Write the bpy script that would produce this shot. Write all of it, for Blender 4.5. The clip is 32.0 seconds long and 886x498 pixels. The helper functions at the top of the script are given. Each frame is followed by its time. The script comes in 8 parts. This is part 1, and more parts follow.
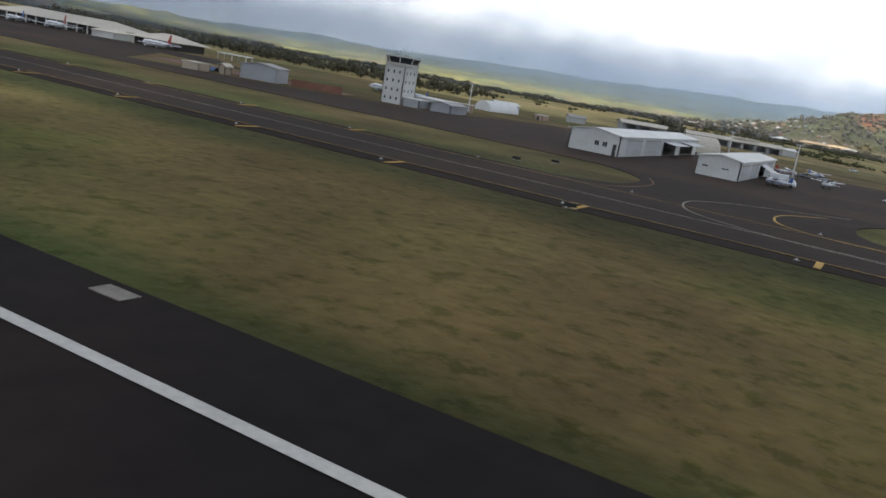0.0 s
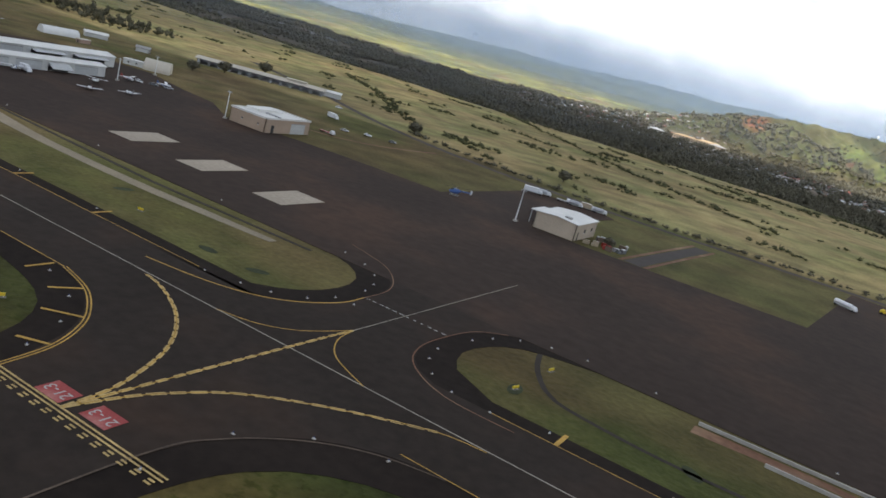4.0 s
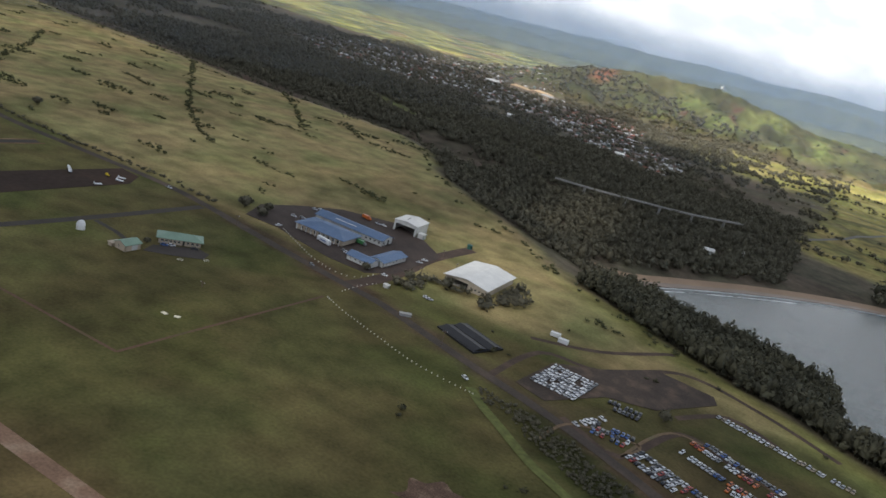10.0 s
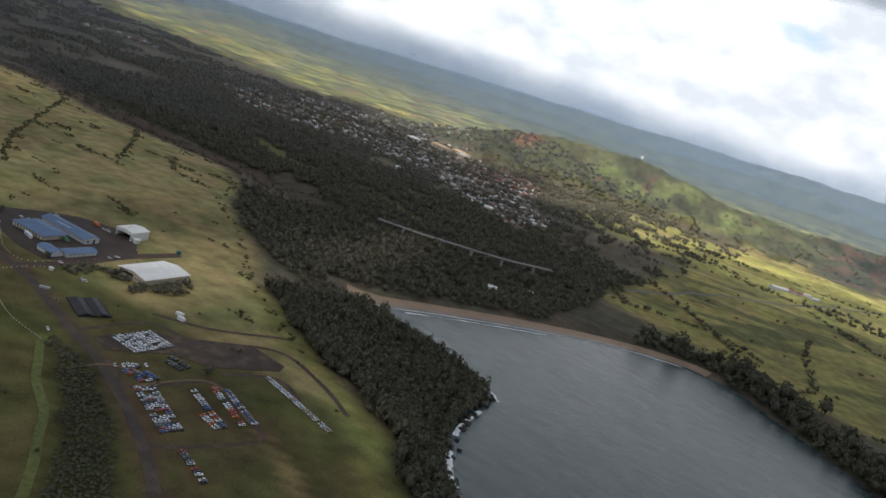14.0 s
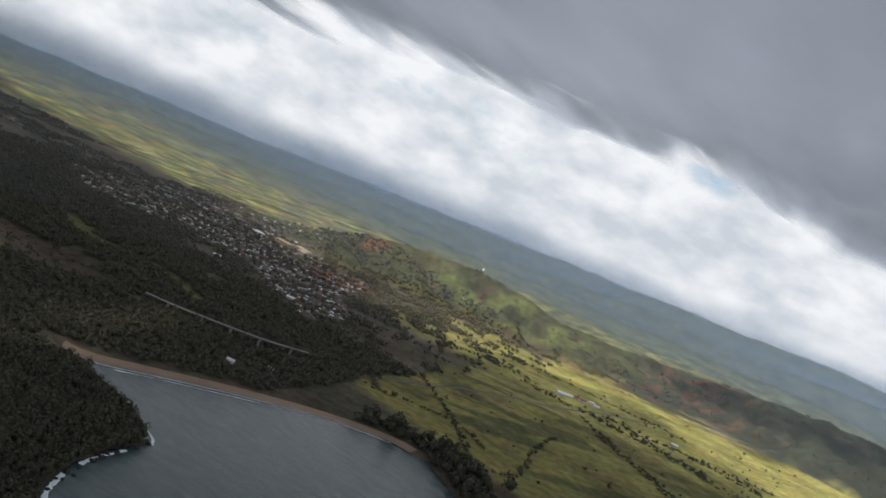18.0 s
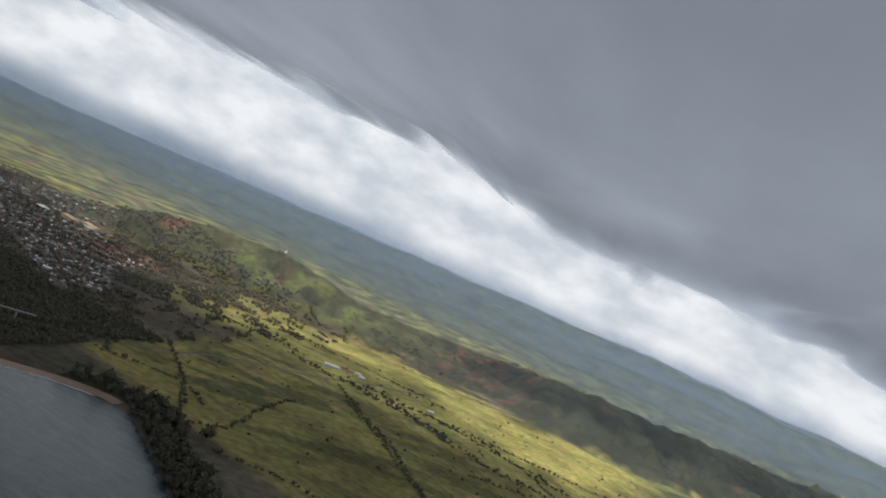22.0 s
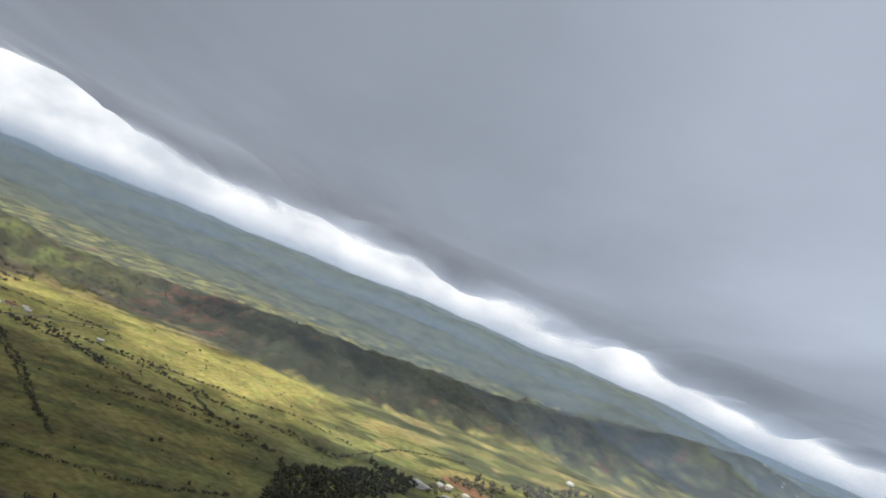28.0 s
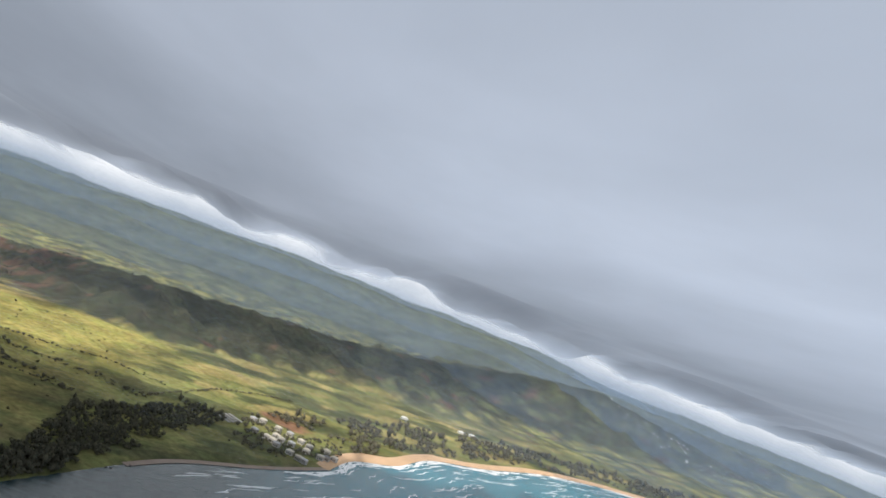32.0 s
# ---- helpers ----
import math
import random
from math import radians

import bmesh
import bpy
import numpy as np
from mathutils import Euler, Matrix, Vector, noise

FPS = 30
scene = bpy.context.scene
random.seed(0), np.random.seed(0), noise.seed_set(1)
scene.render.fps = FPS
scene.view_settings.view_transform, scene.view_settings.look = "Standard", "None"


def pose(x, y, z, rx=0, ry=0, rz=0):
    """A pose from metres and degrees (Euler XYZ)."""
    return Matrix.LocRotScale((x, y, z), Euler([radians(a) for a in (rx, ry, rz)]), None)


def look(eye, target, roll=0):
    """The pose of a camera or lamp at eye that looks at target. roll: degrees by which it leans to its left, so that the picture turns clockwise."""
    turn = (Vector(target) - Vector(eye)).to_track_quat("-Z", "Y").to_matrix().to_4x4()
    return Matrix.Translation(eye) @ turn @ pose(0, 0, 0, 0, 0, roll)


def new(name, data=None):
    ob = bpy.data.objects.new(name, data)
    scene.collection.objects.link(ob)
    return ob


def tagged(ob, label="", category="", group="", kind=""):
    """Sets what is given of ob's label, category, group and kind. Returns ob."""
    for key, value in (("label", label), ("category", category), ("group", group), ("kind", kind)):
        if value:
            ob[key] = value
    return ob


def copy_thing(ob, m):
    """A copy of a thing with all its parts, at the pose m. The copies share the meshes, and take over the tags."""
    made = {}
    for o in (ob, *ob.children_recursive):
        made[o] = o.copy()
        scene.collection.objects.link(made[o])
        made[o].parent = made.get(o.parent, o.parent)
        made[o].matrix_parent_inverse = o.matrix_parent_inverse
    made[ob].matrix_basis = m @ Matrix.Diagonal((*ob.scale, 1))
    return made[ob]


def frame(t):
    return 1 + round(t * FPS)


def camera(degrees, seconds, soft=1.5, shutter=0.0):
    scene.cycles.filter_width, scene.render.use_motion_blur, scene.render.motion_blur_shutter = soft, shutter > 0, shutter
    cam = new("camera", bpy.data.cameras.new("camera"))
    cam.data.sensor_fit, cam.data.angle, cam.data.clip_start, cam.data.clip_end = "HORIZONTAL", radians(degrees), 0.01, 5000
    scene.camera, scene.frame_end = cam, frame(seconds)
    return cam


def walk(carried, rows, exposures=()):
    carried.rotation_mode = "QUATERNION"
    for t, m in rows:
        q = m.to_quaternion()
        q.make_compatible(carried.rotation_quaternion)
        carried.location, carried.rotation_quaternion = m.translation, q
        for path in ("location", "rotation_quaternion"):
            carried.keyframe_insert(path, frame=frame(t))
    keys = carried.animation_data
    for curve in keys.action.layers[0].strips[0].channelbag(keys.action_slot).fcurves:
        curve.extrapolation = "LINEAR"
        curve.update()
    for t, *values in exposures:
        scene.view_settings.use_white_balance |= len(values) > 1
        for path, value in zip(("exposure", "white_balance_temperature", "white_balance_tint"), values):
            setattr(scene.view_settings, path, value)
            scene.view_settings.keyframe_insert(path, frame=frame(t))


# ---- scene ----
# The shot is taken from an airliner that leaves a runway, climbs over a bay and banks away from the coast.
# All lengths keep one scale; z = 0 is the airfield, x runs along the runway, y away from it.
EXPOSURES = [(0.0, 1.13), (0.6, 1.4), (1.2, 1.4), (1.9, 1.1), (3.0, 1.3), (4.0, 1.25), (7.0, 0.95), (7.8, 1.15), (8.2, 1.15), (9.2, 1.05), (10.0, 0.9), (12.2, 0.9), (12.8, 1.0), (14.0, 0.7), (16.8, 0.25), (18.5, 0.25), (21.0, 0.22), (25.0, 0.18), (28.0, 0.44), (30.0, 0.50), (32.0, 0.40)]
cam = camera(57.81, 32.0, 1.6)
scene.cycles.transparent_max_bounces = 16
# seconds, place, turn in degrees
PATH = [
    (0, 0.12, 0.38, 7.27, 77.341, -9.621, 29.982),
    (0.5, 17.17, 0.32, 9.09, 76.058, -9.676, 30.122),
    (1, 35.59, 1.20, 10.53, 75.672, -10.633, 30.269),
    (1.5, 54.49, 2.05, 13.21, 74.970, -11.928, 30.368),
    (2, 72.89, 2.50, 15.71, 74.936, -12.858, 30.561),
    (2.5, 90.98, 3.21, 18.61, 75.217, -13.784, 30.628),
    (3, 108.64, 3.71, 21.68, 75.527, -14.309, 30.359),
    (3.5, 126.42, 4.09, 24.97, 75.654, -14.895, 30.243),
    (4, 144.05, 4.44, 28.45, 75.501, -15.171, 30.074),
    (4.5, 161.55, 4.84, 32.11, 74.802, -14.880, 29.826),
    (6.5, 235.87, 5.03, 49.89, 72.643, -14.641, 29.875),
    (7, 254.03, 5.08, 54.38, 72.960, -15.477, 30.056),
    (7.5, 272.04, 5.27, 59.08, 73.183, -15.928, 30.124),
    (8, 290.01, 5.49, 63.83, 73.061, -16.020, 30.045),
    (8.5, 308.03, 5.74, 68.49, 72.854, -15.834, 29.871),
    (9, 325.94, 5.97, 73.04, 72.661, -15.441, 29.661),
    (9.5, 343.77, 6.40, 77.50, 72.641, -15.098, 29.531),
    (10, 361.57, 6.97, 81.88, 72.786, -14.873, 29.387),
    (10.5, 379.21, 7.70, 86.14, 72.777, -14.744, 29.385),
    (11, 396.79, 8.49, 90.25, 72.549, -14.526, 29.457),
    (11.5, 414.30, 9.33, 94.22, 72.248, -14.441, 29.590),
    (12, 431.69, 10.24, 98.21, 72.204, -14.610, 29.672),
    (12.5, 448.96, 11.04, 102.31, 72.597, -15.151, 29.783),
    (13, 466.16, 11.57, 106.62, 74.367, -16.364, 30.043),
    (13.5, 483.35, 11.78, 111.17, 75.714, -17.195, 30.187),
    (14, 500.62, 11.73, 115.90, 76.852, -17.946, 30.261),
    (14.5, 518.01, 11.57, 120.71, 78.102, -18.527, 30.070),
    (16.5, 588.99, 9.86, 141.09, 83.585, -21.383, 27.821),
    (17, 606.82, 9.11, 145.72, 84.956, -21.973, 26.804),
    (17.5, 624.64, 8.36, 150.27, 86.222, -22.608, 25.767),
    (18, 642.32, 7.55, 154.81, 86.658, -23.157, 24.681),
    (18.5, 659.73, 6.57, 159.38, 87.208, -23.689, 23.483),
    (19, 676.92, 5.39, 163.98, 87.735, -24.222, 22.182),
    (19.5, 693.98, 3.96, 168.57, 88.628, -24.721, 20.841),
    (20, 711.02, 2.24, 173.11, 89.561, -25.024, 19.565),
    (20.5, 728.14, 0.25, 177.51, 89.939, -24.908, 18.294),
    (21, 745.34, -1.96, 181.76, 89.766, -24.602, 16.991),
    (21.5, 762.64, -4.38, 185.91, 89.987, -24.520, 15.689),
    (22, 779.94, -7.07, 190.01, 90.426, -24.731, 14.415),
    (22.5, 797.17, -10.16, 194.13, 91.028, -24.985, 13.205),
    (23, 814.25, -13.72, 198.30, 91.810, -25.186, 11.890),
    (23.5, 831.23, -17.70, 202.54, 92.283, -25.222, 10.713),
    (24, 848.14, -22.04, 206.80, 92.796, -25.037, 9.489),
    (24.5, 865.03, -26.70, 211.04, 93.092, -24.660, 8.336),
    (25, 881.87, -31.66, 215.22, 93.462, -24.424, 6.977),
    (25.5, 898.67, -36.86, 219.34, 93.733, -24.362, 5.599),
    (27.5, 964.77, -63.24, 234.05, 93.345, -23.510, 0.479),
    (28, 981.31, -70.48, 237.24, 93.209, -23.142, -0.764),
    (28.5, 997.86, -77.83, 240.34, 92.992, -22.831, -1.974),
    (29, 1014.39, -85.28, 243.36, 92.611, -22.384, -3.136),
    (29.5, 1030.87, -92.86, 246.29, 91.985, -21.832, -4.166),
    (30, 1047.25, -100.57, 249.13, 91.245, -21.144, -5.250),
    (30.5, 1063.48, -108.42, 251.91, 91.202, -21.074, -6.291),
    (31, 1079.57, -116.40, 254.61, 92.026, -21.374, -7.221),
    (31.5, 1095.55, -124.46, 257.28, 92.742, -21.597, -7.958),
    (32, 1111.51, -132.55, 259.92, 93.269, -21.567, -8.613),
]
walk(cam, [(t, pose(x, y, z, rx, ry, rz)) for t, x, y, z, rx, ry, rz in PATH], EXPOSURES)

# ---- world, sun ----
SUN_EL, SUN_AZ = radians(48), radians(200)   # azimuth: clockwise from +y
world = bpy.data.worlds.new("sky")
scene.world = world
world.use_nodes = True


def sky_nodes():
    nt = world.node_tree
    nt.nodes.clear()
    n, ln = nt.nodes.new, nt.links.new
    out, bg, bgc, mixs = n("ShaderNodeOutputWorld"), n("ShaderNodeBackground"), n("ShaderNodeBackground"), n("ShaderNodeMixShader")
    sky = n("ShaderNodeTexSky")
    sky.sky_type, sky.sun_disc, sky.sun_elevation, sky.sun_rotation = "NISHITA", False, SUN_EL, SUN_AZ
    bg.inputs["Strength"].default_value = 0.10
    ln(sky.outputs[0], bg.inputs["Color"])
    tc, mp = n("ShaderNodeTexCoord"), n("ShaderNodeMapping")
    mp.inputs["Scale"].default_value = (6.5, 6.5, 12.0)
    ln(tc.outputs["Generated"], mp.inputs["Vector"])
    big, fine = n("ShaderNodeTexNoise"), n("ShaderNodeTexNoise")
    big.inputs["Scale"].default_value, big.inputs["Detail"].default_value = 1.0, 7.0
    big.inputs["Roughness"].default_value = 0.58
    fine.inputs["Scale"].default_value, fine.inputs["Detail"].default_value = 2.1, 8.0
    ln(mp.outputs[0], big.inputs["Vector"])
    ln(mp.outputs[0], fine.inputs["Vector"])
    cover = n("ShaderNodeMapRange")
    cover.inputs["From Min"].default_value, cover.inputs["From Max"].default_value = 0.26, 0.42
    ln(big.outputs[0], cover.inputs["Value"])
    tone = n("ShaderNodeValToRGB")
    tone.color_ramp.elements[0].position, tone.color_ramp.elements[0].color = 0.34, (0.60, 0.645, 0.71, 1)
    tone.color_ramp.elements[1].position, tone.color_ramp.elements[1].color = 0.64, (0.90, 0.92, 0.95, 1)
    ln(fine.outputs[0], tone.inputs["Fac"])
    # a bluish bank low over the hills
    sep, low = n("ShaderNodeSeparateXYZ"), n("ShaderNodeMapRange")
    ln(tc.outputs["Generated"], sep.inputs[0])
    low.inputs["From Min"].default_value, low.inputs["From Max"].default_value = -0.045, 0.012
    low.interpolation_type = "SMOOTHSTEP"
    ln(sep.outputs["Z"], low.inputs["Value"])
    bank = n("ShaderNodeMix")
    bank.data_type = "RGBA"
    bank.inputs[6].default_value = (0.56, 0.63, 0.72, 1)
    ln(low.outputs[0], bank.inputs[0])
    ln(tone.outputs[0], bank.inputs[7])
    ln(bank.outputs[2], bgc.inputs["Color"])
    bgc.inputs["Strength"].default_value = 0.84
    full = n("ShaderNodeMapRange")
    full.inputs["From Min"].default_value, full.inputs["From Max"].default_value = 0.16, 0.05
    ln(sep.outputs["Z"], full.inputs["Value"])
    most = n("ShaderNodeMath")
    most.operation = "MAXIMUM"
    ln(cover.outputs[0], most.inputs[0])
    ln(full.outputs[0], most.inputs[1])
    ln(most.outputs[0], mixs.inputs[0])
    ln(bg.outputs[0], mixs.inputs[1])
    ln(bgc.outputs[0], mixs.inputs[2])
    ln(mixs.outputs[0], out.inputs["Surface"])


sky_nodes()
sun = new("sun", bpy.data.lights.new("sun", "SUN"))
sun.data.energy, sun.data.angle, sun.data.color = 3.2, radians(0.6), (1.0, 0.95, 0.89)
sun.matrix_world = look(Vector((math.sin(SUN_AZ), math.cos(SUN_AZ), math.tan(SUN_EL))) * 400, (0, 0, 0))

# ---- materials ----
def material(name, colour, rough=0.8, metal=0.0, vary=0.25, scale=1.0, bump=0.0, spots=None, per_object=0.0, spec=0.3):
    """A surface with two scales of variation (stains and grain), spots of a second colour, and fine relief."""
    m = bpy.data.materials.new(name)
    m.use_nodes = True
    nt = m.node_tree
    n, ln = nt.nodes.new, nt.links.new
    b = nt.nodes["Principled BSDF"]
    b.inputs["Roughness"].default_value, b.inputs["Metallic"].default_value = rough, metal
    b.inputs["Specular IOR Level"].default_value = spec
    tc = n("ShaderNodeTexCoord")
    co = tc.outputs["Object"]
    big, fine = n("ShaderNodeTexNoise"), n("ShaderNodeTexNoise")
    big.inputs["Scale"].default_value, big.inputs["Detail"].default_value = 0.12 * scale, 5
    fine.inputs["Scale"].default_value, fine.inputs["Detail"].default_value = 1.6 * scale, 4
    ln(co, big.inputs["Vector"])
    ln(co, fine.inputs["Vector"])
    add = n("ShaderNodeMath")
    add.operation = "ADD"
    ln(big.outputs[0], add.inputs[0])
    ln(fine.outputs[0], add.inputs[1])
    ramp = n("ShaderNodeMapRange")
    ramp.inputs["From Min"].default_value, ramp.inputs["From Max"].default_value = 0.7, 1.3
    ramp.inputs["To Min"].default_value, ramp.inputs["To Max"].default_value = 1 - vary, 1 + vary
    ln(add.outputs[0], ramp.inputs["Value"])
    val = ramp.outputs[0]
    if per_object:
        info, mr, mul = n("ShaderNodeObjectInfo"), n("ShaderNodeMapRange"), n("ShaderNodeMath")
        mr.inputs["To Min"].default_value, mr.inputs["To Max"].default_value = 1 - per_object, 1 + per_object
        ln(info.outputs["Random"], mr.inputs["Value"])
        mul.operation = "MULTIPLY"
        ln(mr.outputs[0], mul.inputs[0])
        ln(val, mul.inputs[1])
        val = mul.outputs[0]
    base = n("ShaderNodeMix")
    base.data_type = "RGBA"
    base.inputs[6].default_value = (*colour, 1)
    base.inputs[7].default_value = (*(spots or colour), 1)
    sp = n("ShaderNodeMapRange")
    sp.inputs["From Min"].default_value, sp.inputs["From Max"].default_value = 0.5, 0.66
    ln(big.outputs[0], sp.inputs["Value"])
    ln(sp.outputs[0], base.inputs[0])
    sc = n("ShaderNodeVectorMath")
    sc.operation = "SCALE"
    ln(base.outputs[2], sc.inputs[0])
    ln(val, sc.inputs["Scale"])
    ln(sc.outputs[0], b.inputs["Base Color"])
    if bump:
        bp = n("ShaderNodeBump")
        bp.inputs["Strength"].default_value, bp.inputs["Distance"].default_value = bump, 0.1
        ln(fine.outputs[0], bp.inputs["Height"])
        ln(bp.outputs[0], b.inputs["Normal"])
    return m


def ground_material():
    """Land cover: the colour comes from the cover attribute, broken up by tufts, bare spots and streaks."""
    m = bpy.data.materials.new("land")
    m.use_nodes = True
    nt = m.node_tree
    n, ln = nt.nodes.new, nt.links.new
    b = nt.nodes["Principled BSDF"]
    b.inputs["Roughness"].default_value, b.inputs["Specular IOR Level"].default_value = 0.95, 0.1
    at = n("ShaderNodeAttribute")
    at.attribute_name = "cover"
    tc = n("ShaderNodeTexCoord")
    val = None
    for scale, detail, lo, hi, amount in ((0.012, 5, 0.35, 0.65, 0.28), (0.11, 6, 0.32, 0.68, 0.30), (1.3, 6, 0.3, 0.7, 0.17)):
        tex, mr = n("ShaderNodeTexNoise"), n("ShaderNodeMapRange")
        tex.inputs["Scale"].default_value, tex.inputs["Detail"].default_value = scale, detail
        ln(tc.outputs["Object"], tex.inputs["Vector"])
        mr.inputs["From Min"].default_value, mr.inputs["From Max"].default_value = lo, hi
        mr.inputs["To Min"].default_value, mr.inputs["To Max"].default_value = 1 - amount, 1 + amount
        ln(tex.outputs[0], mr.inputs["Value"])
        if val is None:
            val = mr.outputs[0]
        else:
            mul = n("ShaderNodeMath")
            mul.operation = "MULTIPLY"
            ln(val, mul.inputs[0])
            ln(mr.outputs[0], mul.inputs[1])
            val = mul.outputs[0]
        last = tex
    # greener and browner patches
    hue, hm = n("ShaderNodeTexNoise"), n("ShaderNodeMapRange")
    hue.inputs["Scale"].default_value, hue.inputs["Detail"].default_value = 0.035, 6
    ln(tc.outputs["Object"], hue.inputs["Vector"])
    hm.inputs["From Min"].default_value, hm.inputs["From Max"].default_value = 0.4, 0.62
    ln(hue.outputs[0], hm.inputs["Value"])
    tint = n("ShaderNodeMix")
    tint.data_type = "RGBA"
    tint.inputs[6].default_value, tint.inputs[7].default_value = (1.10, 0.98, 1.0, 1), (0.97, 1.0, 0.93, 1)
    ln(hm.outputs[0], tint.inputs[0])
    mul = n("ShaderNodeVectorMath")
    mul.operation = "MULTIPLY"
    ln(at.outputs["Color"], mul.inputs[0])
    ln(tint.outputs[2], mul.inputs[1])
    sc = n("ShaderNodeVectorMath")
    sc.operation = "SCALE"
    # dark green tufts, a step or two across
    tuft, tm, dark = n("ShaderNodeTexNoise"), n("ShaderNodeMapRange"), n("ShaderNodeMix")
    tuft.inputs["Scale"].default_value, tuft.inputs["Detail"].default_value, tuft.inputs["Roughness"].default_value = 0.8, 7, 0.66
    ln(tc.outputs["Object"], tuft.inputs["Vector"])
    tm.inputs["From Min"].default_value, tm.inputs["From Max"].default_value = 0.52, 0.62
    ln(tuft.outputs[0], tm.inputs["Value"])
    dark.data_type, dark.blend_type = "RGBA", "MULTIPLY"
    dark.inputs[7].default_value = (0.60, 0.70, 0.50, 1)
    where, reach, some = n("ShaderNodeSeparateXYZ"), n("ShaderNodeMapRange"), n("ShaderNodeMath")
    ln(tc.outputs["Object"], where.inputs[0])
    reach.inputs["From Min"].default_value, reach.inputs["From Max"].default_value = 76, 48
    reach.inputs["To Min"].default_value, reach.inputs["To Max"].default_value = 0.25, 1.0
    ln(where.outputs["Y"], reach.inputs["Value"])
    some.operation = "MULTIPLY"
    ln(tm.outputs[0], some.inputs[0])
    ln(reach.outputs[0], some.inputs[1])
    ln(some.outputs[0], dark.inputs[0])
    ln(mul.outputs[0], dark.inputs[6])
    ln(dark.outputs[2], sc.inputs[0])
    ln(val, sc.inputs["Scale"])
    ln(sc.outputs[0], b.inputs["Base Color"])
    bp = n("ShaderNodeBump")
    bp.inputs["Strength"].default_value, bp.inputs["Distance"].default_value = 0.6, 0.4
    ln(last.outputs[0], bp.inputs["Height"])
    ln(bp.outputs[0], b.inputs["Normal"])
    return m


def water_material():
    m = bpy.data.materials.new("sea_water")
    m.use_nodes = True
    nt = m.node_tree
    n, ln = nt.nodes.new, nt.links.new
    b = nt.nodes["Principled BSDF"]
    b.inputs["Base Color"].default_value = (0.045, 0.085, 0.10, 1)
    b.inputs["Roughness"].default_value, b.inputs["IOR"].default_value = 0.22, 1.33
    tc = n("ShaderNodeTexCoord")
    h = None
    for scale, stretch in ((0.06, 3.0), (0.35, 2.0), (1.4, 1.0)):
        mp, tex = n("ShaderNodeMapping"), n("ShaderNodeTexNoise")
        mp.inputs["Scale"].default_value = (scale, scale * stretch, scale)
        mp.inputs["Rotation"].default_value = (0, 0, radians(-35))
        tex.inputs["Scale"].default_value, tex.inputs["Detail"].default_value = 1.0, 4
        ln(tc.outputs["Object"], mp.inputs[0])
        ln(mp.outputs[0], tex.inputs["Vector"])
        if h is None:
            h = tex.outputs[0]
            col, mr = n("ShaderNodeMix"), n("ShaderNodeMapRange")
            col.data_type = "RGBA"
            col.inputs[6].default_value, col.inputs[7].default_value = (0.026, 0.046, 0.050, 1), (0.045, 0.070, 0.070, 1)
            mr.inputs["From Min"].default_value, mr.inputs["From Max"].default_value = 0.35, 0.65
            ln(tex.outputs[0], mr.inputs["Value"])
            ln(mr.outputs[0], col.inputs[0])
            # teal shallows past x = 1080, with sunlight on them put into the colour
            far, fr, sp = n("ShaderNodeMix"), n("ShaderNodeMapRange"), n("ShaderNodeSeparateXYZ")
            far.data_type = "RGBA"
            far.inputs[7].default_value = (0.035, 0.18, 0.23, 1)
            fr.inputs["From Min"].default_value, fr.inputs["From Max"].default_value = 1080, 1320
            ln(tc.outputs["Object"], sp.inputs[0])
            ln(sp.outputs["X"], fr.inputs["Value"])
            ln(fr.outputs[0], far.inputs[0])
            ln(col.outputs[2], far.inputs[6])
            ln(far.outputs[2], b.inputs["Base Color"])
        else:
            add = n("ShaderNodeMath")
            add.operation = "ADD"
            ln(h, add.inputs[0])
            ln(tex.outputs[0], add.inputs[1])
            h = add.outputs[0]
    bp = n("ShaderNodeBump")
    bp.inputs["Strength"].default_value, bp.inputs["Distance"].default_value = 0.35, 0.5
    ln(h, bp.inputs["Height"])
    ln(bp.outputs[0], b.inputs["Normal"])
    return m


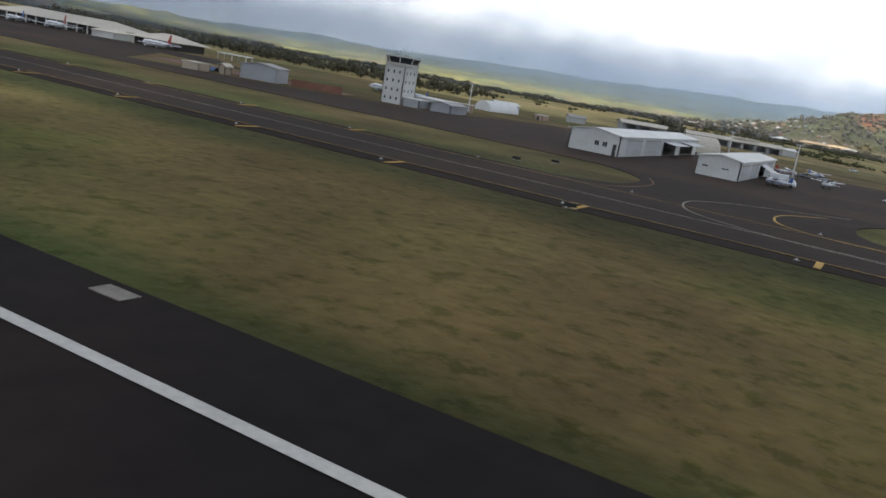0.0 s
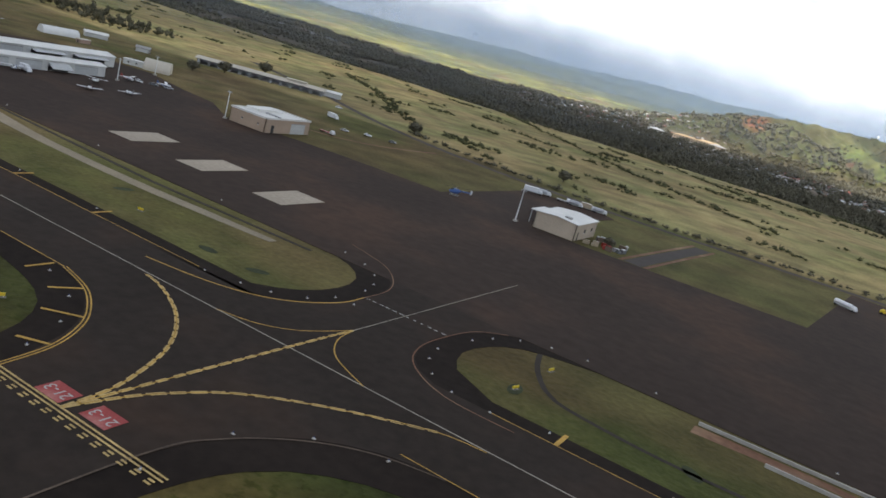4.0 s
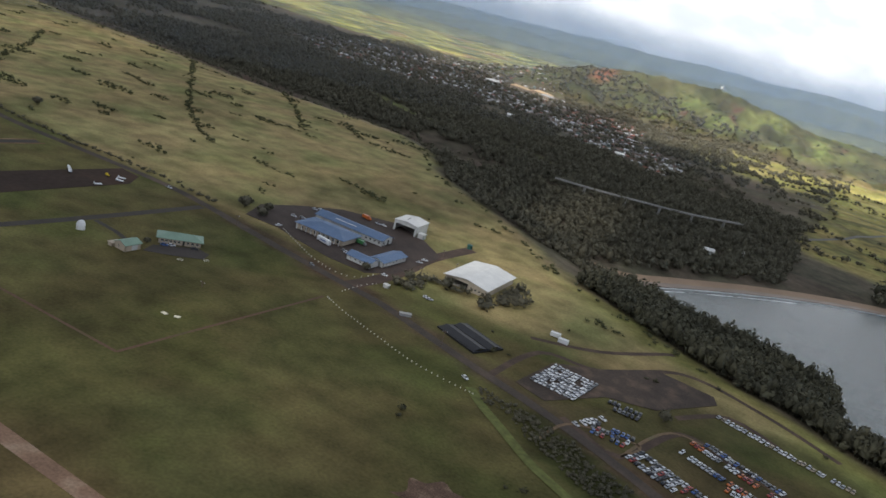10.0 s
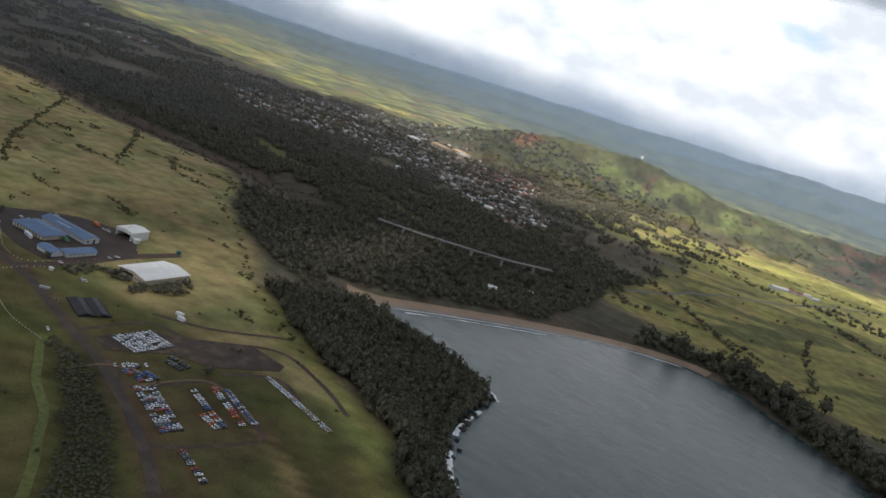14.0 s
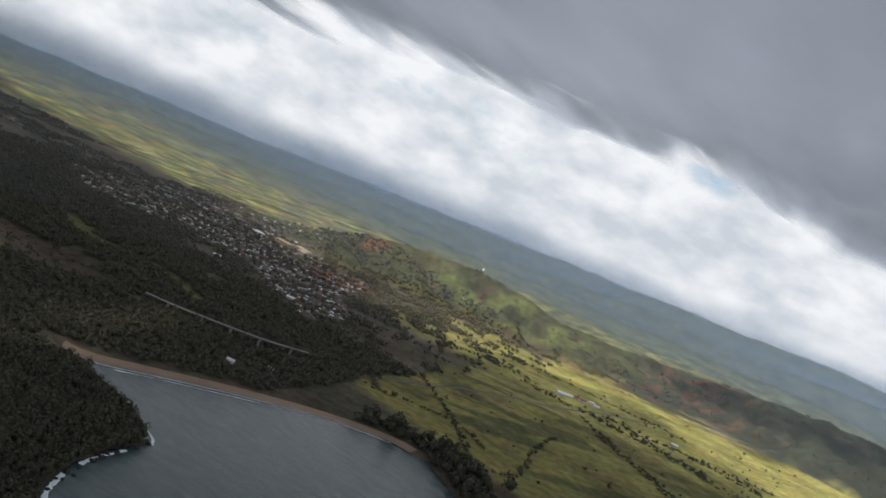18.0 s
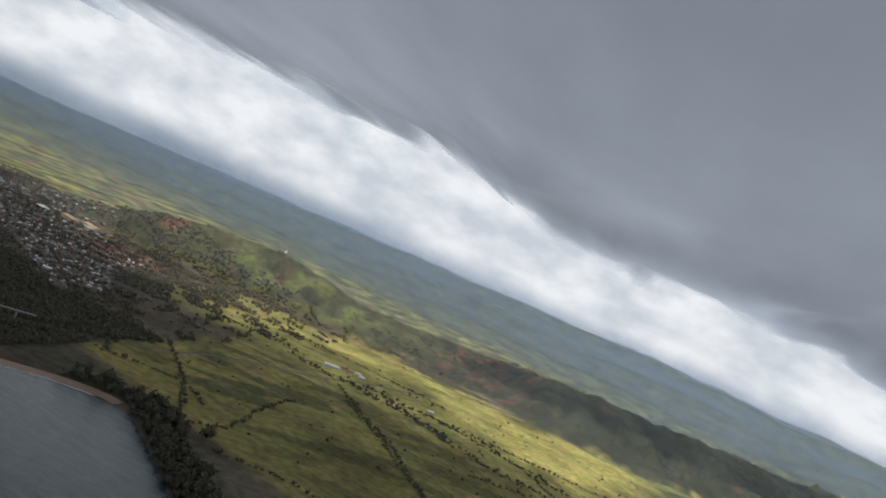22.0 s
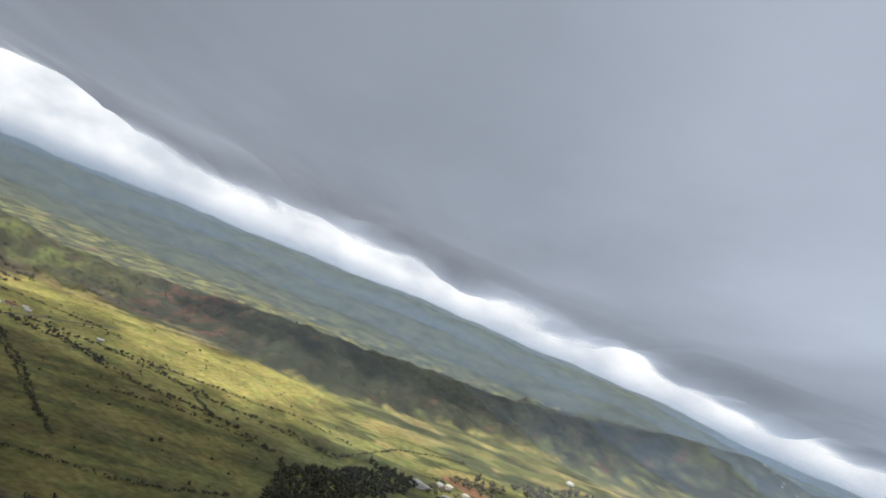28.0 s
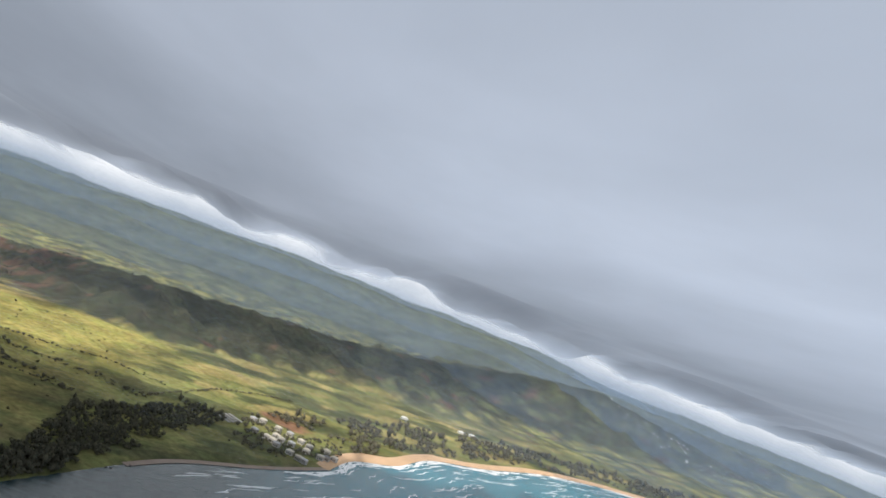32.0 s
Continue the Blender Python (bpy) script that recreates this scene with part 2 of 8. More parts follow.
def cloud_material():
    """Thin cloud: daylight comes through it from above, and it breaks up where it thins out."""
    m = bpy.data.materials.new("cloud")
    m.use_nodes = True
    nt = m.node_tree
    n, ln = nt.nodes.new, nt.links.new
    nt.nodes.clear()
    out, mix, tl, tp = n("ShaderNodeOutputMaterial"), n("ShaderNodeMixShader"), n("ShaderNodeBsdfTranslucent"), n("ShaderNodeBsdfTransparent")
    df, both = n("ShaderNodeBsdfDiffuse"), n("ShaderNodeAddShader")
    at, tc = n("ShaderNodeAttribute"), n("ShaderNodeTexCoord")
    at.attribute_name = "thickness"
    tex = n("ShaderNodeTexNoise")
    tex.inputs["Scale"].default_value, tex.inputs["Detail"].default_value, tex.inputs["Roughness"].default_value = 0.0052, 5, 0.55
    mp = n("ShaderNodeMapping")
    mp.inputs["Scale"].default_value = (1, 0.45, 1)
    ln(tc.outputs["Object"], mp.inputs[0])
    ln(mp.outputs[0], tex.inputs["Vector"])
    puff = n("ShaderNodeTexNoise")
    puff.inputs["Scale"].default_value, puff.inputs["Detail"].default_value = 0.011, 7
    ln(mp.outputs[0], puff.inputs["Vector"])
    add = n("ShaderNodeMath")
    add.operation = "ADD"
    ln(at.outputs["Fac"], add.inputs[0])
    ln(puff.outputs[0], add.inputs[1])
    mr = n("ShaderNodeMapRange")
    mr.inputs["From Min"].default_value, mr.inputs["From Max"].default_value = 0.55, 1.15
    mr.interpolation_type = "SMOOTHSTEP"
    ln(add.outputs[0], mr.inputs["Value"])
    ln(mr.outputs[0], mix.inputs[0])
    col = n("ShaderNodeValToRGB")
    col.color_ramp.elements[0].position, col.color_ramp.elements[0].color = 0.36, (0.264, 0.294, 0.350, 1)
    col.color_ramp.elements[1].position, col.color_ramp.elements[1].color = 0.66, (0.212, 0.238, 0.284, 1)
    ln(tex.outputs[0], col.inputs[0])
    sh, sc = n("ShaderNodeAttribute"), n("ShaderNodeVectorMath")
    sh.attribute_name = "clearness"
    sc.operation = "SCALE"
    ln(col.outputs[0], sc.inputs[0])
    ln(sh.outputs["Fac"], sc.inputs["Scale"])
    ln(sc.outputs[0], tl.inputs["Color"])
    ln(sc.outputs[0], df.inputs["Color"])
    ln(tl.outputs[0], both.inputs[0])
    ln(df.outputs[0], both.inputs[1])
    ln(tp.outputs[0], mix.inputs[1])
    ln(both.outputs[0], mix.inputs[2])
    ln(mix.outputs[0], out.inputs["Surface"])
    return m


LAND, WATER, CLOUD = ground_material(), water_material(), cloud_material()
APRON_ASPHALT = material("apron_asphalt", (0.0460, 0.0325, 0.0255), 0.92, vary=0.22, scale=0.35, bump=0.3, spots=(0.060, 0.037, 0.026), spec=0.1)
ASPHALT = material("asphalt", (0.0345, 0.0262, 0.0210), 0.92, vary=0.22, scale=0.5, bump=0.3, spots=(0.044, 0.029, 0.021), spec=0.1)
RUNWAY_ASPHALT = material("runway_asphalt", (0.0120, 0.0097, 0.0092), 0.92, vary=0.25, scale=0.5, bump=0.3, spots=(0.017, 0.0125, 0.0108), spec=0.1)
SHOULDER = material("dark_shoulder", (0.0215, 0.0160, 0.0128), 0.95, vary=0.25, scale=0.6, bump=0.3, spec=0.08)
CONCRETE = material("concrete", (0.36, 0.34, 0.30), 0.85, vary=0.15, scale=1.0, bump=0.2)
BROWN_TRACK = material("brown_track", (0.072, 0.048, 0.036), 0.95, vary=0.3, scale=1.2, bump=0.3, spots=(0.095, 0.062, 0.045))
RED_TRACK = material("red_track", (0.115, 0.064, 0.044), 0.95, vary=0.25, scale=0.8, bump=0.3, spots=(0.075, 0.062, 0.030))
PAD_CONCRETE = material("pad_concrete", (0.36, 0.305, 0.235), 0.88, vary=0.2, scale=1.0, bump=0.2)
OLD_CONCRETE = material("old_concrete", (0.19, 0.175, 0.15), 0.9, vary=0.2, scale=3.0, bump=0.2)
DIRT = material("red_dirt", (0.17, 0.085, 0.05), 0.95, vary=0.3, scale=0.8, bump=0.4, spots=(0.24, 0.15, 0.09))
SAND = material("beach_sand", (0.29, 0.20, 0.13), 0.9, vary=0.15, scale=0.5)
YELLOW = material("yellow_paint", (0.46, 0.275, 0.055), 0.75, vary=0.4, scale=3)
TAN_LINE = material("tan_paint_line", (0.47, 0.325, 0.125), 0.75, vary=0.35, scale=3)
WORN_LINE = material("worn_brown_line", (0.10, 0.072, 0.050), 0.85, vary=0.4, scale=2)
PALE_LINE = material("faded_paint_line", (0.33, 0.30, 0.24), 0.75, vary=0.3, scale=3)
WHITE_LINE = material("white_paint_line", (0.42, 0.41, 0.38), 0.7, vary=0.15, scale=3)

# ---- the land ----
COAST = [(700, -3000), (600, -200), (545, 0), (500, 100), (468, 180), (436, 232), (406, 266), (393, 293), (388, 320), (388, 345), (368, 358), (340, 367), (312, 373), (288, 384),
         (313, 430), (351, 482), (395, 528), (430, 550), (463, 547), (500, 516), (534, 486), (560, 462), (640, 425), (760, 440), (880, 520), (931, 583), (1000, 727),
         (1048, 800), (1140, 888), (1218, 980), (1258, 1080), (1334, 1150), (1410, 1281), (1535, 1380), (1709, 1552), (1886, 1662), (2008, 1710), (2700, 2000), (5200, 3000)]
FOREST_EDGE = [(-4000, 500), (-600, 445), (-114, 430), (-11, 426), (87, 438), (115, 434), (154, 409), (181, 368), (203, 352), (222, 340), (252, 316), (276, 294), (304, 274), (335, 256), (364, 244), (392, 230), (420, 203), (452, 150), (480, 60), (520, -100), (560, -3000)]
RIDGE = [(-180, 1240, 4, 90), (-85, 1300, 38, 100), (-15, 1360, 52, 105), (73, 1410, 58, 110), (115, 1446, 62, 110), (190, 1462, 50, 110), (300, 1510, 32, 120), (400, 1600, 26, 120), (520, 1690, 30, 120),
         (640, 1680, 48, 120), (798, 1645, 62, 130), (860, 1700, 56, 130), (943, 1790, 52, 140), (1090, 1880, 56, 140), (1250, 1980, 52, 150), (1409, 2110, 58, 160), (1600, 2350, 52, 200),
         (1850, 2560, 72, 200), (2060, 2640, 96, 210), (2255, 2732, 98, 220), (2500, 2860, 42, 200), (2800, 3020, 4, 180)]
SEA = -22.0


def to_line(x, y, line):
    """Distance from points to a polyline, the place along it (segment + fraction), and the side (left positive)."""
    best, along, side = np.full(x.shape, 1e9), np.zeros(x.shape), np.ones(x.shape)
    for k in range(len(line) - 1):
        (ax, ay), (bx, by) = line[k][:2], line[k + 1][:2]
        dx, dy = bx - ax, by - ay
        u = np.clip(((x - ax) * dx + (y - ay) * dy) / (dx * dx + dy * dy), 0, 1)
        d = np.hypot(x - ax - u * dx, y - ay - u * dy)
        near = d < best
        best, along = np.where(near, d, best), np.where(near, k + u, along)
        side = np.where(near, np.sign(dx * (y - ay) - dy * (x - ax)), side)
    return best, along, side


def inside(x, y, poly):
    hit = np.zeros(x.shape, bool)
    for (ax, ay), (bx, by) in zip(poly, poly[1:] + poly[:1]):
        if ay == by:
            continue
        cross = ((ay > y) != (by > y)) & (x < (bx - ax) * (y - ay) / (by - ay) + ax)
        hit ^= cross
    return hit


def wobble(x, y, size, seed=0, octaves=4):
    """Smooth noise from -1 to 1, from sums of turned waves."""
    rng = np.random.RandomState(seed + 7)
    out, total = np.zeros(np.shape(x)), 0.0
    for o in range(octaves):
        amp = 0.55 ** o
        for _ in range(4):
            a, ph = rng.uniform(0, 6.283), rng.uniform(0, 6.283)
            k = 6.283 / size * 1.9 ** o * rng.uniform(0.7, 1.3)
            out = out + amp * np.sin((x * np.cos(a) + y * np.sin(a)) * k + ph + 1.3 * np.sin((x * np.sin(a) - y * np.cos(a)) * k * 0.6 + ph))
        total += amp * 2.2
    return np.clip(out / total, -1, 1)


def smooth(a, b, v):
    u = np.clip((v - a) / (b - a), 0, 1)
    return u * u * (3 - 2 * u)


# the far ranges: their crest by bearing from the bay, in degrees and metres
CREST = [(-90, 25), (-56, 34), (-43, 52), (-30, 82), (-21, 98), (-10, 124), (0, 148), (10, 150), (20, 148), (25, 114), (29, 92), (36, 112), (60, 60)]
LAND_POLY = COAST + [(5200, 6000), (-6000, 6000), (-6000, -3000)]
PLATEAU = FOREST_EDGE + [(-4000, -3000)]


def height(x, y):
    """The height of the land at points (arrays)."""
    x, y = np.asarray(x, float), np.asarray(y, float)
    dc, _, _ = to_line(x, y, COAST)
    land = inside(x, y, LAND_POLY)
    sd = np.where(land, dc, -dc)
    df, _, _ = to_line(x, y, FOREST_EDGE)
    out = np.where(inside(x, y, PLATEAU), -df, df)     # metres past the plateau's rim
    low = -19 + 7 * smooth(100, 500, sd) + 3 * wobble(x, y, 300, 3) * smooth(20, 200, sd)
    away, bearing = np.hypot(x - 800, y), np.degrees(np.arctan2(x - 800, y))
    crest = np.interp(bearing, [c[0] for c in CREST], [c[1] for c in CREST]) + 9 * wobble(bearing * 40, 0 * x, 260, 8, 4)
    low = low + 12 * smooth(1300, 2400, y - 0.35 * x) + crest * smooth(1900, 4450, away) ** 1.6
    low = low + 9 * wobble(x, y, 900, 5) * smooth(1800, 3000, y) + 20 * wobble(x, y, 620, 9, 5) * smooth(2600, 3600, away) * smooth(4450, 3900, away)
    rise, flank = 0 * x, 0 * x
    for k in range(len(RIDGE) - 1):
        (ax, ay, ah, aw), (bx, by, bh, bw) = RIDGE[k], RIDGE[k + 1]
        dx, dy = bx - ax, by - ay
        u = np.clip(((x - ax) * dx + (y - ay) * dy) / (dx * dx + dy * dy), 0, 1)
        d = np.hypot(x - ax - u * dx, y - ay - u * dy)
        w = aw + u * (bw - aw)
        w = 1.4 * w * (1 + (0.3 - 0.2 * smooth(380, 480, x)) * wobble(x, y, 110, 11, 3))
        p = np.clip(1 - d / w / 1.25, 0, 1)
        here = (ah + u * (bh - ah) + 14) * p ** (1.25 - 0.4 * smooth(420, 620, x))
        flank = np.where(here > rise, 1 - p, flank)
        rise = np.maximum(rise, here)
    gully = 1 + (0.08 + 0.9 * flank * smooth(1.0, 0.75, flank)) * (0.7 * wobble(x, y, 85, 21, 4) + 0.25 * wobble(x, y, 26, 22, 3))
    lengthwise, across = 0.78 * x + 0.62 * y, 0.78 * y - 0.62 * x
    spur = np.abs(wobble(lengthwise, 0.35 * across, 250, 23, 4)) ** 0.7
    gully = gully * (1 - smooth(300, 600, x) * np.clip(flank * 1.5, 0, 0.75) * smooth(1.0, 0.7, flank) * (0.4 - 0.6 * spur))
    low = low + rise * np.clip(gully, 0.05, 2)
    plateau = 0.5 * wobble(x, y, 260, 2) * smooth(230, 330, y)
    z = plateau + (low - plateau) * smooth(-14, 75, out)
    z = np.where(sd < 60, SEA + (z - SEA) * smooth(-1, 26, sd) , z)
    return np.where(sd < 2, SEA - 0.6 + 0.2 * np.clip(sd, -40, 2), z)


def steps(*legs):
    """Grid lines from legs of (from, to, first step, last step)."""
    out = []
    for a, b, s0, s1 in legs:
        v = a
        while v < b:
            out.append(v)
            v += s0 + (s1 - s0) * (v - a) / (b - a)
    out.append(legs[-1][1])
    return np.array(out)


def sheet(name, xs, ys, z, mat):
    """A grid mesh from grid lines and a height array."""
    nx, ny = len(xs), len(ys)
    gx, gy = np.meshgrid(xs, ys)
    me = bpy.data.meshes.new(name)
    me.vertices.add(nx * ny)
    me.vertices.foreach_set("co", np.stack([gx, gy, z], -1).astype(np.float32).ravel())
    i = (np.arange(ny - 1)[:, None] * nx + np.arange(nx - 1)[None]).ravel()
    quads = np.stack([i, i + 1, i + nx + 1, i + nx], 1)
    me.loops.add(quads.size)
    me.loops.foreach_set("vertex_index", quads.ravel().astype(np.int32))
    me.polygons.add(len(quads))
    me.polygons.foreach_set("loop_start", (np.arange(len(quads)) * 4).astype(np.int32))
    me.polygons.foreach_set("use_smooth", np.ones(len(quads), bool))
    me.materials.append(mat)
    me.update()
    return new(name, me), gx, gy


def paint(ob, rgb, name="cover"):
    """Lays the land's colours on the points of a mesh."""
    at = ob.data.color_attributes.new(name, "FLOAT_COLOR", "POINT")
    flat = np.concatenate([rgb.reshape(-1, 3), np.ones((rgb.size // 3, 1))], 1)
    at.data.foreach_set("color", flat.astype(np.float32).ravel())


GRASS, DRY, PASTURE, WOODS, FIELD = (0.112, 0.097, 0.040), (0.172, 0.133, 0.068), (0.262, 0.222, 0.100), (0.088, 0.078, 0.055), (0.200, 0.182, 0.062)


TOWN = [(-400, 1160), (-352, 890), (-227, 800), (-141, 808), (-75, 840), (5, 850), (93, 808), (175, 746), (224, 732), (212, 830), (120, 960), (114, 1042), (60, 1142), (-4, 1090), (-53, 1165), (-156, 1290), (-267, 1330)]
CLEARING = [(-40, 630), (20, 608), (70, 620), (120, 630), (172, 612)]


THICKET = [(306, 169), (312, 168), (327, 161.5), (345, 152.5), (359, 142.5), (371, 133), (388, 119), (408, 100)]
ROAD_VERGE = [(200, 200), (243, 193), (264, 190.5), (281, 185.5), (300, 180), (323, 174), (345, 165.5), (364.5, 156), (379, 147.5), (404, 130), (438, 100)]


def land_cover(x, y, z):
    """The colour of what grows at points: airfield grass, pasture, woods, fields, hillside scrub, far farmland."""
    c = np.zeros(x.shape + (3,))
    c[:] = GRASS

    def lay(mask, colour):
        nonlocal c
        c = c + (np.array(colour) - c) * np.clip(mask, 0, 1)[..., None]

    n1, n2 = wobble(x, y, 60, 31), wobble(x, y, 160, 32)
    lay(smooth(100, 40, np.abs(x + 20) * 0.8) * smooth(55, 40, y) * (0.55 + 0.45 * n1), DRY)
    lay(0.5 * smooth(-0.1, 0.7, n2), DRY)
    lay(0.6 * smooth(42, 62, x) * smooth(56, 48, y) * smooth(-0.35, 0.25, wobble(x, y, 16, 36, 3)), (0.074, 0.082, 0.026))
    lay(0.65 * smooth(0.2, 0.6, wobble(x, y, 70, 34)), (0.066, 0.086, 0.022))
    lay(0.6 * smooth(78, 92, y) * smooth(40, 90, x) * (0.8 + 0.4 * n2), (0.082, 0.094, 0.032))
    # the grass is darker towards the runway and past x = 150, and yellower beside the runway
    runway_side = smooth(54, 46, y + 2 * n1)
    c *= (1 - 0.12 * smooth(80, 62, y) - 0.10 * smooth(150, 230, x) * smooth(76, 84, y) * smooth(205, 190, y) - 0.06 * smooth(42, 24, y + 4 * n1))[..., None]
    c *= 1 + runway_side[..., None] * np.array((0.03, 0.01, -0.20))
    # lush margins along the pavements, fed by the run-off
    lay(0.8 * smooth(19.5, 15.8, y + 1.2 * n1) * smooth(12, 14, y), (0.030, 0.045, 0.012))
    lay(0.75 * smooth(38, 46, y + 2 * n1) * smooth(50, 48, y), (0.036, 0.046, 0.014))
    lay(0.5 * smooth(64, 66, y) * smooth(74, 69, y + 2 * n1), (0.066, 0.088, 0.026))
    lay(smooth(203, 212, y + 0.02 * x - 0.12 * np.maximum(x - 200, 0)), PASTURE)
    # beside the road: a worn brown verge, and the thicket's floor
    lay(0.8 * smooth(4.6, 2.6, to_line(x, y, ROAD_VERGE)[0] + 1.2 * n1), (0.080, 0.056, 0.038))
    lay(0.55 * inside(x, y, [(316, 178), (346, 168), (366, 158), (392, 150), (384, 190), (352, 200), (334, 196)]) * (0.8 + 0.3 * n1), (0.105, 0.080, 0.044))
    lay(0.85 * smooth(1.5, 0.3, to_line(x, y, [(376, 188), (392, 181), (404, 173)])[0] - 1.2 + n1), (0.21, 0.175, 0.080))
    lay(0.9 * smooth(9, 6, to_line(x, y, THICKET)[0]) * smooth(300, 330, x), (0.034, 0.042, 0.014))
    df, _, _ = to_line(x, y, FOREST_EDGE)
    past = np.where(inside(x, y, PLATEAU), -df, df)
    lay(0.5 * smooth(205, 212, y) * smooth(0.1, 0.6, wobble(x, y, 75, 35)), (0.15, 0.165, 0.060))
    lay(0.85 * smooth(-17, -8, past + 5 * n1) * smooth(275, 300, x), (0.165, 0.165, 0.052))
    lay(smooth(-6, 8, past + 6 * n1), WOODS)
    lay(smooth(4, 16, past) * smooth(180, 60, x) * smooth(520, 490, y - 0.15 * x), (0.085, 0.058, 0.042))
    c *= 1 + (smooth(48, 60, y) * smooth(212, 200, y))[..., None] * np.array((0.05, 0, 0))
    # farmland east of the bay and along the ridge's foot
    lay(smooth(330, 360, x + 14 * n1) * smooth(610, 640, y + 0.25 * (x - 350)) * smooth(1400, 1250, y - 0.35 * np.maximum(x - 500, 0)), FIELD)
    # strips of dry pasture and dark scrub along the foot of the ridge, their contrast imitating sun and cloud shade,
    # and ploughed or fallow plots
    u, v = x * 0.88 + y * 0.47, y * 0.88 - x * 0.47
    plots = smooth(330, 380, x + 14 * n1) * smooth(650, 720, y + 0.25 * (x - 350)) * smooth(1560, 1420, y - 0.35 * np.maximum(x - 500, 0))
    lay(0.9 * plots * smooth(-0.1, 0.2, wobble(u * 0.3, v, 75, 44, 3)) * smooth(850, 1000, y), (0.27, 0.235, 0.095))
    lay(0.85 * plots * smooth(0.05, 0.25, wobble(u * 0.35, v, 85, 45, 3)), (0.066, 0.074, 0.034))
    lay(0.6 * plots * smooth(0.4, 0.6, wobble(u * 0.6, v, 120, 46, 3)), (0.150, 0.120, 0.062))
    # sunlit strip below the ridge, painted as paler ground
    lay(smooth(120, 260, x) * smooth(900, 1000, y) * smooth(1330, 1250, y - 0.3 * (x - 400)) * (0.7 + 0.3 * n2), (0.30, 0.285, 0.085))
    # cloud shade over the near fields, put into a duller colour
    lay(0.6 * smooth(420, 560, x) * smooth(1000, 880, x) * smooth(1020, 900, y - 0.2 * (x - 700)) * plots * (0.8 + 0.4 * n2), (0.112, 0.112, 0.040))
    # greener, scrubbier ground towards the resort and the far beach, lightened to stand in for sun on the coast
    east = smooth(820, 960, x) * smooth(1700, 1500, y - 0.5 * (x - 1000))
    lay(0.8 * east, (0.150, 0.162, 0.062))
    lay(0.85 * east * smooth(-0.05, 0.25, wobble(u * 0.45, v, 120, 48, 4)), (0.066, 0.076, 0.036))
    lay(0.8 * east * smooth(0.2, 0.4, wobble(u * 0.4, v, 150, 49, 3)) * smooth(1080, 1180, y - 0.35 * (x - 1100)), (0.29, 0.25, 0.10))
    # streets and yards of the town, the red terraces, a clearing in the valley
    lay(0.85 * inside(x, y, TOWN), (0.105, 0.088, 0.070))
    lay(0.8 * smooth(48, 26, np.hypot((x - 55) * 0.7, (y - 1075) * 0.55)), (0.20, 0.095, 0.065))
    lay(0.9 * smooth(16, 8, to_line(x, y, CLEARING)[0]), (0.105, 0.110, 0.045))
    lay(0.9 * inside(x, y, [(1095, 1152), (1127, 1190), (1171, 1175), (1189, 1150), (1172, 1116), (1129, 1130)]), (0.27, 0.15, 0.09))
    # the ridge: scrub with grass spurs and red soil
    d, along, _ = to_line(x, y, RIDGE)
    reach = 215 + 30 * smooth(420, 520, x) + 160 * smooth(1300, 2000, x)
    on = smooth(reach, 0.86 * reach, d + 25 * n1) * np.maximum(smooth(-9, 2, z), smooth(430, 500, x) * smooth(1350, 1200, x))
    lay(on, (0.066, 0.068, 0.034))
    # east of x = 380 the scrub is darkened to carry cloud shade
    lay(on * smooth(380, 480, x), (0.046, 0.050, 0.030))
    lay(0.8 * on * smooth(420, 480, x) * smooth(700, 620, x) * smooth(0.0, 0.4, wobble(x, y, 70, 50, 3)), (0.100, 0.062, 0.042))
    lay(0.8 * on * smooth(1180, 1300, x) * smooth(0.0, 0.5, wobble(x, y, 130, 47, 4)) * smooth(20, 120, d), (0.095, 0.105, 0.046))
    # grass on the right flank, brightened as a sunlit patch
    lay(on * smooth(-0.2, 0.5, wobble(x, y, 120, 41)) * smooth(500, 260, x) * smooth(20, 130, x), (0.125, 0.145, 0.050))
    lay(on * smooth(0.62, 0.8, wobble(x, y, 110, 43)), (0.10, 0.062, 0.042))
    lay(on * smooth(24, 8, np.hypot(x + 45, (y - 1310) * 0.5)), (0.17, 0.085, 0.05))
    # beyond the ridge: a patchwork under haze
    inland = smooth(60, 220, np.where(y > 1250, d, 0)) * smooth(1350, 1600, y - 0.25 * x + 0.35 * np.maximum(-x, 0)) * (1 - on * smooth(300, 420, x))
    lay(inland, (0.088, 0.100, 0.056))
    lay(0.7 * inland * smooth(0.05, 0.3, wobble(x, 0.8 * y, 90, 51, 5)) * smooth(3000, 1700, y), (0.165, 0.168, 0.070))
    lay(0.4 * inland * smooth(0.1, 0.3, wobble(x, 0.7 * y, 75, 52, 5)), (0.052, 0.062, 0.036))
    lay(0.8 * inland * smooth(0.12, 0.25, wobble(0.5 * u, v, 55, 54, 3)) * smooth(2700, 1900, y - 0.25 * x), (0.27, 0.265, 0.090))
    lay(0.6 * inland * smooth(0.42, 0.6, wobble(x, y, 230, 53)) * smooth(2600, 1800, y), (0.17, 0.110, 0.076))
    return c


XS = steps((-4700, -600, 140, 30), (-600, -160, 22, 6), (-160, 560, 4, 4), (560, 1500, 7, 16), (1500, 5600, 20, 150))
YS = steps((-1500, -80, 90, 10), (-80, 8, 4, 2), (8, 80, 1.6, 1.6), (80, 420, 3, 4), (420, 1900, 6, 12), (1900, 4900, 14, 110))
GX, GY = np.meshgrid(XS, YS)
GZ = height(GX, GY)
ground, _, _ = sheet("ground", XS, YS, GZ, LAND)
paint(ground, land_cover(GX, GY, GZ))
tagged(ground, "grassy airfield plateau, pastures, wooded valley and green hills", "ground", kind="structure")

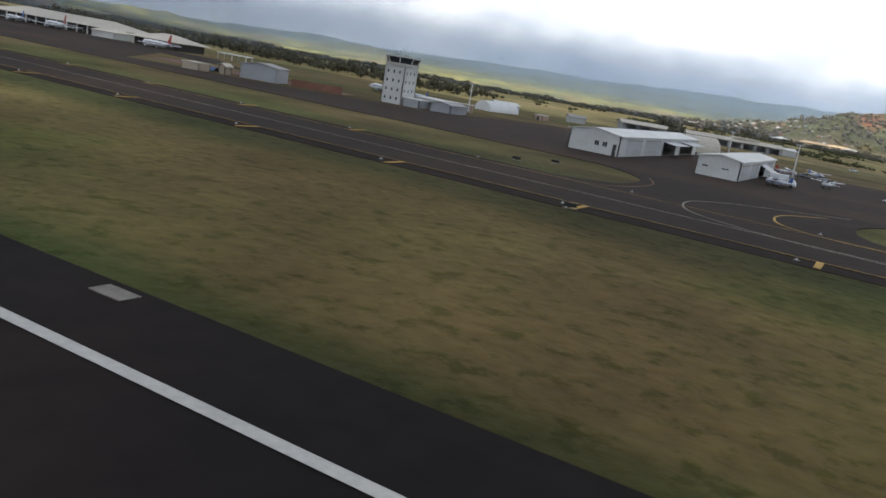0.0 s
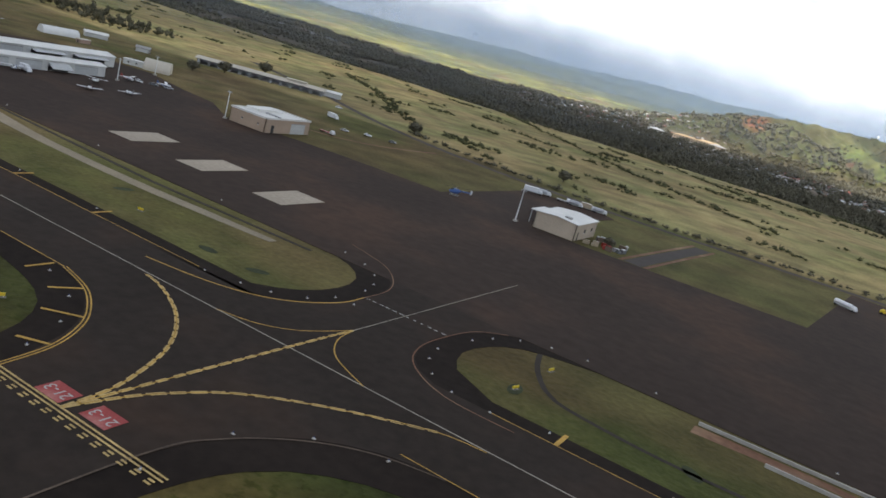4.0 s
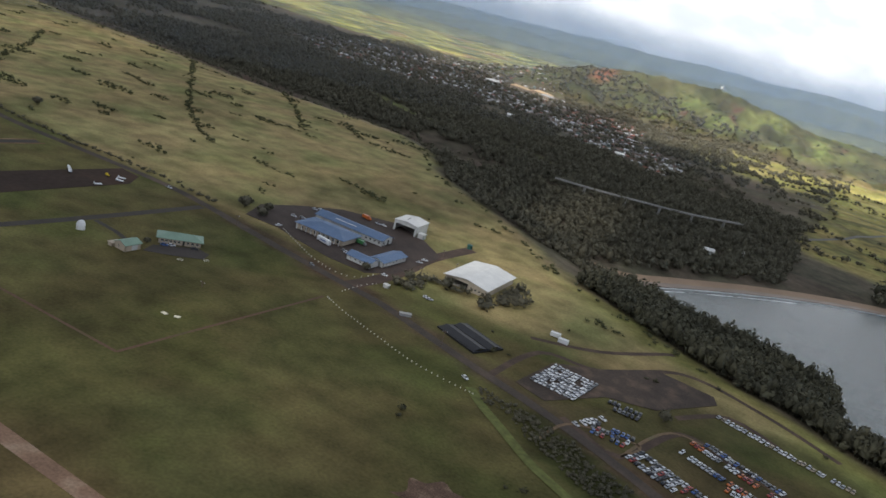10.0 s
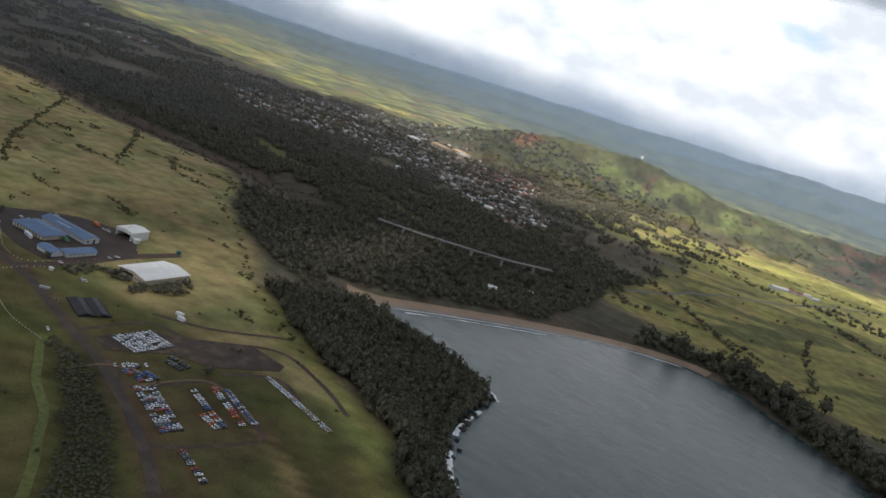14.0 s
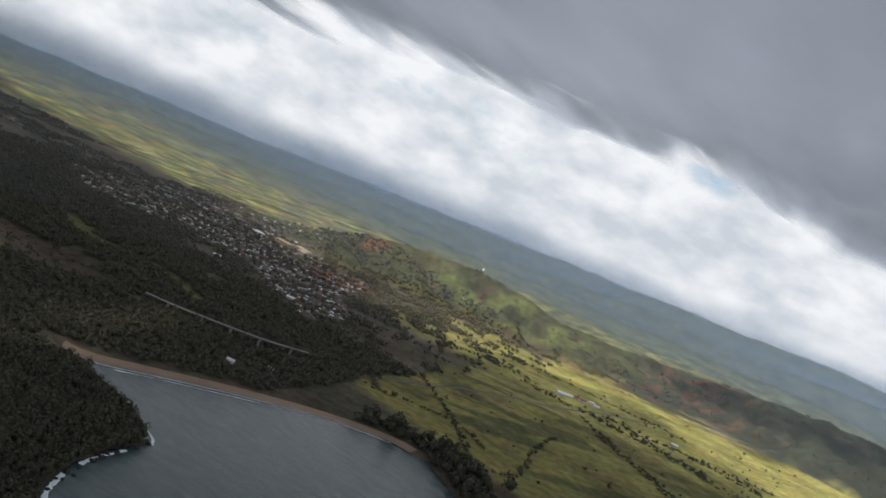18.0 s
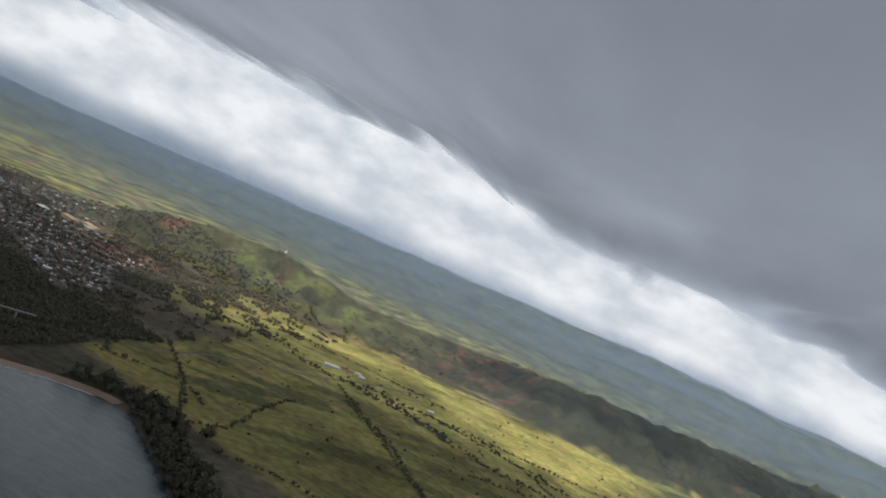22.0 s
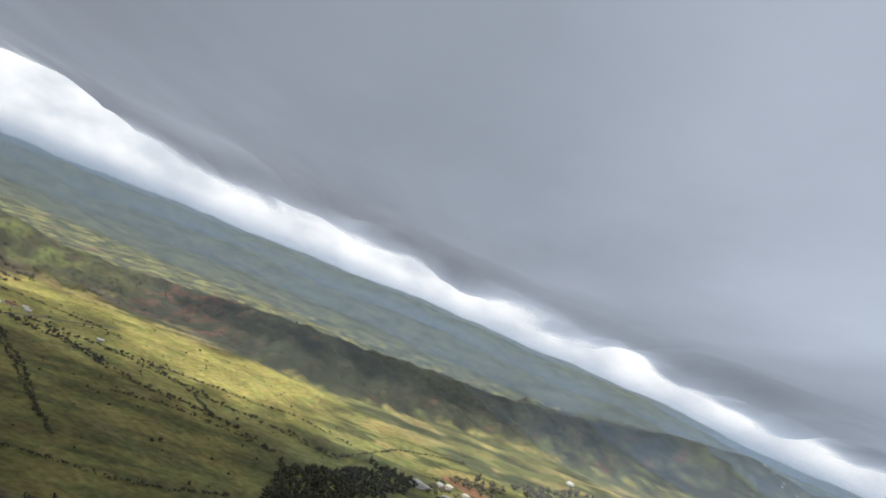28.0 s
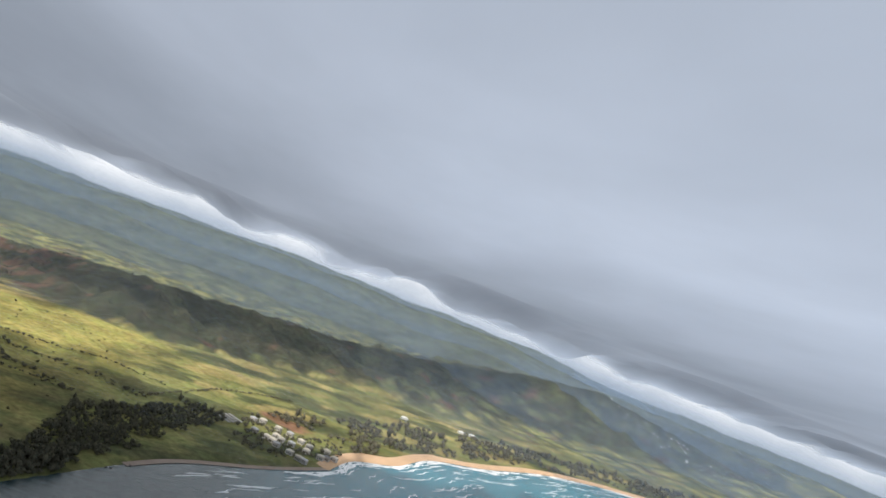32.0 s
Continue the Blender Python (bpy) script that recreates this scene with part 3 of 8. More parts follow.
wx, wy = steps((280, 700, 20, 20), (700, 5600, 40, 300)), steps((-3000, 0, 300, 40), (0, 1000, 20, 20), (1000, 3100, 60, 200))
sea, _, _ = sheet("water", wx, wy, np.full((len(wy), len(wx)), SEA), WATER)
tagged(sea, "rippled grey-green sea water in a bay", "sea", kind="structure")


# ---- the cloud deck ----
def cloud_sheet(name, xs, ys, z, keep, thickness, clearness, label):
    ob, _, _ = sheet(name, xs, ys, z, CLOUD)
    for word, values in (("thickness", thickness), ("clearness", clearness)):
        ob.data.attributes.new(word, "FLOAT", "POINT").data.foreach_set("value", values.astype(np.float32).ravel())
    bm = bmesh.new()
    bm.from_mesh(ob.data)
    bm.verts.ensure_lookup_table()
    bmesh.ops.delete(bm, geom=[bm.verts[int(k)] for k in np.nonzero(~keep.ravel())[0]], context="VERTS")
    bm.to_mesh(ob.data)
    bm.free()
    return tagged(ob, label, "cloud", kind="structure")


RIM = [(-2500, 1500), (-900, 1180), (-500, 1040), (-200, 960), (100, 950), (300, 940), (450, 950), (560, 920), (680, 890), (820, 880), (1050, 890), (1300, 920), (1700, 1090), (2700, 1750), (4800, 2900)]


def clouds():
    """The low deck with its lobed rim, and a sheet added higher up to shade the ridge."""
    xs, ys = steps((-4500, -900, 180, 30), (-900, 1900, 12, 12), (1900, 4800, 30, 150)), steps((-4500, 300, 250, 25), (300, 1500, 11, 11), (1500, 3700, 16, 60))
    gx, gy = np.meshgrid(xs, ys)
    rim = np.interp(gx, [p[0] for p in RIM], [p[1] for p in RIM])
    lobes = 95 * wobble(gx, 0.12 * gy, 380, 61, 3) + 85 * np.abs(wobble(gx, 0.2 * gy, 150, 62, 4)) - 30
    lobes = lobes * (0.35 + 0.65 * smooth(-250, 300, gx))
    past = gy - rim - lobes
    u = np.clip((past + 420) / 420, 0, 1.1)
    z = 303 + 5 * wobble(gx, 0.5 * gy, 420, 63, 3) + 5 * wobble(gx, 0.6 * gy, 150, 67, 3) * u
    # over the outer bay the deck sags towards its rim
    outer = smooth(470, 720, gx)
    z = z - outer * (24 * smooth(120, 560, gy - 0.1 * (gx - 1000)) + (26 + 8 * smooth(1000, 1400, gx)) * smooth(-330, 20, past)) + 7 * outer * smooth(-330, -80, past) * wobble(gx, 0.6 * gy, 170, 78, 2)
    # also thinned over the airfield, out of view, to let sun reach the ground
    thick = 1.1 - 0.95 * smooth(-400 + 190 * outer, 60, past) - 0.45 * smooth(-90, 80, past) + 0.2 * smooth(0.1, 0.6, u) * smooth(2000, 1100, gx) * wobble(gx, 0.35 * gy, 190, 73, 4) - 0.5 * smooth(540, 330, gx) * smooth(450, 220, gy)
    clear = 0.70 - 0.10 * smooth(0.1, 0.55, u) + 0.6 * smooth(0.55, 1.0, u) + 0.40 * smooth(820, 1180, gx) * smooth(550, 100, gy) - 0.10 * smooth(650, 750, gx) * smooth(1050, 950, gx) * smooth(400, 250, gy) + 0.11 * wobble(gx, 0.3 * gy, 420, 64, 4)
    cloud_sheet("cloud_deck", xs, ys, z, past < 120, thick, clear, "low grey cloud deck with a ragged bright rim")
    # added cloud sheet tucked above the deck, placed to throw shade on the ridge
    over = smooth(150, 60, to_line(gx, gy, [(470, 1270), (680, 1290), (850, 1400), (1120, 1560), (1400, 1800), (1750, 2250)])[0] + 30 * wobble(gx, gy, 150, 68, 3))
    thick = -0.5 + 0.95 * over
    cloud_sheet("ridge_shade_cloud", xs, ys, 425 + 5 * wobble(gx, gy, 300, 65, 3), (past > 60) & (gy > 1120) & (gy < 3400), thick, 1.5 + 0 * past, "added cloud sheet above the deck that shades the ridge")


clouds()


# ---- haze sheets and mountains far inland ----
def haze_material(colour, most):
    m = bpy.data.materials.new("mist")
    m.use_nodes = True
    nt = m.node_tree
    n, ln = nt.nodes.new, nt.links.new
    nt.nodes.clear()
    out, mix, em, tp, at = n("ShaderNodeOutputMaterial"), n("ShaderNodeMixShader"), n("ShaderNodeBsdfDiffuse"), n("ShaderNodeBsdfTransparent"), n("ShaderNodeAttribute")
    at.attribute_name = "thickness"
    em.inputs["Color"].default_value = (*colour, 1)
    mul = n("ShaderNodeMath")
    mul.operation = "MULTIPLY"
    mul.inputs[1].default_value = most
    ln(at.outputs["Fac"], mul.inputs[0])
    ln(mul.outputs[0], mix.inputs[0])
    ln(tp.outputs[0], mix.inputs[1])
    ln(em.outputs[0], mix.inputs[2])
    ln(mix.outputs[0], out.inputs["Surface"])
    return m


def haze_sheet(radius, top, colour, most):
    """A sheet tinted as distance haze: a tall bow that thins out upwards."""
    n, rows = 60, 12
    me = bpy.data.meshes.new("backdrop_haze")
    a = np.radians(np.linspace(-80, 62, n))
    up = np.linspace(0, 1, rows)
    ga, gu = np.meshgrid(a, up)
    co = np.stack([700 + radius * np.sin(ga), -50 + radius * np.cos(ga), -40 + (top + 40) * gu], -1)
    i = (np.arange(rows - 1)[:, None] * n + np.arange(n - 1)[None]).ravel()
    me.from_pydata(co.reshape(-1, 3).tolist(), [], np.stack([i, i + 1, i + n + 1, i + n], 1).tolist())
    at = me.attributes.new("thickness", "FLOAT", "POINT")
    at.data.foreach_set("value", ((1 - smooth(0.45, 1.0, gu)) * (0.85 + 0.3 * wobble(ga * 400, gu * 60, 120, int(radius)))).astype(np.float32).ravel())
    me.materials.append(haze_material(colour, most))
    return tagged(new("backdrop_haze", me), "tinted sheet that puts pale blue haze over the distant land", "mist", kind="structure")


# the haze lies in the sheets' colours: whiter nearby, paler and bluer far off
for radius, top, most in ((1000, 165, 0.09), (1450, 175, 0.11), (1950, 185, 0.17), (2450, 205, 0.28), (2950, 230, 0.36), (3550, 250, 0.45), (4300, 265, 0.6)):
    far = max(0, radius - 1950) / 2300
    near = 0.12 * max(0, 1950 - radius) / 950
    haze_sheet(radius, top, (0.135 + 0.05 * far + near, 0.19 + 0.065 * far + near, 0.275 + 0.095 * far + near), most)


# ---- building blocks ----
def part(name, bm, mat, parent=None, label="", smooth_faces=False):
    """Links a bmesh as one mesh object under a thing or a part."""
    me = bpy.data.meshes.new(name)
    bm.normal_update()
    if smooth_faces:
        for fc in bm.faces:
            fc.smooth = True
    bm.to_mesh(me)
    bm.free()
    me.materials.append(mat)
    ob = new(name, me)
    ob.parent = parent
    return tagged(ob, label)


def thing(name, x, y, z, turn, label, category, group=""):
    """An empty at a thing's base, turned about the vertical."""
    ob = new(name)
    ob.empty_display_size = 0.5
    ob.matrix_world = pose(x, y, z, 0, 0, turn)
    return tagged(ob, label, category, group)


def box(bm, x0, x1, y0, y1, z0, z1, m=None):
    v = [bm.verts.new(Vector((x, y, z)) if m is None else m @ Vector((x, y, z))) for x in (x0, x1) for y in (y0, y1) for z in (z0, z1)]
    for f in ((0, 1, 3, 2), (4, 6, 7, 5), (0, 4, 5, 1), (2, 3, 7, 6), (0, 2, 6, 4), (1, 5, 7, 3)):
        bm.faces.new([v[i] for i in f])
    return bm


def boxes(*dims):
    bm = bmesh.new()
    for d in dims:
        box(bm, *d)
    return bm


def flat(pts, z=0.0, drop=0.0):
    """A level polygon, with a rim that goes down by drop."""
    bm = bmesh.new()
    top = [bm.verts.new((x, y, z)) for x, y in pts]
    f = bm.faces.new(top)
    f.normal_update()
    if f.normal.z < 0 or sum((b[0] - a[0]) * (b[1] + a[1]) for a, b in zip(pts, pts[1:] + pts[:1])) > 0:
        f.normal_flip()
    if drop:
        low = [bm.verts.new((x, y, z - drop)) for x, y in pts]
        for k in range(len(pts)):
            j = (k + 1) % len(pts)
            bm.faces.new((top[k], low[k], low[j], top[j]))
    bmesh.ops.triangulate(bm, faces=[f for f in bm.faces if len(f.verts) > 4])
    return bm


def strip(bm, pts, width, z, close=False):
    """A band of constant width along a line; z may be one height or one for each point."""
    n = len(pts)
    rows = []
    for k, (x, y) in enumerate(pts):
        ax, ay = pts[k - 1] if k or close else pts[k]
        bx, by = pts[(k + 1) % n] if k < n - 1 or close else pts[k]
        d = math.hypot(bx - ax, by - ay) or 1
        nx, ny = -(by - ay) / d * width / 2, (bx - ax) / d * width / 2
        h = z[k] if isinstance(z, (list, np.ndarray)) else z
        rows.append((bm.verts.new((x - nx, y - ny, h)), bm.verts.new((x + nx, y + ny, h))))
    for a, b in zip(rows, rows[1:] + (rows[:1] if close else [])):
        bm.faces.new((a[0], b[0], b[1], a[1]))
    return bm


def curve_through(pts, step=1.0):
    """Points at even steps along a smooth line through the given ones."""
    p = [Vector((*q, 0)) for q in pts]
    out = []
    for k in range(len(p) - 1):
        a, b, c, d = p[max(k - 1, 0)], p[k], p[k + 1], p[min(k + 2, len(p) - 1)]
        n = max(1, int((c - b).length / step))
        for i in range(n):
            u = i / n
            q = 0.5 * (2 * b + (c - a) * u + (2 * a - 5 * b + 4 * c - d) * u * u + (3 * b - a - 3 * c + d) * u ** 3)
            out.append((q.x, q.y))
    return out + [tuple(pts[-1])]


def dashes(bm, pts, width, z, on, off):
    """Dashes along a line."""
    line = curve_through(pts, 0.25)
    run, cur = 0.0, [line[0]]
    for a, b in zip(line, line[1:]):
        run += math.hypot(b[0] - a[0], b[1] - a[1])
        if run % (on + off) < on:
            cur.append(b)
        else:
            if len(cur) > 1:
                strip(bm, cur, width, z)
            cur = [b]
    if len(cur) > 1:
        strip(bm, cur, width, z)
    return bm


def offset(pts, d):
    out = []
    for k, (x, y) in enumerate(pts):
        ax, ay = pts[max(k - 1, 0)]
        bx, by = pts[min(k + 1, len(pts) - 1)]
        s = math.hypot(bx - ax, by - ay) or 1
        out.append((x - (by - ay) / s * d, y + (bx - ax) / s * d))
    return out


def ground_z(x, y):
    return float(height(np.array([x]), np.array([y]))[0])


# ---- pavements of the airfield ----
def pavement(name, pts, z, mat, label, category):
    ob = part(name, flat(pts, z, 0.05), mat)
    return tagged(ob, label, category, kind="structure")


TAXI = 58.0
runway = pavement("runway", [(-1500, -15.5), (430, -15.5), (430, 15.1), (-1500, 15.1)], 0.06, RUNWAY_ASPHALT, "dark asphalt runway with a white edge line", "runway")
part("edge_line", strip(bmesh.new(), [(-1500, 11.3), (430, 11.3)], 0.4, 0.085), WHITE_LINE, runway, "white painted edge line")
part("edge_line", strip(bmesh.new(), [(-1500, -11), (430, -11)], 0.44, 0.085), WHITE_LINE, runway, "white painted edge line")
for px in (-16.8, 24.6):
    tagged(part("concrete_pad", boxes((px - 0.62, px + 0.62, 14.05, 14.75, 0.0, 0.09)), OLD_CONCRETE), "small concrete pad set in the runway shoulder", "pad", kind="structure")

pavement("taxiway_shoulder", [(-1500, 48.8), (430, 48.8), (430, 66.6), (-1500, 66.6)], 0.03, SHOULDER, "blackened asphalt shoulder of the taxiway", "shoulder")
taxiway = pavement("taxiway", [(-1500, 51.5), (430, 51.5), (430, 64.5), (-1500, 64.5)], 0.06, ASPHALT, "grey asphalt taxiway with yellow lines", "taxiway")
pavement("link_shoulder", curve_through([(91, 14), (94.6, 24), (95.4, 32), (94, 39), (91.5, 43.5), (87.5, 46.3), (80, 48), (70, 48.9)], 2) + curve_through([(133, 48.9), (125.5, 47.4), (120.5, 45), (117, 41), (115.3, 35), (115.3, 26), (119, 14)], 2),
         0.031, SHOULDER, "blackened asphalt shoulder round a taxiway link", "shoulder")
pavement("taxiway_link", [(98, 14)] + curve_through([(98.2, 24), (98.2, 35), (96.8, 41), (94.5, 45.3), (91, 48.6), (86, 50.9), (78, 51.9)], 2) + curve_through([(126, 51.9), (121, 50.4), (116.5, 47.2), (113.2, 42), (112, 36), (112, 24)], 2) + [(112, 14)],
         0.061, ASPHALT, "asphalt taxiway link with yellow lines", "taxiway")
pavement("apron_link_shoulder", curve_through([(84, 63.8), (89, 64.6), (93.5, 66.8), (96.7, 70.5), (97.9, 75.5), (96.8, 80.5), (93, 84), (86, 85.8), (80, 86)], 2) + curve_through([(132, 86), (124, 84.4), (118.3, 82), (115.8, 78.5), (115, 74), (116.8, 69.6), (120, 67.8), (127, 63.8)], 2),
         0.032, SHOULDER, "blackened asphalt shoulder round an apron link", "shoulder")
pavement("apron_link", curve_through([(80, 63.9), (91, 63), (96, 64.6), (99.2, 67.8), (101, 72), (101.3, 78), (99.5, 84), (95, 88)], 2) + curve_through([(121, 88), (115.5, 84), (112.5, 79), (111.6, 73), (113.2, 67.6), (117.5, 64.4), (126, 63.9)], 2),
         0.062, ASPHALT, "asphalt link from the taxiway to the apron", "taxiway")
pavement("west_link", curve_through([(-32, 64.4), (-25, 66.5), (-21, 70), (-20.5, 77), (-23.5, 83), (-30, 88)], 2) + curve_through([(10, 88), (2, 84), (-1, 78), (-1, 71.5), (2, 67), (10, 64.4)], 2),
         0.063, ASPHALT, "asphalt link from the taxiway to the apron", "taxiway")
pavement("apron", [(-280, 87), (-34, 87), (8, 84.6), (158.2, 85), (159.6, 113), (160.2, 150), (161.5, 190), (156, 198.5), (147, 199), (142, 147.5), (115, 145.6), (100.5, 145.2), (91, 146), (92, 165),
                            (95, 187), (88, 192), (73, 186), (70.5, 146), (45, 145), (30, 143), (28, 141), (16, 140), (2, 150), (-10, 152), (-30, 158), (-60, 150), (-70, 116), (-92, 104), (-120, 98), (-150, 132), (-280, 132)],
                 0.065, APRON_ASPHALT, "wide dark asphalt apron", "apron")
pavement("west_taxilane", [(-280, 132), (-150, 132), (-120, 128), (-150, 150), (-280, 150)], 0.064, ASPHALT, "asphalt apron before the terminal", "apron")
for px in (33.8, 50.0, 66.4):
    pad = thing("helipad", px, 95.2, 0.07, 0, "pale concrete helicopter parking pad on the apron", "pad", "pads on the apron")
    for i in range(2):
        for j in range(3):
            part("slab", boxes((i * 2.95, i * 2.95 + 2.92, j * 3.45, j * 3.45 + 3.42, 0, 0.03)), PAD_CONCRETE, pad)


# yellow and white markings
def marking(name, bm, mat=YELLOW, label=""):
    return part(name, bm, mat, taxiway, label)


LANE = 0.088
marking("centreline", strip(bmesh.new(), [(-1500, TAXI), (430, TAXI)], 0.15, LANE), PALE_LINE, "thin faded pale centreline")
for y0, y1 in ((51.6, -1), (64.4, 1)):
    gap = (84, 122) if y1 < 0 else (88, 123)
    marking("edge_line", strip(bmesh.new(), [(-1500, y0), (gap[0], y0)], 0.12, LANE), YELLOW, "orange-yellow edge line")
    marking("edge_line", strip(bmesh.new(), [(gap[1], y0), (150, y0)], 0.11, LANE), YELLOW, "orange-yellow edge line")
    for k in range(-30, 24):
        x = 56.2 + 14.6 * k
        if x < 130 and not gap[0] - 4 < x < gap[1] + 4 and not (y1 > 0 and -34 < x < 10):
            marking("shoulder_bar", strip(bmesh.new(), [(x, y0), (x, y0 + 2.7 * y1)], 0.42, LANE))
WEST_EDGE = curve_through([(84, 51.5), (89, 50), (93, 47.3), (95.4, 44.6), (97.2, 41), (98, 36.4)], 0.7)
for d in (0, 0.3):
    marking("edge_line", strip(bmesh.new(), offset(WEST_EDGE, d), 0.13, LANE))
for (ax, ay), (bx, by) in (((83, 51.3), (83, 48.4)), ((89, 50), (87.7, 47.4)), ((94, 46.3), (91.2, 44.4)), ((97, 41.2), (94.8, 40)), ((98, 29), (95.2, 28.2))):
    marking("shoulder_bar", strip(bmesh.new(), [(ax, ay), (bx, by)], 0.32, LANE))
EAST_EDGE = curve_through([(112, 20), (112, 37), (113.4, 42.3), (116.8, 47), (121, 50), (126, 51.5)], 0.7)
marking("edge_line", strip(bmesh.new(), EAST_EDGE, 0.16, LANE), WORN_LINE, "worn brown edge line")
marking("edge_line", strip(bmesh.new(), curve_through([(84, 60.9), (91, 62.2), (96, 64.4), (99, 67.5), (101, 72), (101.2, 76)], 0.7), 0.2, LANE))
marking("edge_line", strip(bmesh.new(), curve_through([(101.2, 76), (101, 81), (99, 85.2), (95, 89), (88, 91.6)], 0.7), 0.13, LANE), DIRT, "worn brown edge line")
marking("edge_line", strip(bmesh.new(), curve_through([(126, 63), (119, 63.2), (114, 66.2), (112, 70.5), (112, 76), (113, 81), (115.5, 84)], 0.7), 0.15, LANE), DIRT, "worn brown edge line")
bm = bmesh.new()
dashes(bm, [(101.4, 76.2), (112, 76.2)], 0.16, LANE, 0.5, 0.4)
marking("crossing_dashes", bm, WHITE_LINE, "dashed white crossing line")
LEAD = [[(105, 36.6), (105.2, 42), (105.5, 50), (106, 62), (106.3, 67)],
        [(105, 36.6), (104.6, 40.5), (103.4, 44.2), (101.6, 48), (99, 51.4), (95.5, 54.4), (91, 56.8), (88, 57.6)],
        [(105, 36.6), (106, 41), (107.3, 44.2), (109.2, 47.4), (112.4, 50.6), (117, 54), (122, 57), (126, 57.8)]]
for k, line in enumerate(LEAD):
    marking("lead_line", strip(bmesh.new(), curve_through(line, 0.7), 0.12, LANE + 0.004 + 0.002 * k))
    bm = bmesh.new()
    cut = line if k != 2 else line[:-1]
    for side in (-0.13, 0.13):
        dashes(bm, offset(curve_through(cut, 1.0), side), 0.13, LANE + 0.01 + 0.002 * k, 1.15, 0.35)
    marking("lead_dashes", bm, TAN_LINE, "pale tan dashes")
marking("lead_line", strip(bmesh.new(), [(106.3, 67), (106.7, 80), (107.4, 104)], 0.10, LANE), PALE_LINE, "pale line onto the apron")
for line in ([(97, 58), (101, 59.2), (104, 62), (106.3, 67)], [(106.3, 67), (107, 63.6), (109.3, 60.4), (114, 58)]):
    marking("lead_line", strip(bmesh.new(), curve_through(line, 0.7), 0.13, LANE + 0.003))
# the western link: a lead-in curve and the edge line round the grass island
marking("lead_line", strip(bmesh.new(), curve_through([(10, 57.8), (0, 57.4), (-6, 58.2), (-11.5, 61), (-13.5, 65), (-13.5, 70), (-10, 76), (-2, 84)], 0.8), 0.14, LANE + 0.003), PALE_LINE, "pale lead-in line to the apron")
marking("edge_line", strip(bmesh.new(), curve_through([(10, 64.5), (3, 64.4), (-2, 64.2), (-5.4, 65.6), (-7, 68.6), (-7, 74), (-4, 80)], 0.8), 0.2, LANE + 0.003), YELLOW, "orange-yellow edge line")
marking("edge_line", strip(bmesh.new(), curve_through([(-30, 64.6), (-22, 65.4), (-19.5, 69), (-19, 76), (-21, 82)], 0.8), 0.16, LANE + 0.003), DIRT, "worn brown edge line")
# holding position: two full lines and two rows of dashes
for y0, x0, x1 in ((36.5, 96, 115), (36.1, 96, 115)):
    marking("holding_line", strip(bmesh.new(), [(x0, y0), (x1, y0)], 0.17, LANE + 0.02), TAN_LINE, "pale tan holding line")
for y0 in (35.72, 35.38):
    bm = bmesh.new()
    for k in range(16):
        strip(bm, [(96.2 + 1.2 * k, y0), (96.75 + 1.2 * k, y0)], 0.17, LANE + 0.02)
    marking("holding_dashes", bm, TAN_LINE, "pale tan dashes")
for x0 in (139.0, 139.5):
    marking("holding_line", strip(bmesh.new(), [(x0, 48.8), (x0, 65.5)], 0.16, LANE + 0.02), WHITE_LINE, "pale holding line across the taxiway")
for x0 in (140.0, 140.5):
    bm = bmesh.new()
    for k in range(13):
        strip(bm, [(x0, 49 + 1.3 * k), (x0, 49.7 + 1.3 * k)], 0.2, LANE + 0.02)
    marking("holding_dashes", bm, WHITE_LINE, "pale dashes across the taxiway")

RED_PAINT = material("red_paint", (0.33, 0.055, 0.05), 0.7, vary=0.2, scale=3, spots=(0.38, 0.14, 0.12))


def runway_sign(x, y):
    """A red panel painted on the taxiway with the white characters of the runways."""
    ob = part("surface_sign", boxes((-1.25, 1.25, -0.95, 0.95, 0, 0.012)), RED_PAINT)
    ob.matrix_world = pose(x, y, LANE, 0, 0, 0)
    tagged(ob, "red painted runway sign on the asphalt with white figures", "sign", "painted runway signs")
    text = bpy.data.curves.new("figures", "FONT")
    text.body, text.size, text.align_x, text.align_y, text.extrude = "21-3", 1.25, "CENTER", "CENTER", 0.004
    tmp = new("figures", text)
    me = bpy.data.meshes.new_from_object(tmp.evaluated_get(bpy.context.evaluated_depsgraph_get()))
    bpy.data.objects.remove(tmp)
    me.materials.clear()
    me.materials.append(WHITE_LINE)
    fig = new("figures", me)
    fig.parent = ob
    fig.matrix_local = pose(0, 0, 0.024, 0, 0, 180)
    tagged(fig, "white painted figures")


runway_sign(103.2, 37.6)
runway_sign(107.4, 37.9)

# taxiway edge lights on the shoulders
WHITE_METAL = material("white_metal", (0.7, 0.7, 0.68), 0.5, vary=0.1, scale=4)
LAMP_BLUE = material("lamp_blue", (0.03, 0.05, 0.14), 0.3, vary=0.05)


def edge_light():
    ob = part("taxiway_light", boxes((-0.22, 0.22, -0.15, 0.15, 0, 0.05)), CONCRETE)
    bm = bmesh.new()
    bmesh.ops.create_cone(bm, cap_ends=True, segments=8, radius1=0.07, radius2=0.05, depth=0.2, matrix=Matrix.Translation((0, 0, 0.15)))
    part("stem", bm, WHITE_METAL, ob)
    bm = bmesh.new()
    bmesh.ops.create_uvsphere(bm, u_segments=8, v_segments=5, radius=0.08, matrix=Matrix.Translation((0, 0, 0.27)))
    part("lens", bm, LAMP_BLUE, ob, "small dark blue lens")
    return tagged(ob, "blue taxiway edge light on a pale concrete base", "light", "taxiway edge lights")


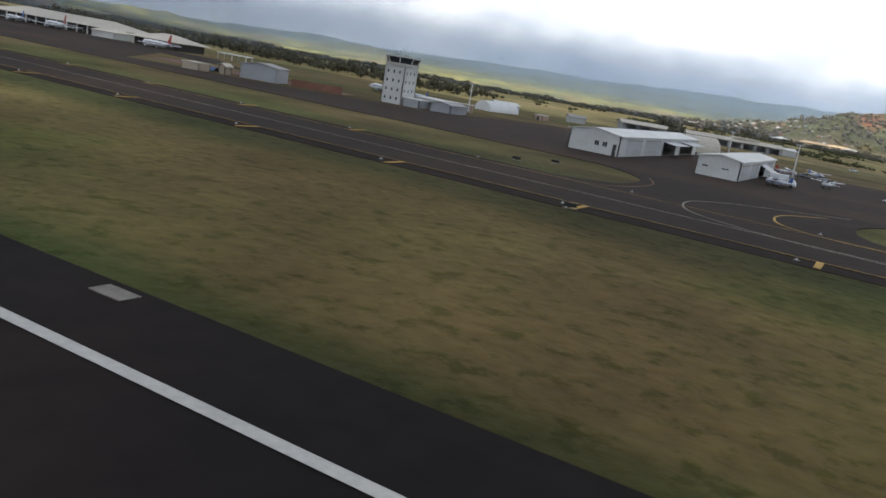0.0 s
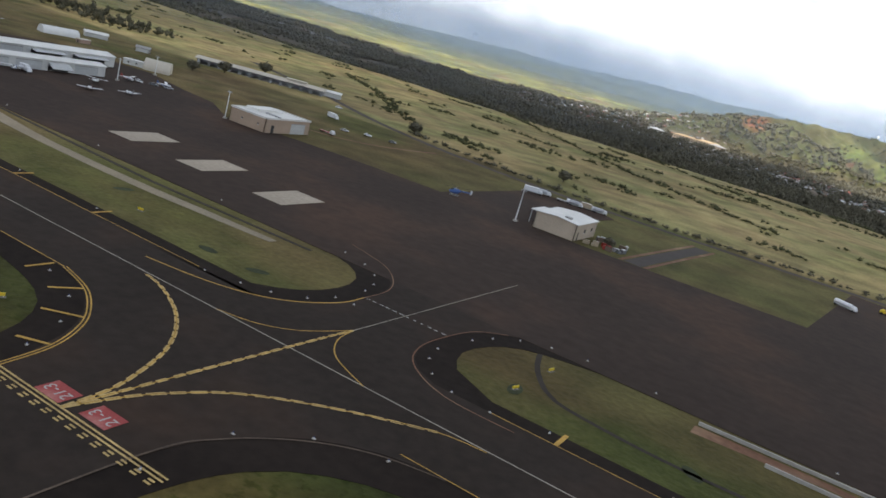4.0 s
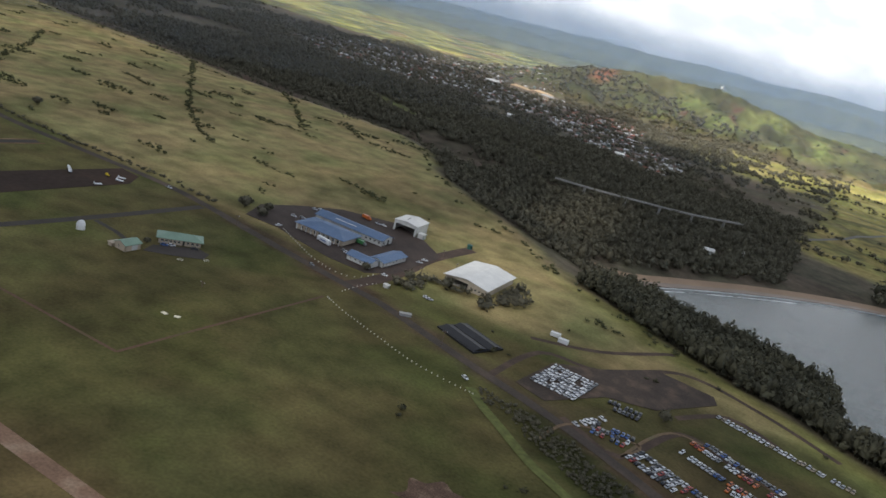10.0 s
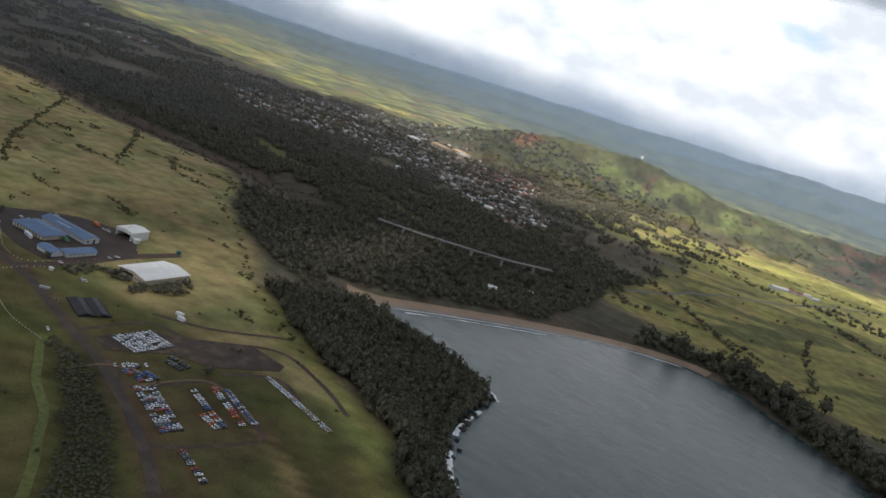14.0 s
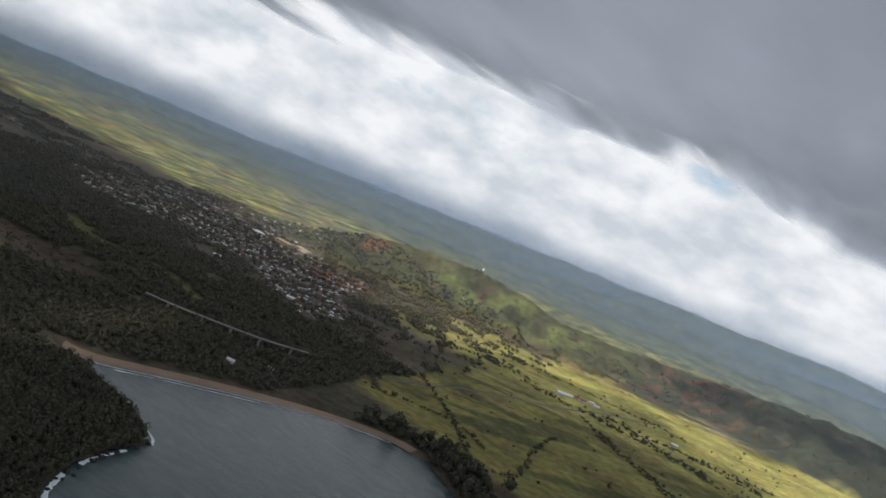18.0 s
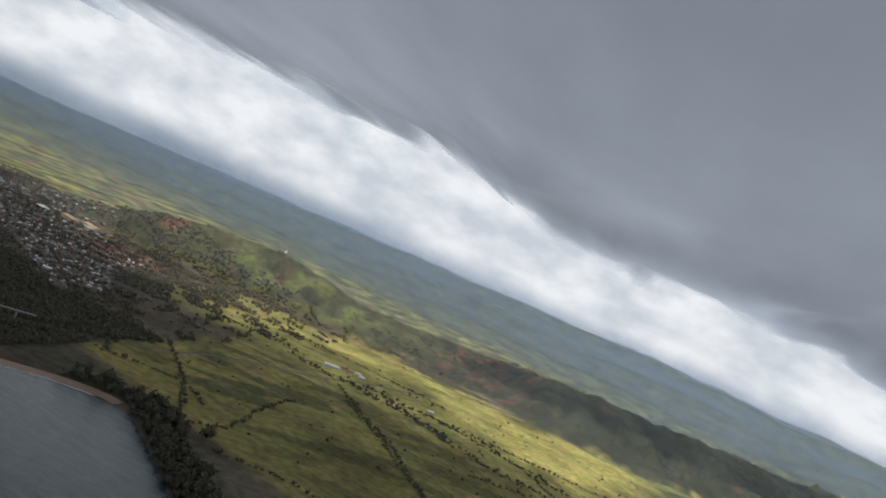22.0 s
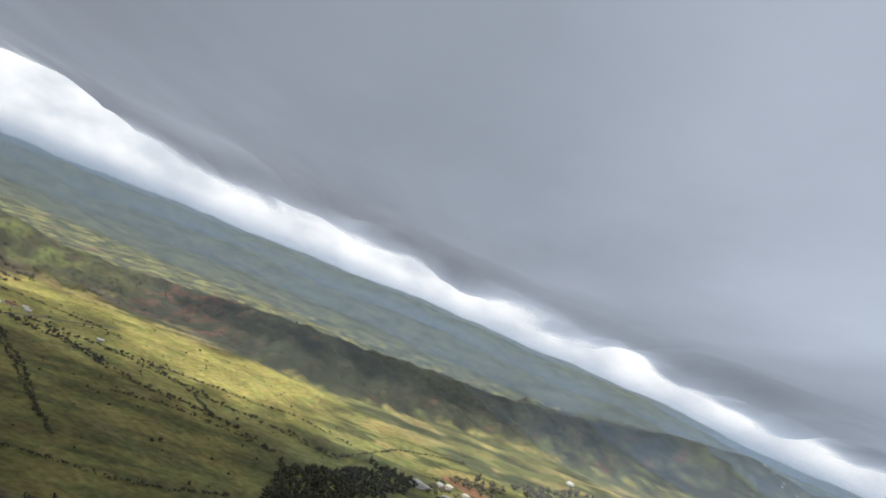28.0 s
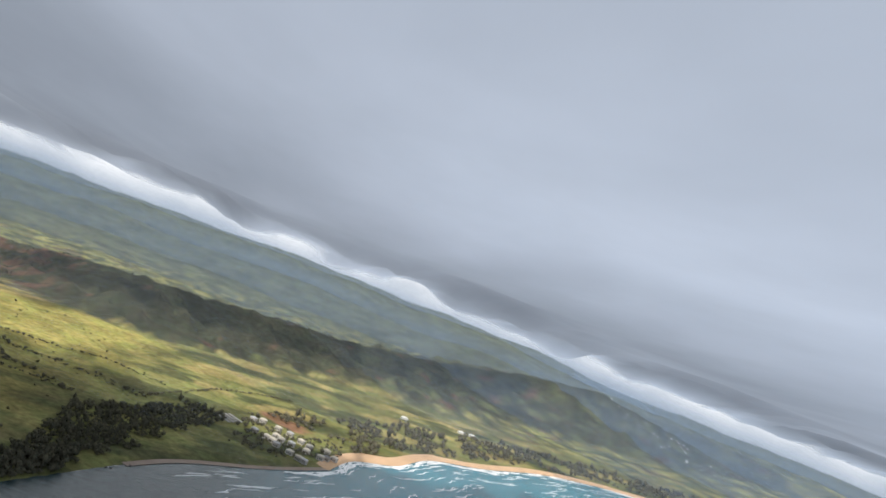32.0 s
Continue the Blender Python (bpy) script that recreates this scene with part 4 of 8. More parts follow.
first = edge_light()
spots = [(89, 64.2), (93, 65.3), (96, 66.6), (98.7, 69.2), (99.8, 72.6), (99.9, 78), (99, 81), (97, 84), (94, 86.2), (90, 87.4), (102, 73), (113.2, 72), (114, 78), (115, 81), (117, 84), (120, 86), (124, 87), (114, 69), (116, 66.2), (119, 64.6), (123, 64.4),
         (84.5, 49.8), (90, 47.8), (94, 44.2), (96.4, 39.8), (113.4, 43.5), (117, 47.8), (122, 50), (113.2, 36), (129, 49.8)]
spots += [(56.2 + 14.6 * k - 1.2, y) for k in range(-16, 17) for y in (50.2, 66) if not 80 < 55 + 14.6 * k < 128]
spots += [(x, 86.4) for x in (20, 43, 69, 132, 150)]
first.matrix_world = pose(*spots[0], 0.07)
first.scale = (0.68, 0.68, 0.6)
for k, (x, y) in enumerate(spots[1:]):
    copy_thing(first, pose(x, y, 0.07, 0, 0, 37 * k))

# guidance signs in the grass
SIGN_BLACK = material("sign_back", (0.02, 0.02, 0.02), 0.5, vary=0.1)
SIGN_YELLOW = material("sign_yellow", (0.65, 0.48, 0.03), 0.5, vary=0.1)


def guidance_sign(x, y, turn, w=1.15, face=None):
    s = thing("guidance_sign", x, y, 0, turn, "yellow taxiway guidance sign on a concrete slab in the grass", "sign", "guidance signs")
    s.scale = (0.7, 0.7, 0.7)
    part("slab", boxes((-w / 2 - 0.1, w / 2 + 0.1, -0.25, 0.25, 0, 0.06)), OLD_CONCRETE, s)
    part("panel", boxes((-w / 2, w / 2, -0.09, 0.09, 0.2, 0.56)), SIGN_YELLOW if turn < 80 else SIGN_BLACK, s)
    for u in (-w / 3, w / 3):
        part("leg", boxes((u - 0.04, u + 0.04, -0.04, 0.04, 0.06, 0.2)), WHITE_METAL, s)


for x, y, r in ((88.1, 42.9, 60), (71, 71, 5), (122.2, 71.4, 70), (122.6, 79.5, 75), (3, 73, 190), (-17, 49, 195), (-31, 71, 190), (-29, 76, 185), (150.5, 45.5, 30), (183, 71.5, 5)):
    guidance_sign(x, y, r)
ISLAND_DITCH = [(119.8, 83.4), (121.0, 79.6), (122.9, 76.0), (125.8, 72.9), (131.7, 71.7), (138, 71.3), (144, 71.6)]
DARK_SOIL = material("dark_soil", (0.035, 0.028, 0.022), 0.95, vary=0.3, scale=2)
DARK_GRASS = material("dark_rank_grass", (0.036, 0.043, 0.018), 0.95, vary=0.4, scale=6, bump=0.4)
for k, (x, y) in enumerate(((84, 69.5), (91, 70), (63, 75), (122.2, 71.4), (139.2, 71.4), (30, 72), (15, 73), (6, 76))):
    pit = bmesh.new()
    bmesh.ops.create_circle(pit, cap_ends=True, segments=14, radius=0.9, matrix=pose(0, 0, 0.02) @ Matrix.Diagonal((1.5, 0.8, 1, 1)))
    ob = part("rank_patch", pit, DARK_GRASS)
    ob.matrix_world = pose(x, y, 0.01, 0, 0, 33 * k)
    tagged(ob, "dark rank patch in the grass", "ground", kind="structure")

# drains, tracks and roads
pavement("drain_path", curve_through([(18, 81), (26, 79), (41, 77.8), (60, 77.6), (74, 78.6), (84, 79.6)], 4) + curve_through([(84, 81), (74, 80.6), (60, 79.8), (41, 80), (26, 82), (18, 83)], 4), 0.035, material("pale_path", (0.24, 0.20, 0.14), 0.9, vary=0.2, scale=1.5), "pale worn path along a drain", "path")
pavement("drain_ditch", [(18, 84), (60, 81.6), (88, 82.6), (88, 83.2), (60, 82.4), (18, 84.6)], 0.03, DARK_SOIL, "dark drain ditch", "ditch")
pavement("dirt_track", curve_through([(160, 79.2), (200, 78.8), (241, 79.0), (330, 79.6), (420, 80)], 10) + curve_through([(420, 82.6), (330, 82.4), (241, 82.4), (222, 81.4), (200, 80.6), (160, 81.2)], 10), 0.035, material("tan_track", (0.25, 0.15, 0.095), 0.95, vary=0.3, scale=1.2, bump=0.3, spots=(0.30, 0.21, 0.14)), "reddish dirt track beside the taxiway", "track")
part("flume_floor", flat([(137, 80.4), (150, 81.6), (160, 80.4), (160.5, 82), (150, 83), (137, 82.6)], 0.02), DIRT)
tagged(bpy.data.objects["flume_floor"], "reddish soil of an open drain", "ditch", kind="structure")
for (ax, ay), (bx, by) in (((137.2, 83.2), (158, 84)), ((144, 80.2), (160, 80.2))):
    d = math.hypot(bx - ax, by - ay)
    ob = part("drain_wall", boxes((0, d, -0.12, 0.12, 0, 0.35)), CONCRETE)
    ob.matrix_world = pose(ax, ay, 0, 0, 0, math.degrees(math.atan2(by - ay, bx - ax)))
    tagged(ob, "weathered concrete wall of an open drain", "wall", kind="structure")
ROCK = material("rock", (0.13, 0.11, 0.09), 0.9, vary=0.35, scale=3, bump=0.5)


def boulder(seed, r):
    rng = random.Random(seed)
    bm = bmesh.new()
    bmesh.ops.create_icosphere(bm, subdivisions=1, radius=r)
    for v in bm.verts:
        v.co *= rng.uniform(0.7, 1.2)
        v.co.z = max(v.co.z * 0.7, -0.3 * r)
    return bm


rng = random.Random(5)
for k in range(46):
    x, y = (rng.uniform(157, 165), rng.uniform(77.5, 86)) if k < 34 else (rng.uniform(205, 216), rng.uniform(80, 85))
    ob = part("boulder", boulder(k, rng.uniform(0.25, 0.6)), ROCK)
    ob.matrix_world = pose(x, y, 0.1, 0, 0, rng.uniform(0, 360))
    tagged(ob, "grey-brown boulder in a rock heap beside the apron", "rock", "boulders by the drain")


def road(name, pts, width, mat, label, lift=0.05, step=6.0):
    line = curve_through(pts, step)
    xs, ys = np.array([p[0] for p in line]), np.array([p[1] for p in line])
    zs = np.maximum(height(xs, ys), SEA + 0.5) + lift
    ob = part(name, strip(bmesh.new(), line, width, zs), mat)
    return tagged(ob, label, "road", kind="structure")


road("island_ditch", ISLAND_DITCH, 0.6, DARK_SOIL, "dark narrow ditch across a grass island", 0.03, 1.5)
ROAD_GREY = material("road_asphalt", (0.055, 0.046, 0.040), 0.9, vary=0.2, scale=1, bump=0.2)
MAIN_ROAD = [(-90, 262), (-40, 240), (10, 212), (50, 199), (90, 196), (127, 199), (161, 202), (186, 200.5), (210, 196.5), (243, 192), (264, 189.5), (281, 184.5), (300, 179), (323, 173), (345, 164.5), (364.5, 155), (379, 146.5), (404, 129), (438, 99)]
road("main_road", MAIN_ROAD, 3.2, material("worn_road", (0.062, 0.048, 0.039), 0.92, vary=0.25, scale=1, bump=0.2, spots=(0.085, 0.062, 0.046)), "narrow dark asphalt perimeter road", 0.07)
road("service_road", [(178, 113.5), (181, 128), (183, 146), (184.4, 165), (186.2, 198)], 3.0, ROAD_GREY, "dark asphalt service road across the field", 0.06)
road("dome_drive", [(186, 157.5), (195, 157), (204, 155)], 1.6, ROAD_GREY, "dark drive to a small hut", 0.05)
road("compound_road", [(250, 190), (252, 204), (252, 222), (250, 240), (252, 268)], 5.0, BROWN_TRACK, "dark brown dirt drive beside the offices", 0.06)
road("yard_lane", [(111.6, 146), (113.4, 166), (115.8, 189)], 3.4, ROAD_GREY, "dark gravel lane behind the apron", 0.05)
for off in (-2.4, 2.4):
    road("lane_edge", [(111.6 + off, 146), (113.4 + off, 166), (115.8 + off, 190)], 0.8, DIRT, "reddish bare edge of a lane", 0.06)
road("forest_lane", [(-260, 414), (-150, 418), (-104, 420), (-31, 419), (40, 430), (87, 431), (115, 427)], 1.5, material("pale_lane", (0.26, 0.20, 0.14), 0.95, vary=0.25, scale=1), "pale dirt lane along the edge of the woods", 0.07)
road("fence_path", [(178.5, 109.5), (196, 110), (212.5, 111)], 0.5, DIRT, "narrow reddish path along a fence line", 0.05)
for pts in ([(212.5, 111), (213, 95), (214.4, 83)], [(212.5, 111), (230, 112), (249, 113)], [(249, 113), (250, 137), (252, 178)]):
    road("red_track", pts, 0.75, RED_TRACK, "faint brown wheel track in the grass", 0.045)
road("yard_track", [(16, 158), (30, 163), (38, 175), (42, 192)], 1.0, DIRT, "reddish dirt track behind the hangars", 0.05)
for pts in ([(324, 176), (330, 173), (340, 171), (348, 196), (362, 192), (379, 187), (380, 182), (371, 160), (365, 155)], [(303, 178), (306, 206), (322, 212), (340, 236), (364, 232), (384, 222)], [(300, 213), (318, 226), (334, 250)], [(345, 204), (356, 219), (370, 214)]):
    road("lot_track", pts, 2.0, BROWN_TRACK, "dark brown dirt track round the vehicle lots", 0.05, 3.0)
road("tall_grass", [(303, 168.5), (309, 163), (316, 158), (327, 150), (341, 143), (351, 135), (361, 127), (376, 113), (392, 97)], 2.6, material("tall_grass", (0.115, 0.125, 0.036), 0.95, vary=0.4, scale=0.4, bump=0.5, spots=(0.075, 0.085, 0.028)), "bright strip of tall yellow-green grass before the thicket", 0.12, 2.0)
road("lot_border", [(324, 161.5), (327, 175), (342, 180), (340, 171), (347.5, 195.5), (372, 188.5)], 0.9, material("bare_clay", (0.17, 0.115, 0.068), 0.95, vary=0.35, scale=1.0, spots=(0.11, 0.09, 0.05)), "bare tan border between the vehicle lots", 0.09, 2.0)
pavement("vehicle_yard", [(309, 182), (318, 179.5), (328, 197), (340, 203), (352, 224), (350, 229), (333, 230), (321, 212), (311, 203)], 0.12, material("yard_gravel", (0.060, 0.044, 0.034), 0.95, vary=0.35, scale=1.5, bump=0.3, spots=(0.09, 0.062, 0.044)), "dark brown gravel vehicle yard", "yard")
pavement("office_yard", [(196, 208), (210, 209), (216, 207), (234, 204), (247, 205), (252, 214), (251, 246), (238, 256), (222, 262), (204, 252), (196, 238), (190, 222)], 0.10, material("brown_gravel", (0.062, 0.046, 0.038), 0.95, vary=0.3, scale=1.2, bump=0.3), "dark brown gravel yard round the offices", "yard")
pavement("hut_yard", [(208.5, 154.5), (206.3, 160), (213.4, 169.8), (218, 169.6), (219.8, 165.4), (214, 159)], 0.10, ROAD_GREY, "dark asphalt yard before a hut", "yard")
pavement("dirt_yard", [(159.6, 101.9), (159.7, 108.7), (165.7, 108.4), (166, 102.6)], 0.05, DIRT, "reddish bare dirt yard", "yard")
pavement("red_scar", curve_through([(161, 95), (168, 97.5), (176, 100), (184, 104), (178, 104.5), (170, 101.5), (163, 99)], 2), 0.03, material("red_soil_patch", (0.14, 0.065, 0.045), 0.95, vary=0.35, scale=2), "bare red soil in the grass", "ground")
pavement("dug_patch", curve_through([(312.2, 118.8), (314.2, 121.5), (312.6, 125.6), (315.5, 126.4), (317.6, 129.6), (320.4, 128.2), (323.2, 128.4), (322, 125.4), (324, 122.6), (320.6, 121.6), (320.8, 118.4), (317, 119.6)], 0.8), 0.05, material("dug_soil", (0.120, 0.072, 0.048), 0.95, vary=0.5, scale=2, bump=0.4, spots=(0.19, 0.13, 0.085)), "dug-over brown soil in the grass", "ground")
pavement("terminal_scar", [(-128, 108), (-93, 112), (-84, 113), (-86, 120), (-110, 122), (-130, 118)], 0.03, material("red_soil_bank", (0.16, 0.085, 0.06), 0.95, vary=0.35, scale=2), "bare red soil beside the control tower", "ground")

# ---- buildings ----
def metal_sheet(name, colour, rough=0.55, pitch=2.2, axis=0):
    """Ribbed painted sheet metal with stains."""
    m = material(name, colour, rough, vary=0.12, scale=2.5, per_object=0.05)
    nt = m.node_tree
    b = nt.nodes["Principled BSDF"]
    tc, mp, wave, bp = nt.nodes.new("ShaderNodeTexCoord"), nt.nodes.new("ShaderNodeMapping"), nt.nodes.new("ShaderNodeTexWave"), nt.nodes.new("ShaderNodeBump")
    mp.inputs["Rotation"].default_value = (0, 0, radians(90 * axis + 45) if axis > 1 else radians(90 * axis))
    wave.inputs["Scale"].default_value = pitch
    nt.links.new(tc.outputs["Object"], mp.inputs[0])
    nt.links.new(mp.outputs[0], wave.inputs["Vector"])
    bp.inputs["Strength"].default_value, bp.inputs["Distance"].default_value = 0.4, 0.05
    nt.links.new(wave.outputs["Fac"], bp.inputs["Height"])
    nt.links.new(bp.outputs[0], b.inputs["Normal"])
    return m


WHITE_WALL = metal_sheet("white_wall", (0.60, 0.60, 0.57))
CREAM_WALL = metal_sheet("cream_wall", (0.52, 0.45, 0.35))
TAN_WALL = material("tan_block_wall", (0.40, 0.30, 0.22), 0.85, vary=0.12, scale=2.0, bump=0.2)
GREY_WALL = metal_sheet("grey_wall", (0.36, 0.37, 0.38))
BEIGE_WALL = material("beige_plaster", (0.46, 0.38, 0.29), 0.85, vary=0.12, scale=2.0)
PINK_WALL = material("peach_plaster", (0.46, 0.33, 0.26), 0.85, vary=0.12, scale=2.0)
WHITE_ROOF = metal_sheet("white_roof", (0.70, 0.69, 0.65))
CREAM_ROOF = metal_sheet("cream_roof", (0.55, 0.50, 0.41))
GREY_ROOF = metal_sheet("grey_roof", (0.34, 0.33, 0.31))
BLUE_ROOF = metal_sheet("blue_roof", (0.105, 0.165, 0.27))
GREEN_ROOF = metal_sheet("green_roof", (0.20, 0.29, 0.22))
RED_ROOF = material("red_roof", (0.28, 0.10, 0.07), 0.8, vary=0.2, scale=3, per_object=0.25)
TIN_ROOF = material("tin_roof", (0.38, 0.38, 0.38), 0.6, vary=0.2, scale=3, per_object=0.45)
GLASS = material("dark_glass", (0.03, 0.035, 0.04), 0.12, vary=0.1, spec=0.6)
DOOR_GREY = metal_sheet("door_panel", (0.48, 0.49, 0.48), 0.5, 1.2)
DARK_IN = material("dark_interior", (0.06, 0.055, 0.05), 0.9, vary=0.2)
TRIM = material("pale_trim", (0.62, 0.60, 0.55), 0.6, vary=0.08, scale=3)
STEEL = material("galvanised_steel", (0.42, 0.42, 0.42), 0.45, 0.6, vary=0.1, scale=4)


def wall_mesh(length, high, thick, holes):
    """A wall along x from 0, outer face at y = 0, with openings (u0, u1, v0, v1) right through it."""
    bm = bmesh.new()
    us = sorted({0, length, *[h[0] for h in holes], *[h[1] for h in holes]})
    vs = sorted({0, high, *[h[2] for h in holes], *[h[3] for h in holes]})
    for a, b in zip(us, us[1:]):
        for c, d in zip(vs, vs[1:]):
            u, v = (a + b) / 2, (c + d) / 2
            if not any(h[0] < u < h[1] and h[2] < v < h[3] for h in holes):
                box(bm, a, b, 0, thick, c, d)
    bmesh.ops.remove_doubles(bm, verts=bm.verts, dist=1e-4)
    return bm


SIDES = {"S": lambda lx, ly: (lx, pose(0, 0, 0)), "E": lambda lx, ly: (ly, pose(lx, 0, 0, 0, 0, 90)),
         "N": lambda lx, ly: (lx, pose(lx, ly, 0, 0, 0, 180)), "W": lambda lx, ly: (ly, pose(0, ly, 0, 0, 0, -90))}


def gable(lx, ly, h, rise, axis, over=0.25, thick=0.12):
    """A pitched roof: two sloping slabs that meet at a ridge along the axis."""
    bm = bmesh.new()
    long, wide = (lx, ly) if axis == "x" else (ly, lx)
    prof = [(-over, h - rise * over / (wide / 2)), (wide / 2, h + rise), (wide + over, h - rise * over / (wide / 2))]
    rings = []
    for u in (-over, long + over):
        rings.append([bm.verts.new((u, w, z + t) if axis == "x" else (w, u, z + t)) for t in (0.02, 0.02 + thick) for w, z in prof])
    for q in ((0, 1), (1, 2), (3, 4), (4, 5)):
        bm.faces.new((rings[0][q[0]], rings[1][q[0]], rings[1][q[1]], rings[0][q[1]]))
    for q in ((0, 3), (2, 5)):
        bm.faces.new((rings[0][q[0]], rings[1][q[0]], rings[1][q[1]], rings[0][q[1]]))
    for r in rings:
        bm.faces.new((r[0], r[1], r[4], r[3]))
        bm.faces.new((r[1], r[2], r[5], r[4]))
    bmesh.ops.recalc_face_normals(bm, faces=bm.faces)
    return bm


def hip(lx, ly, h, rise, over=0.3, thick=0.12):
    """A hipped roof over a rectangle."""
    bm = bmesh.new()
    inset = min(lx, ly) / 2 + over
    base = [(-over, -over), (lx + over, -over), (lx + over, ly + over), (-over, ly + over)]
    if lx >= ly:
        ridge = [(-over + inset, ly / 2), (lx + over - inset, ly / 2)]
    else:
        ridge = [(lx / 2, -over + inset), (lx / 2, ly + over - inset)]
    low = [bm.verts.new((x, y, h)) for x, y in base]
    eav = [bm.verts.new((x, y, h + thick)) for x, y in base]
    top = [bm.verts.new((x, y, h + rise)) for x, y in ridge]
    bm.faces.new(low[::-1])
    for k in range(4):
        bm.faces.new((low[k], low[(k + 1) % 4], eav[(k + 1) % 4], eav[k]))
    a, b, c, d = eav
    for f in (((a, b, top[1], top[0]), (b, c, top[1]), (c, d, top[0], top[1]), (d, a, top[0])) if lx >= ly else ((a, b, top[0]), (b, c, top[1], top[0]), (c, d, top[1]), (d, a, top[0], top[1]))):
        bm.faces.new(f)
    bmesh.ops.recalc_face_normals(bm, faces=bm.faces)
    return bm


def building(name, x, y, lx, ly, h, label, category, wall=WHITE_WALL, roof=WHITE_ROOF, style="gable", rise=0.5, axis="x", turn=0, holes=(), z=None, group="", thick=0.16, over=0.25, floor=True):
    """A house from its corner (x, y), lx by ly, walls h high. holes: (side, u0, u1, v0, v1, kind)."""
    if z is None:
        z = ground_z(x, y)
    b = thing(name, x, y, z, turn, label, category, group)
    for side, place in SIDES.items():
        length, m = place(lx, ly)
        mine = [q for q in holes if q[0] == side]
        w = part("wall", wall_mesh(length, h, thick, [q[1:5] for q in mine]), wall, b)
        w.matrix_local = m
        if style == "gable" and ((axis == "x") == (side in "EW")):
            bm = bmesh.new()
            tri = [[bm.verts.new((u, d, v)) for u, v in ((0, h), (length, h), (length / 2, h + rise))] for d in (0.01, thick)]
            bm.faces.new(tri[0])
            bm.faces.new(tri[1][::-1])
            for k in range(3):
                bm.faces.new((tri[0][k], tri[1][k], tri[1][(k + 1) % 3], tri[0][(k + 1) % 3]))
            part("gable_end", bm, wall, b).matrix_local = m
        for _, u0, u1, v0, v1, kind in mine:
            if kind == "window":
                f = part("window", boxes((u0, u1, 0.05, 0.09, v0, v1)), GLASS, b, "dark window pane")
                part("sill", boxes((u0 - 0.04, u1 + 0.04, -0.05, 0.05, v0 - 0.05, v0)), TRIM, f)
                part("mullion", boxes(((u0 + u1) / 2 - 0.02, (u0 + u1) / 2 + 0.02, 0.03, 0.05, v0, v1)), TRIM, f)
            elif kind == "door":
                f = part("door", boxes((u0, u1, 0.04, 0.1, v0, v1)), DARK_IN, b, "dark door")
                part("handle", boxes((u1 - 0.12, u1 - 0.08, 0.0, 0.04, v0 + (v1 - v0) * 0.45, v0 + (v1 - v0) * 0.55)), STEEL, f)
            elif kind == "roll":
                f = part("rolling_door", boxes((u0, u1, 0.07, 0.11, v0, v1)), DOOR_GREY, b, "pale grey hangar door")
                for k in range(6):
                    part("slat", boxes((u0 + 0.01, u1 - 0.01, 0.05 + 0.012 * (k % 2), 0.068, v0 + (v1 - v0) * k / 6 + 0.01, v0 + (v1 - v0) * (k + 1) / 6 - 0.01)), DOOR_GREY, f)
                g = part("door_header", boxes((u0, u1, -0.06, 0.04, v1, v1 + 0.16)), GREY_ROOF, b)
                g.matrix_local = m
            elif kind == "lifted":
                f = part("lifted_door", box(bmesh.new(), u0, u1, -0.06, 0.0, 0, v1 - v0, pose(0, -1.5, v0 + 0.9, -56) if v1 > 1.5 else None), DOOR_GREY, b, "hangar door lifted outwards")
            else:
                continue
            f.matrix_local = m
    if style == "gable":
        part("roof", gable(lx, ly, h, rise, axis, over), roof, b)
    elif style == "hip":
        part("roof", hip(lx, ly, h, rise, over + 0.15), roof, b)
    else:
        part("roof", boxes((-0.12, lx + 0.12, -0.12, ly + 0.12, h + 0.005, h + 0.18)), roof, b)
        if style == "parapet":
            for d in ((-0.1, lx + 0.1, -0.1, 0.08), (-0.1, lx + 0.1, ly - 0.08, ly + 0.1), (-0.1, 0.08, 0.08, ly - 0.08), (lx - 0.08, lx + 0.1, 0.08, ly - 0.08)):
                part("parapet", boxes((*d, h + 0.19, h + 0.36)), TRIM, b)
    if floor:
        part("floor_slab", boxes((thick, lx - thick, thick, ly - thick, 0.0, 0.08)), CONCRETE, b)
    return b


def windows(side, u0, u1, n, v0, v1, w):
    return [(side, u0 + (u1 - u0) * (k + 0.5) / n - w / 2, u0 + (u1 - u0) * (k + 0.5) / n + w / 2, v0, v1, "window") for k in range(n)]


# the long white hangars on the apron
building("hangar", -37.8, 102.0, 7.0, 45, 2.6, "long white metal hangar with pale doors on a dark apron", "hangar", rise=0.55, axis="y", z=0.06,
         holes=[("S", 3.6, 4.2, 1.0, 1.6, "window"), ("S", 4.7, 5.3, 1.0, 1.6, "window"), ("S", 6.1, 6.6, 0.0, 1.5, "door"), ("E", 3, 10, 0, 2.1, "roll"), ("E", 12, 20, 0, 2.1, "roll"), ("E", 22, 30, 0, 2.1, "open"), ("E", 33, 42, 0, 2.1, "open"), ("E", 22.1, 22.2, 2.15, 2.2, "none")])
building("hangar", -20.9, 102.6, 5.2, 30, 2.3, "white metal hangar with pale grey doors, one swung open", "hangar", rise=0.45, axis="y", z=0.06,
         holes=[("S", 0.6, 1.3, 1.1, 1.3, "window"), ("S", 3.0, 3.8, 1.1, 1.25, "window"), ("E", 1.0, 6.5, 0, 1.8, "roll"), ("E", 8, 14, 0, 1.8, "roll"), ("E", 15.5, 20.5, 0, 1.8, "open"), ("E", 22, 28, 0, 1.8, "roll")])
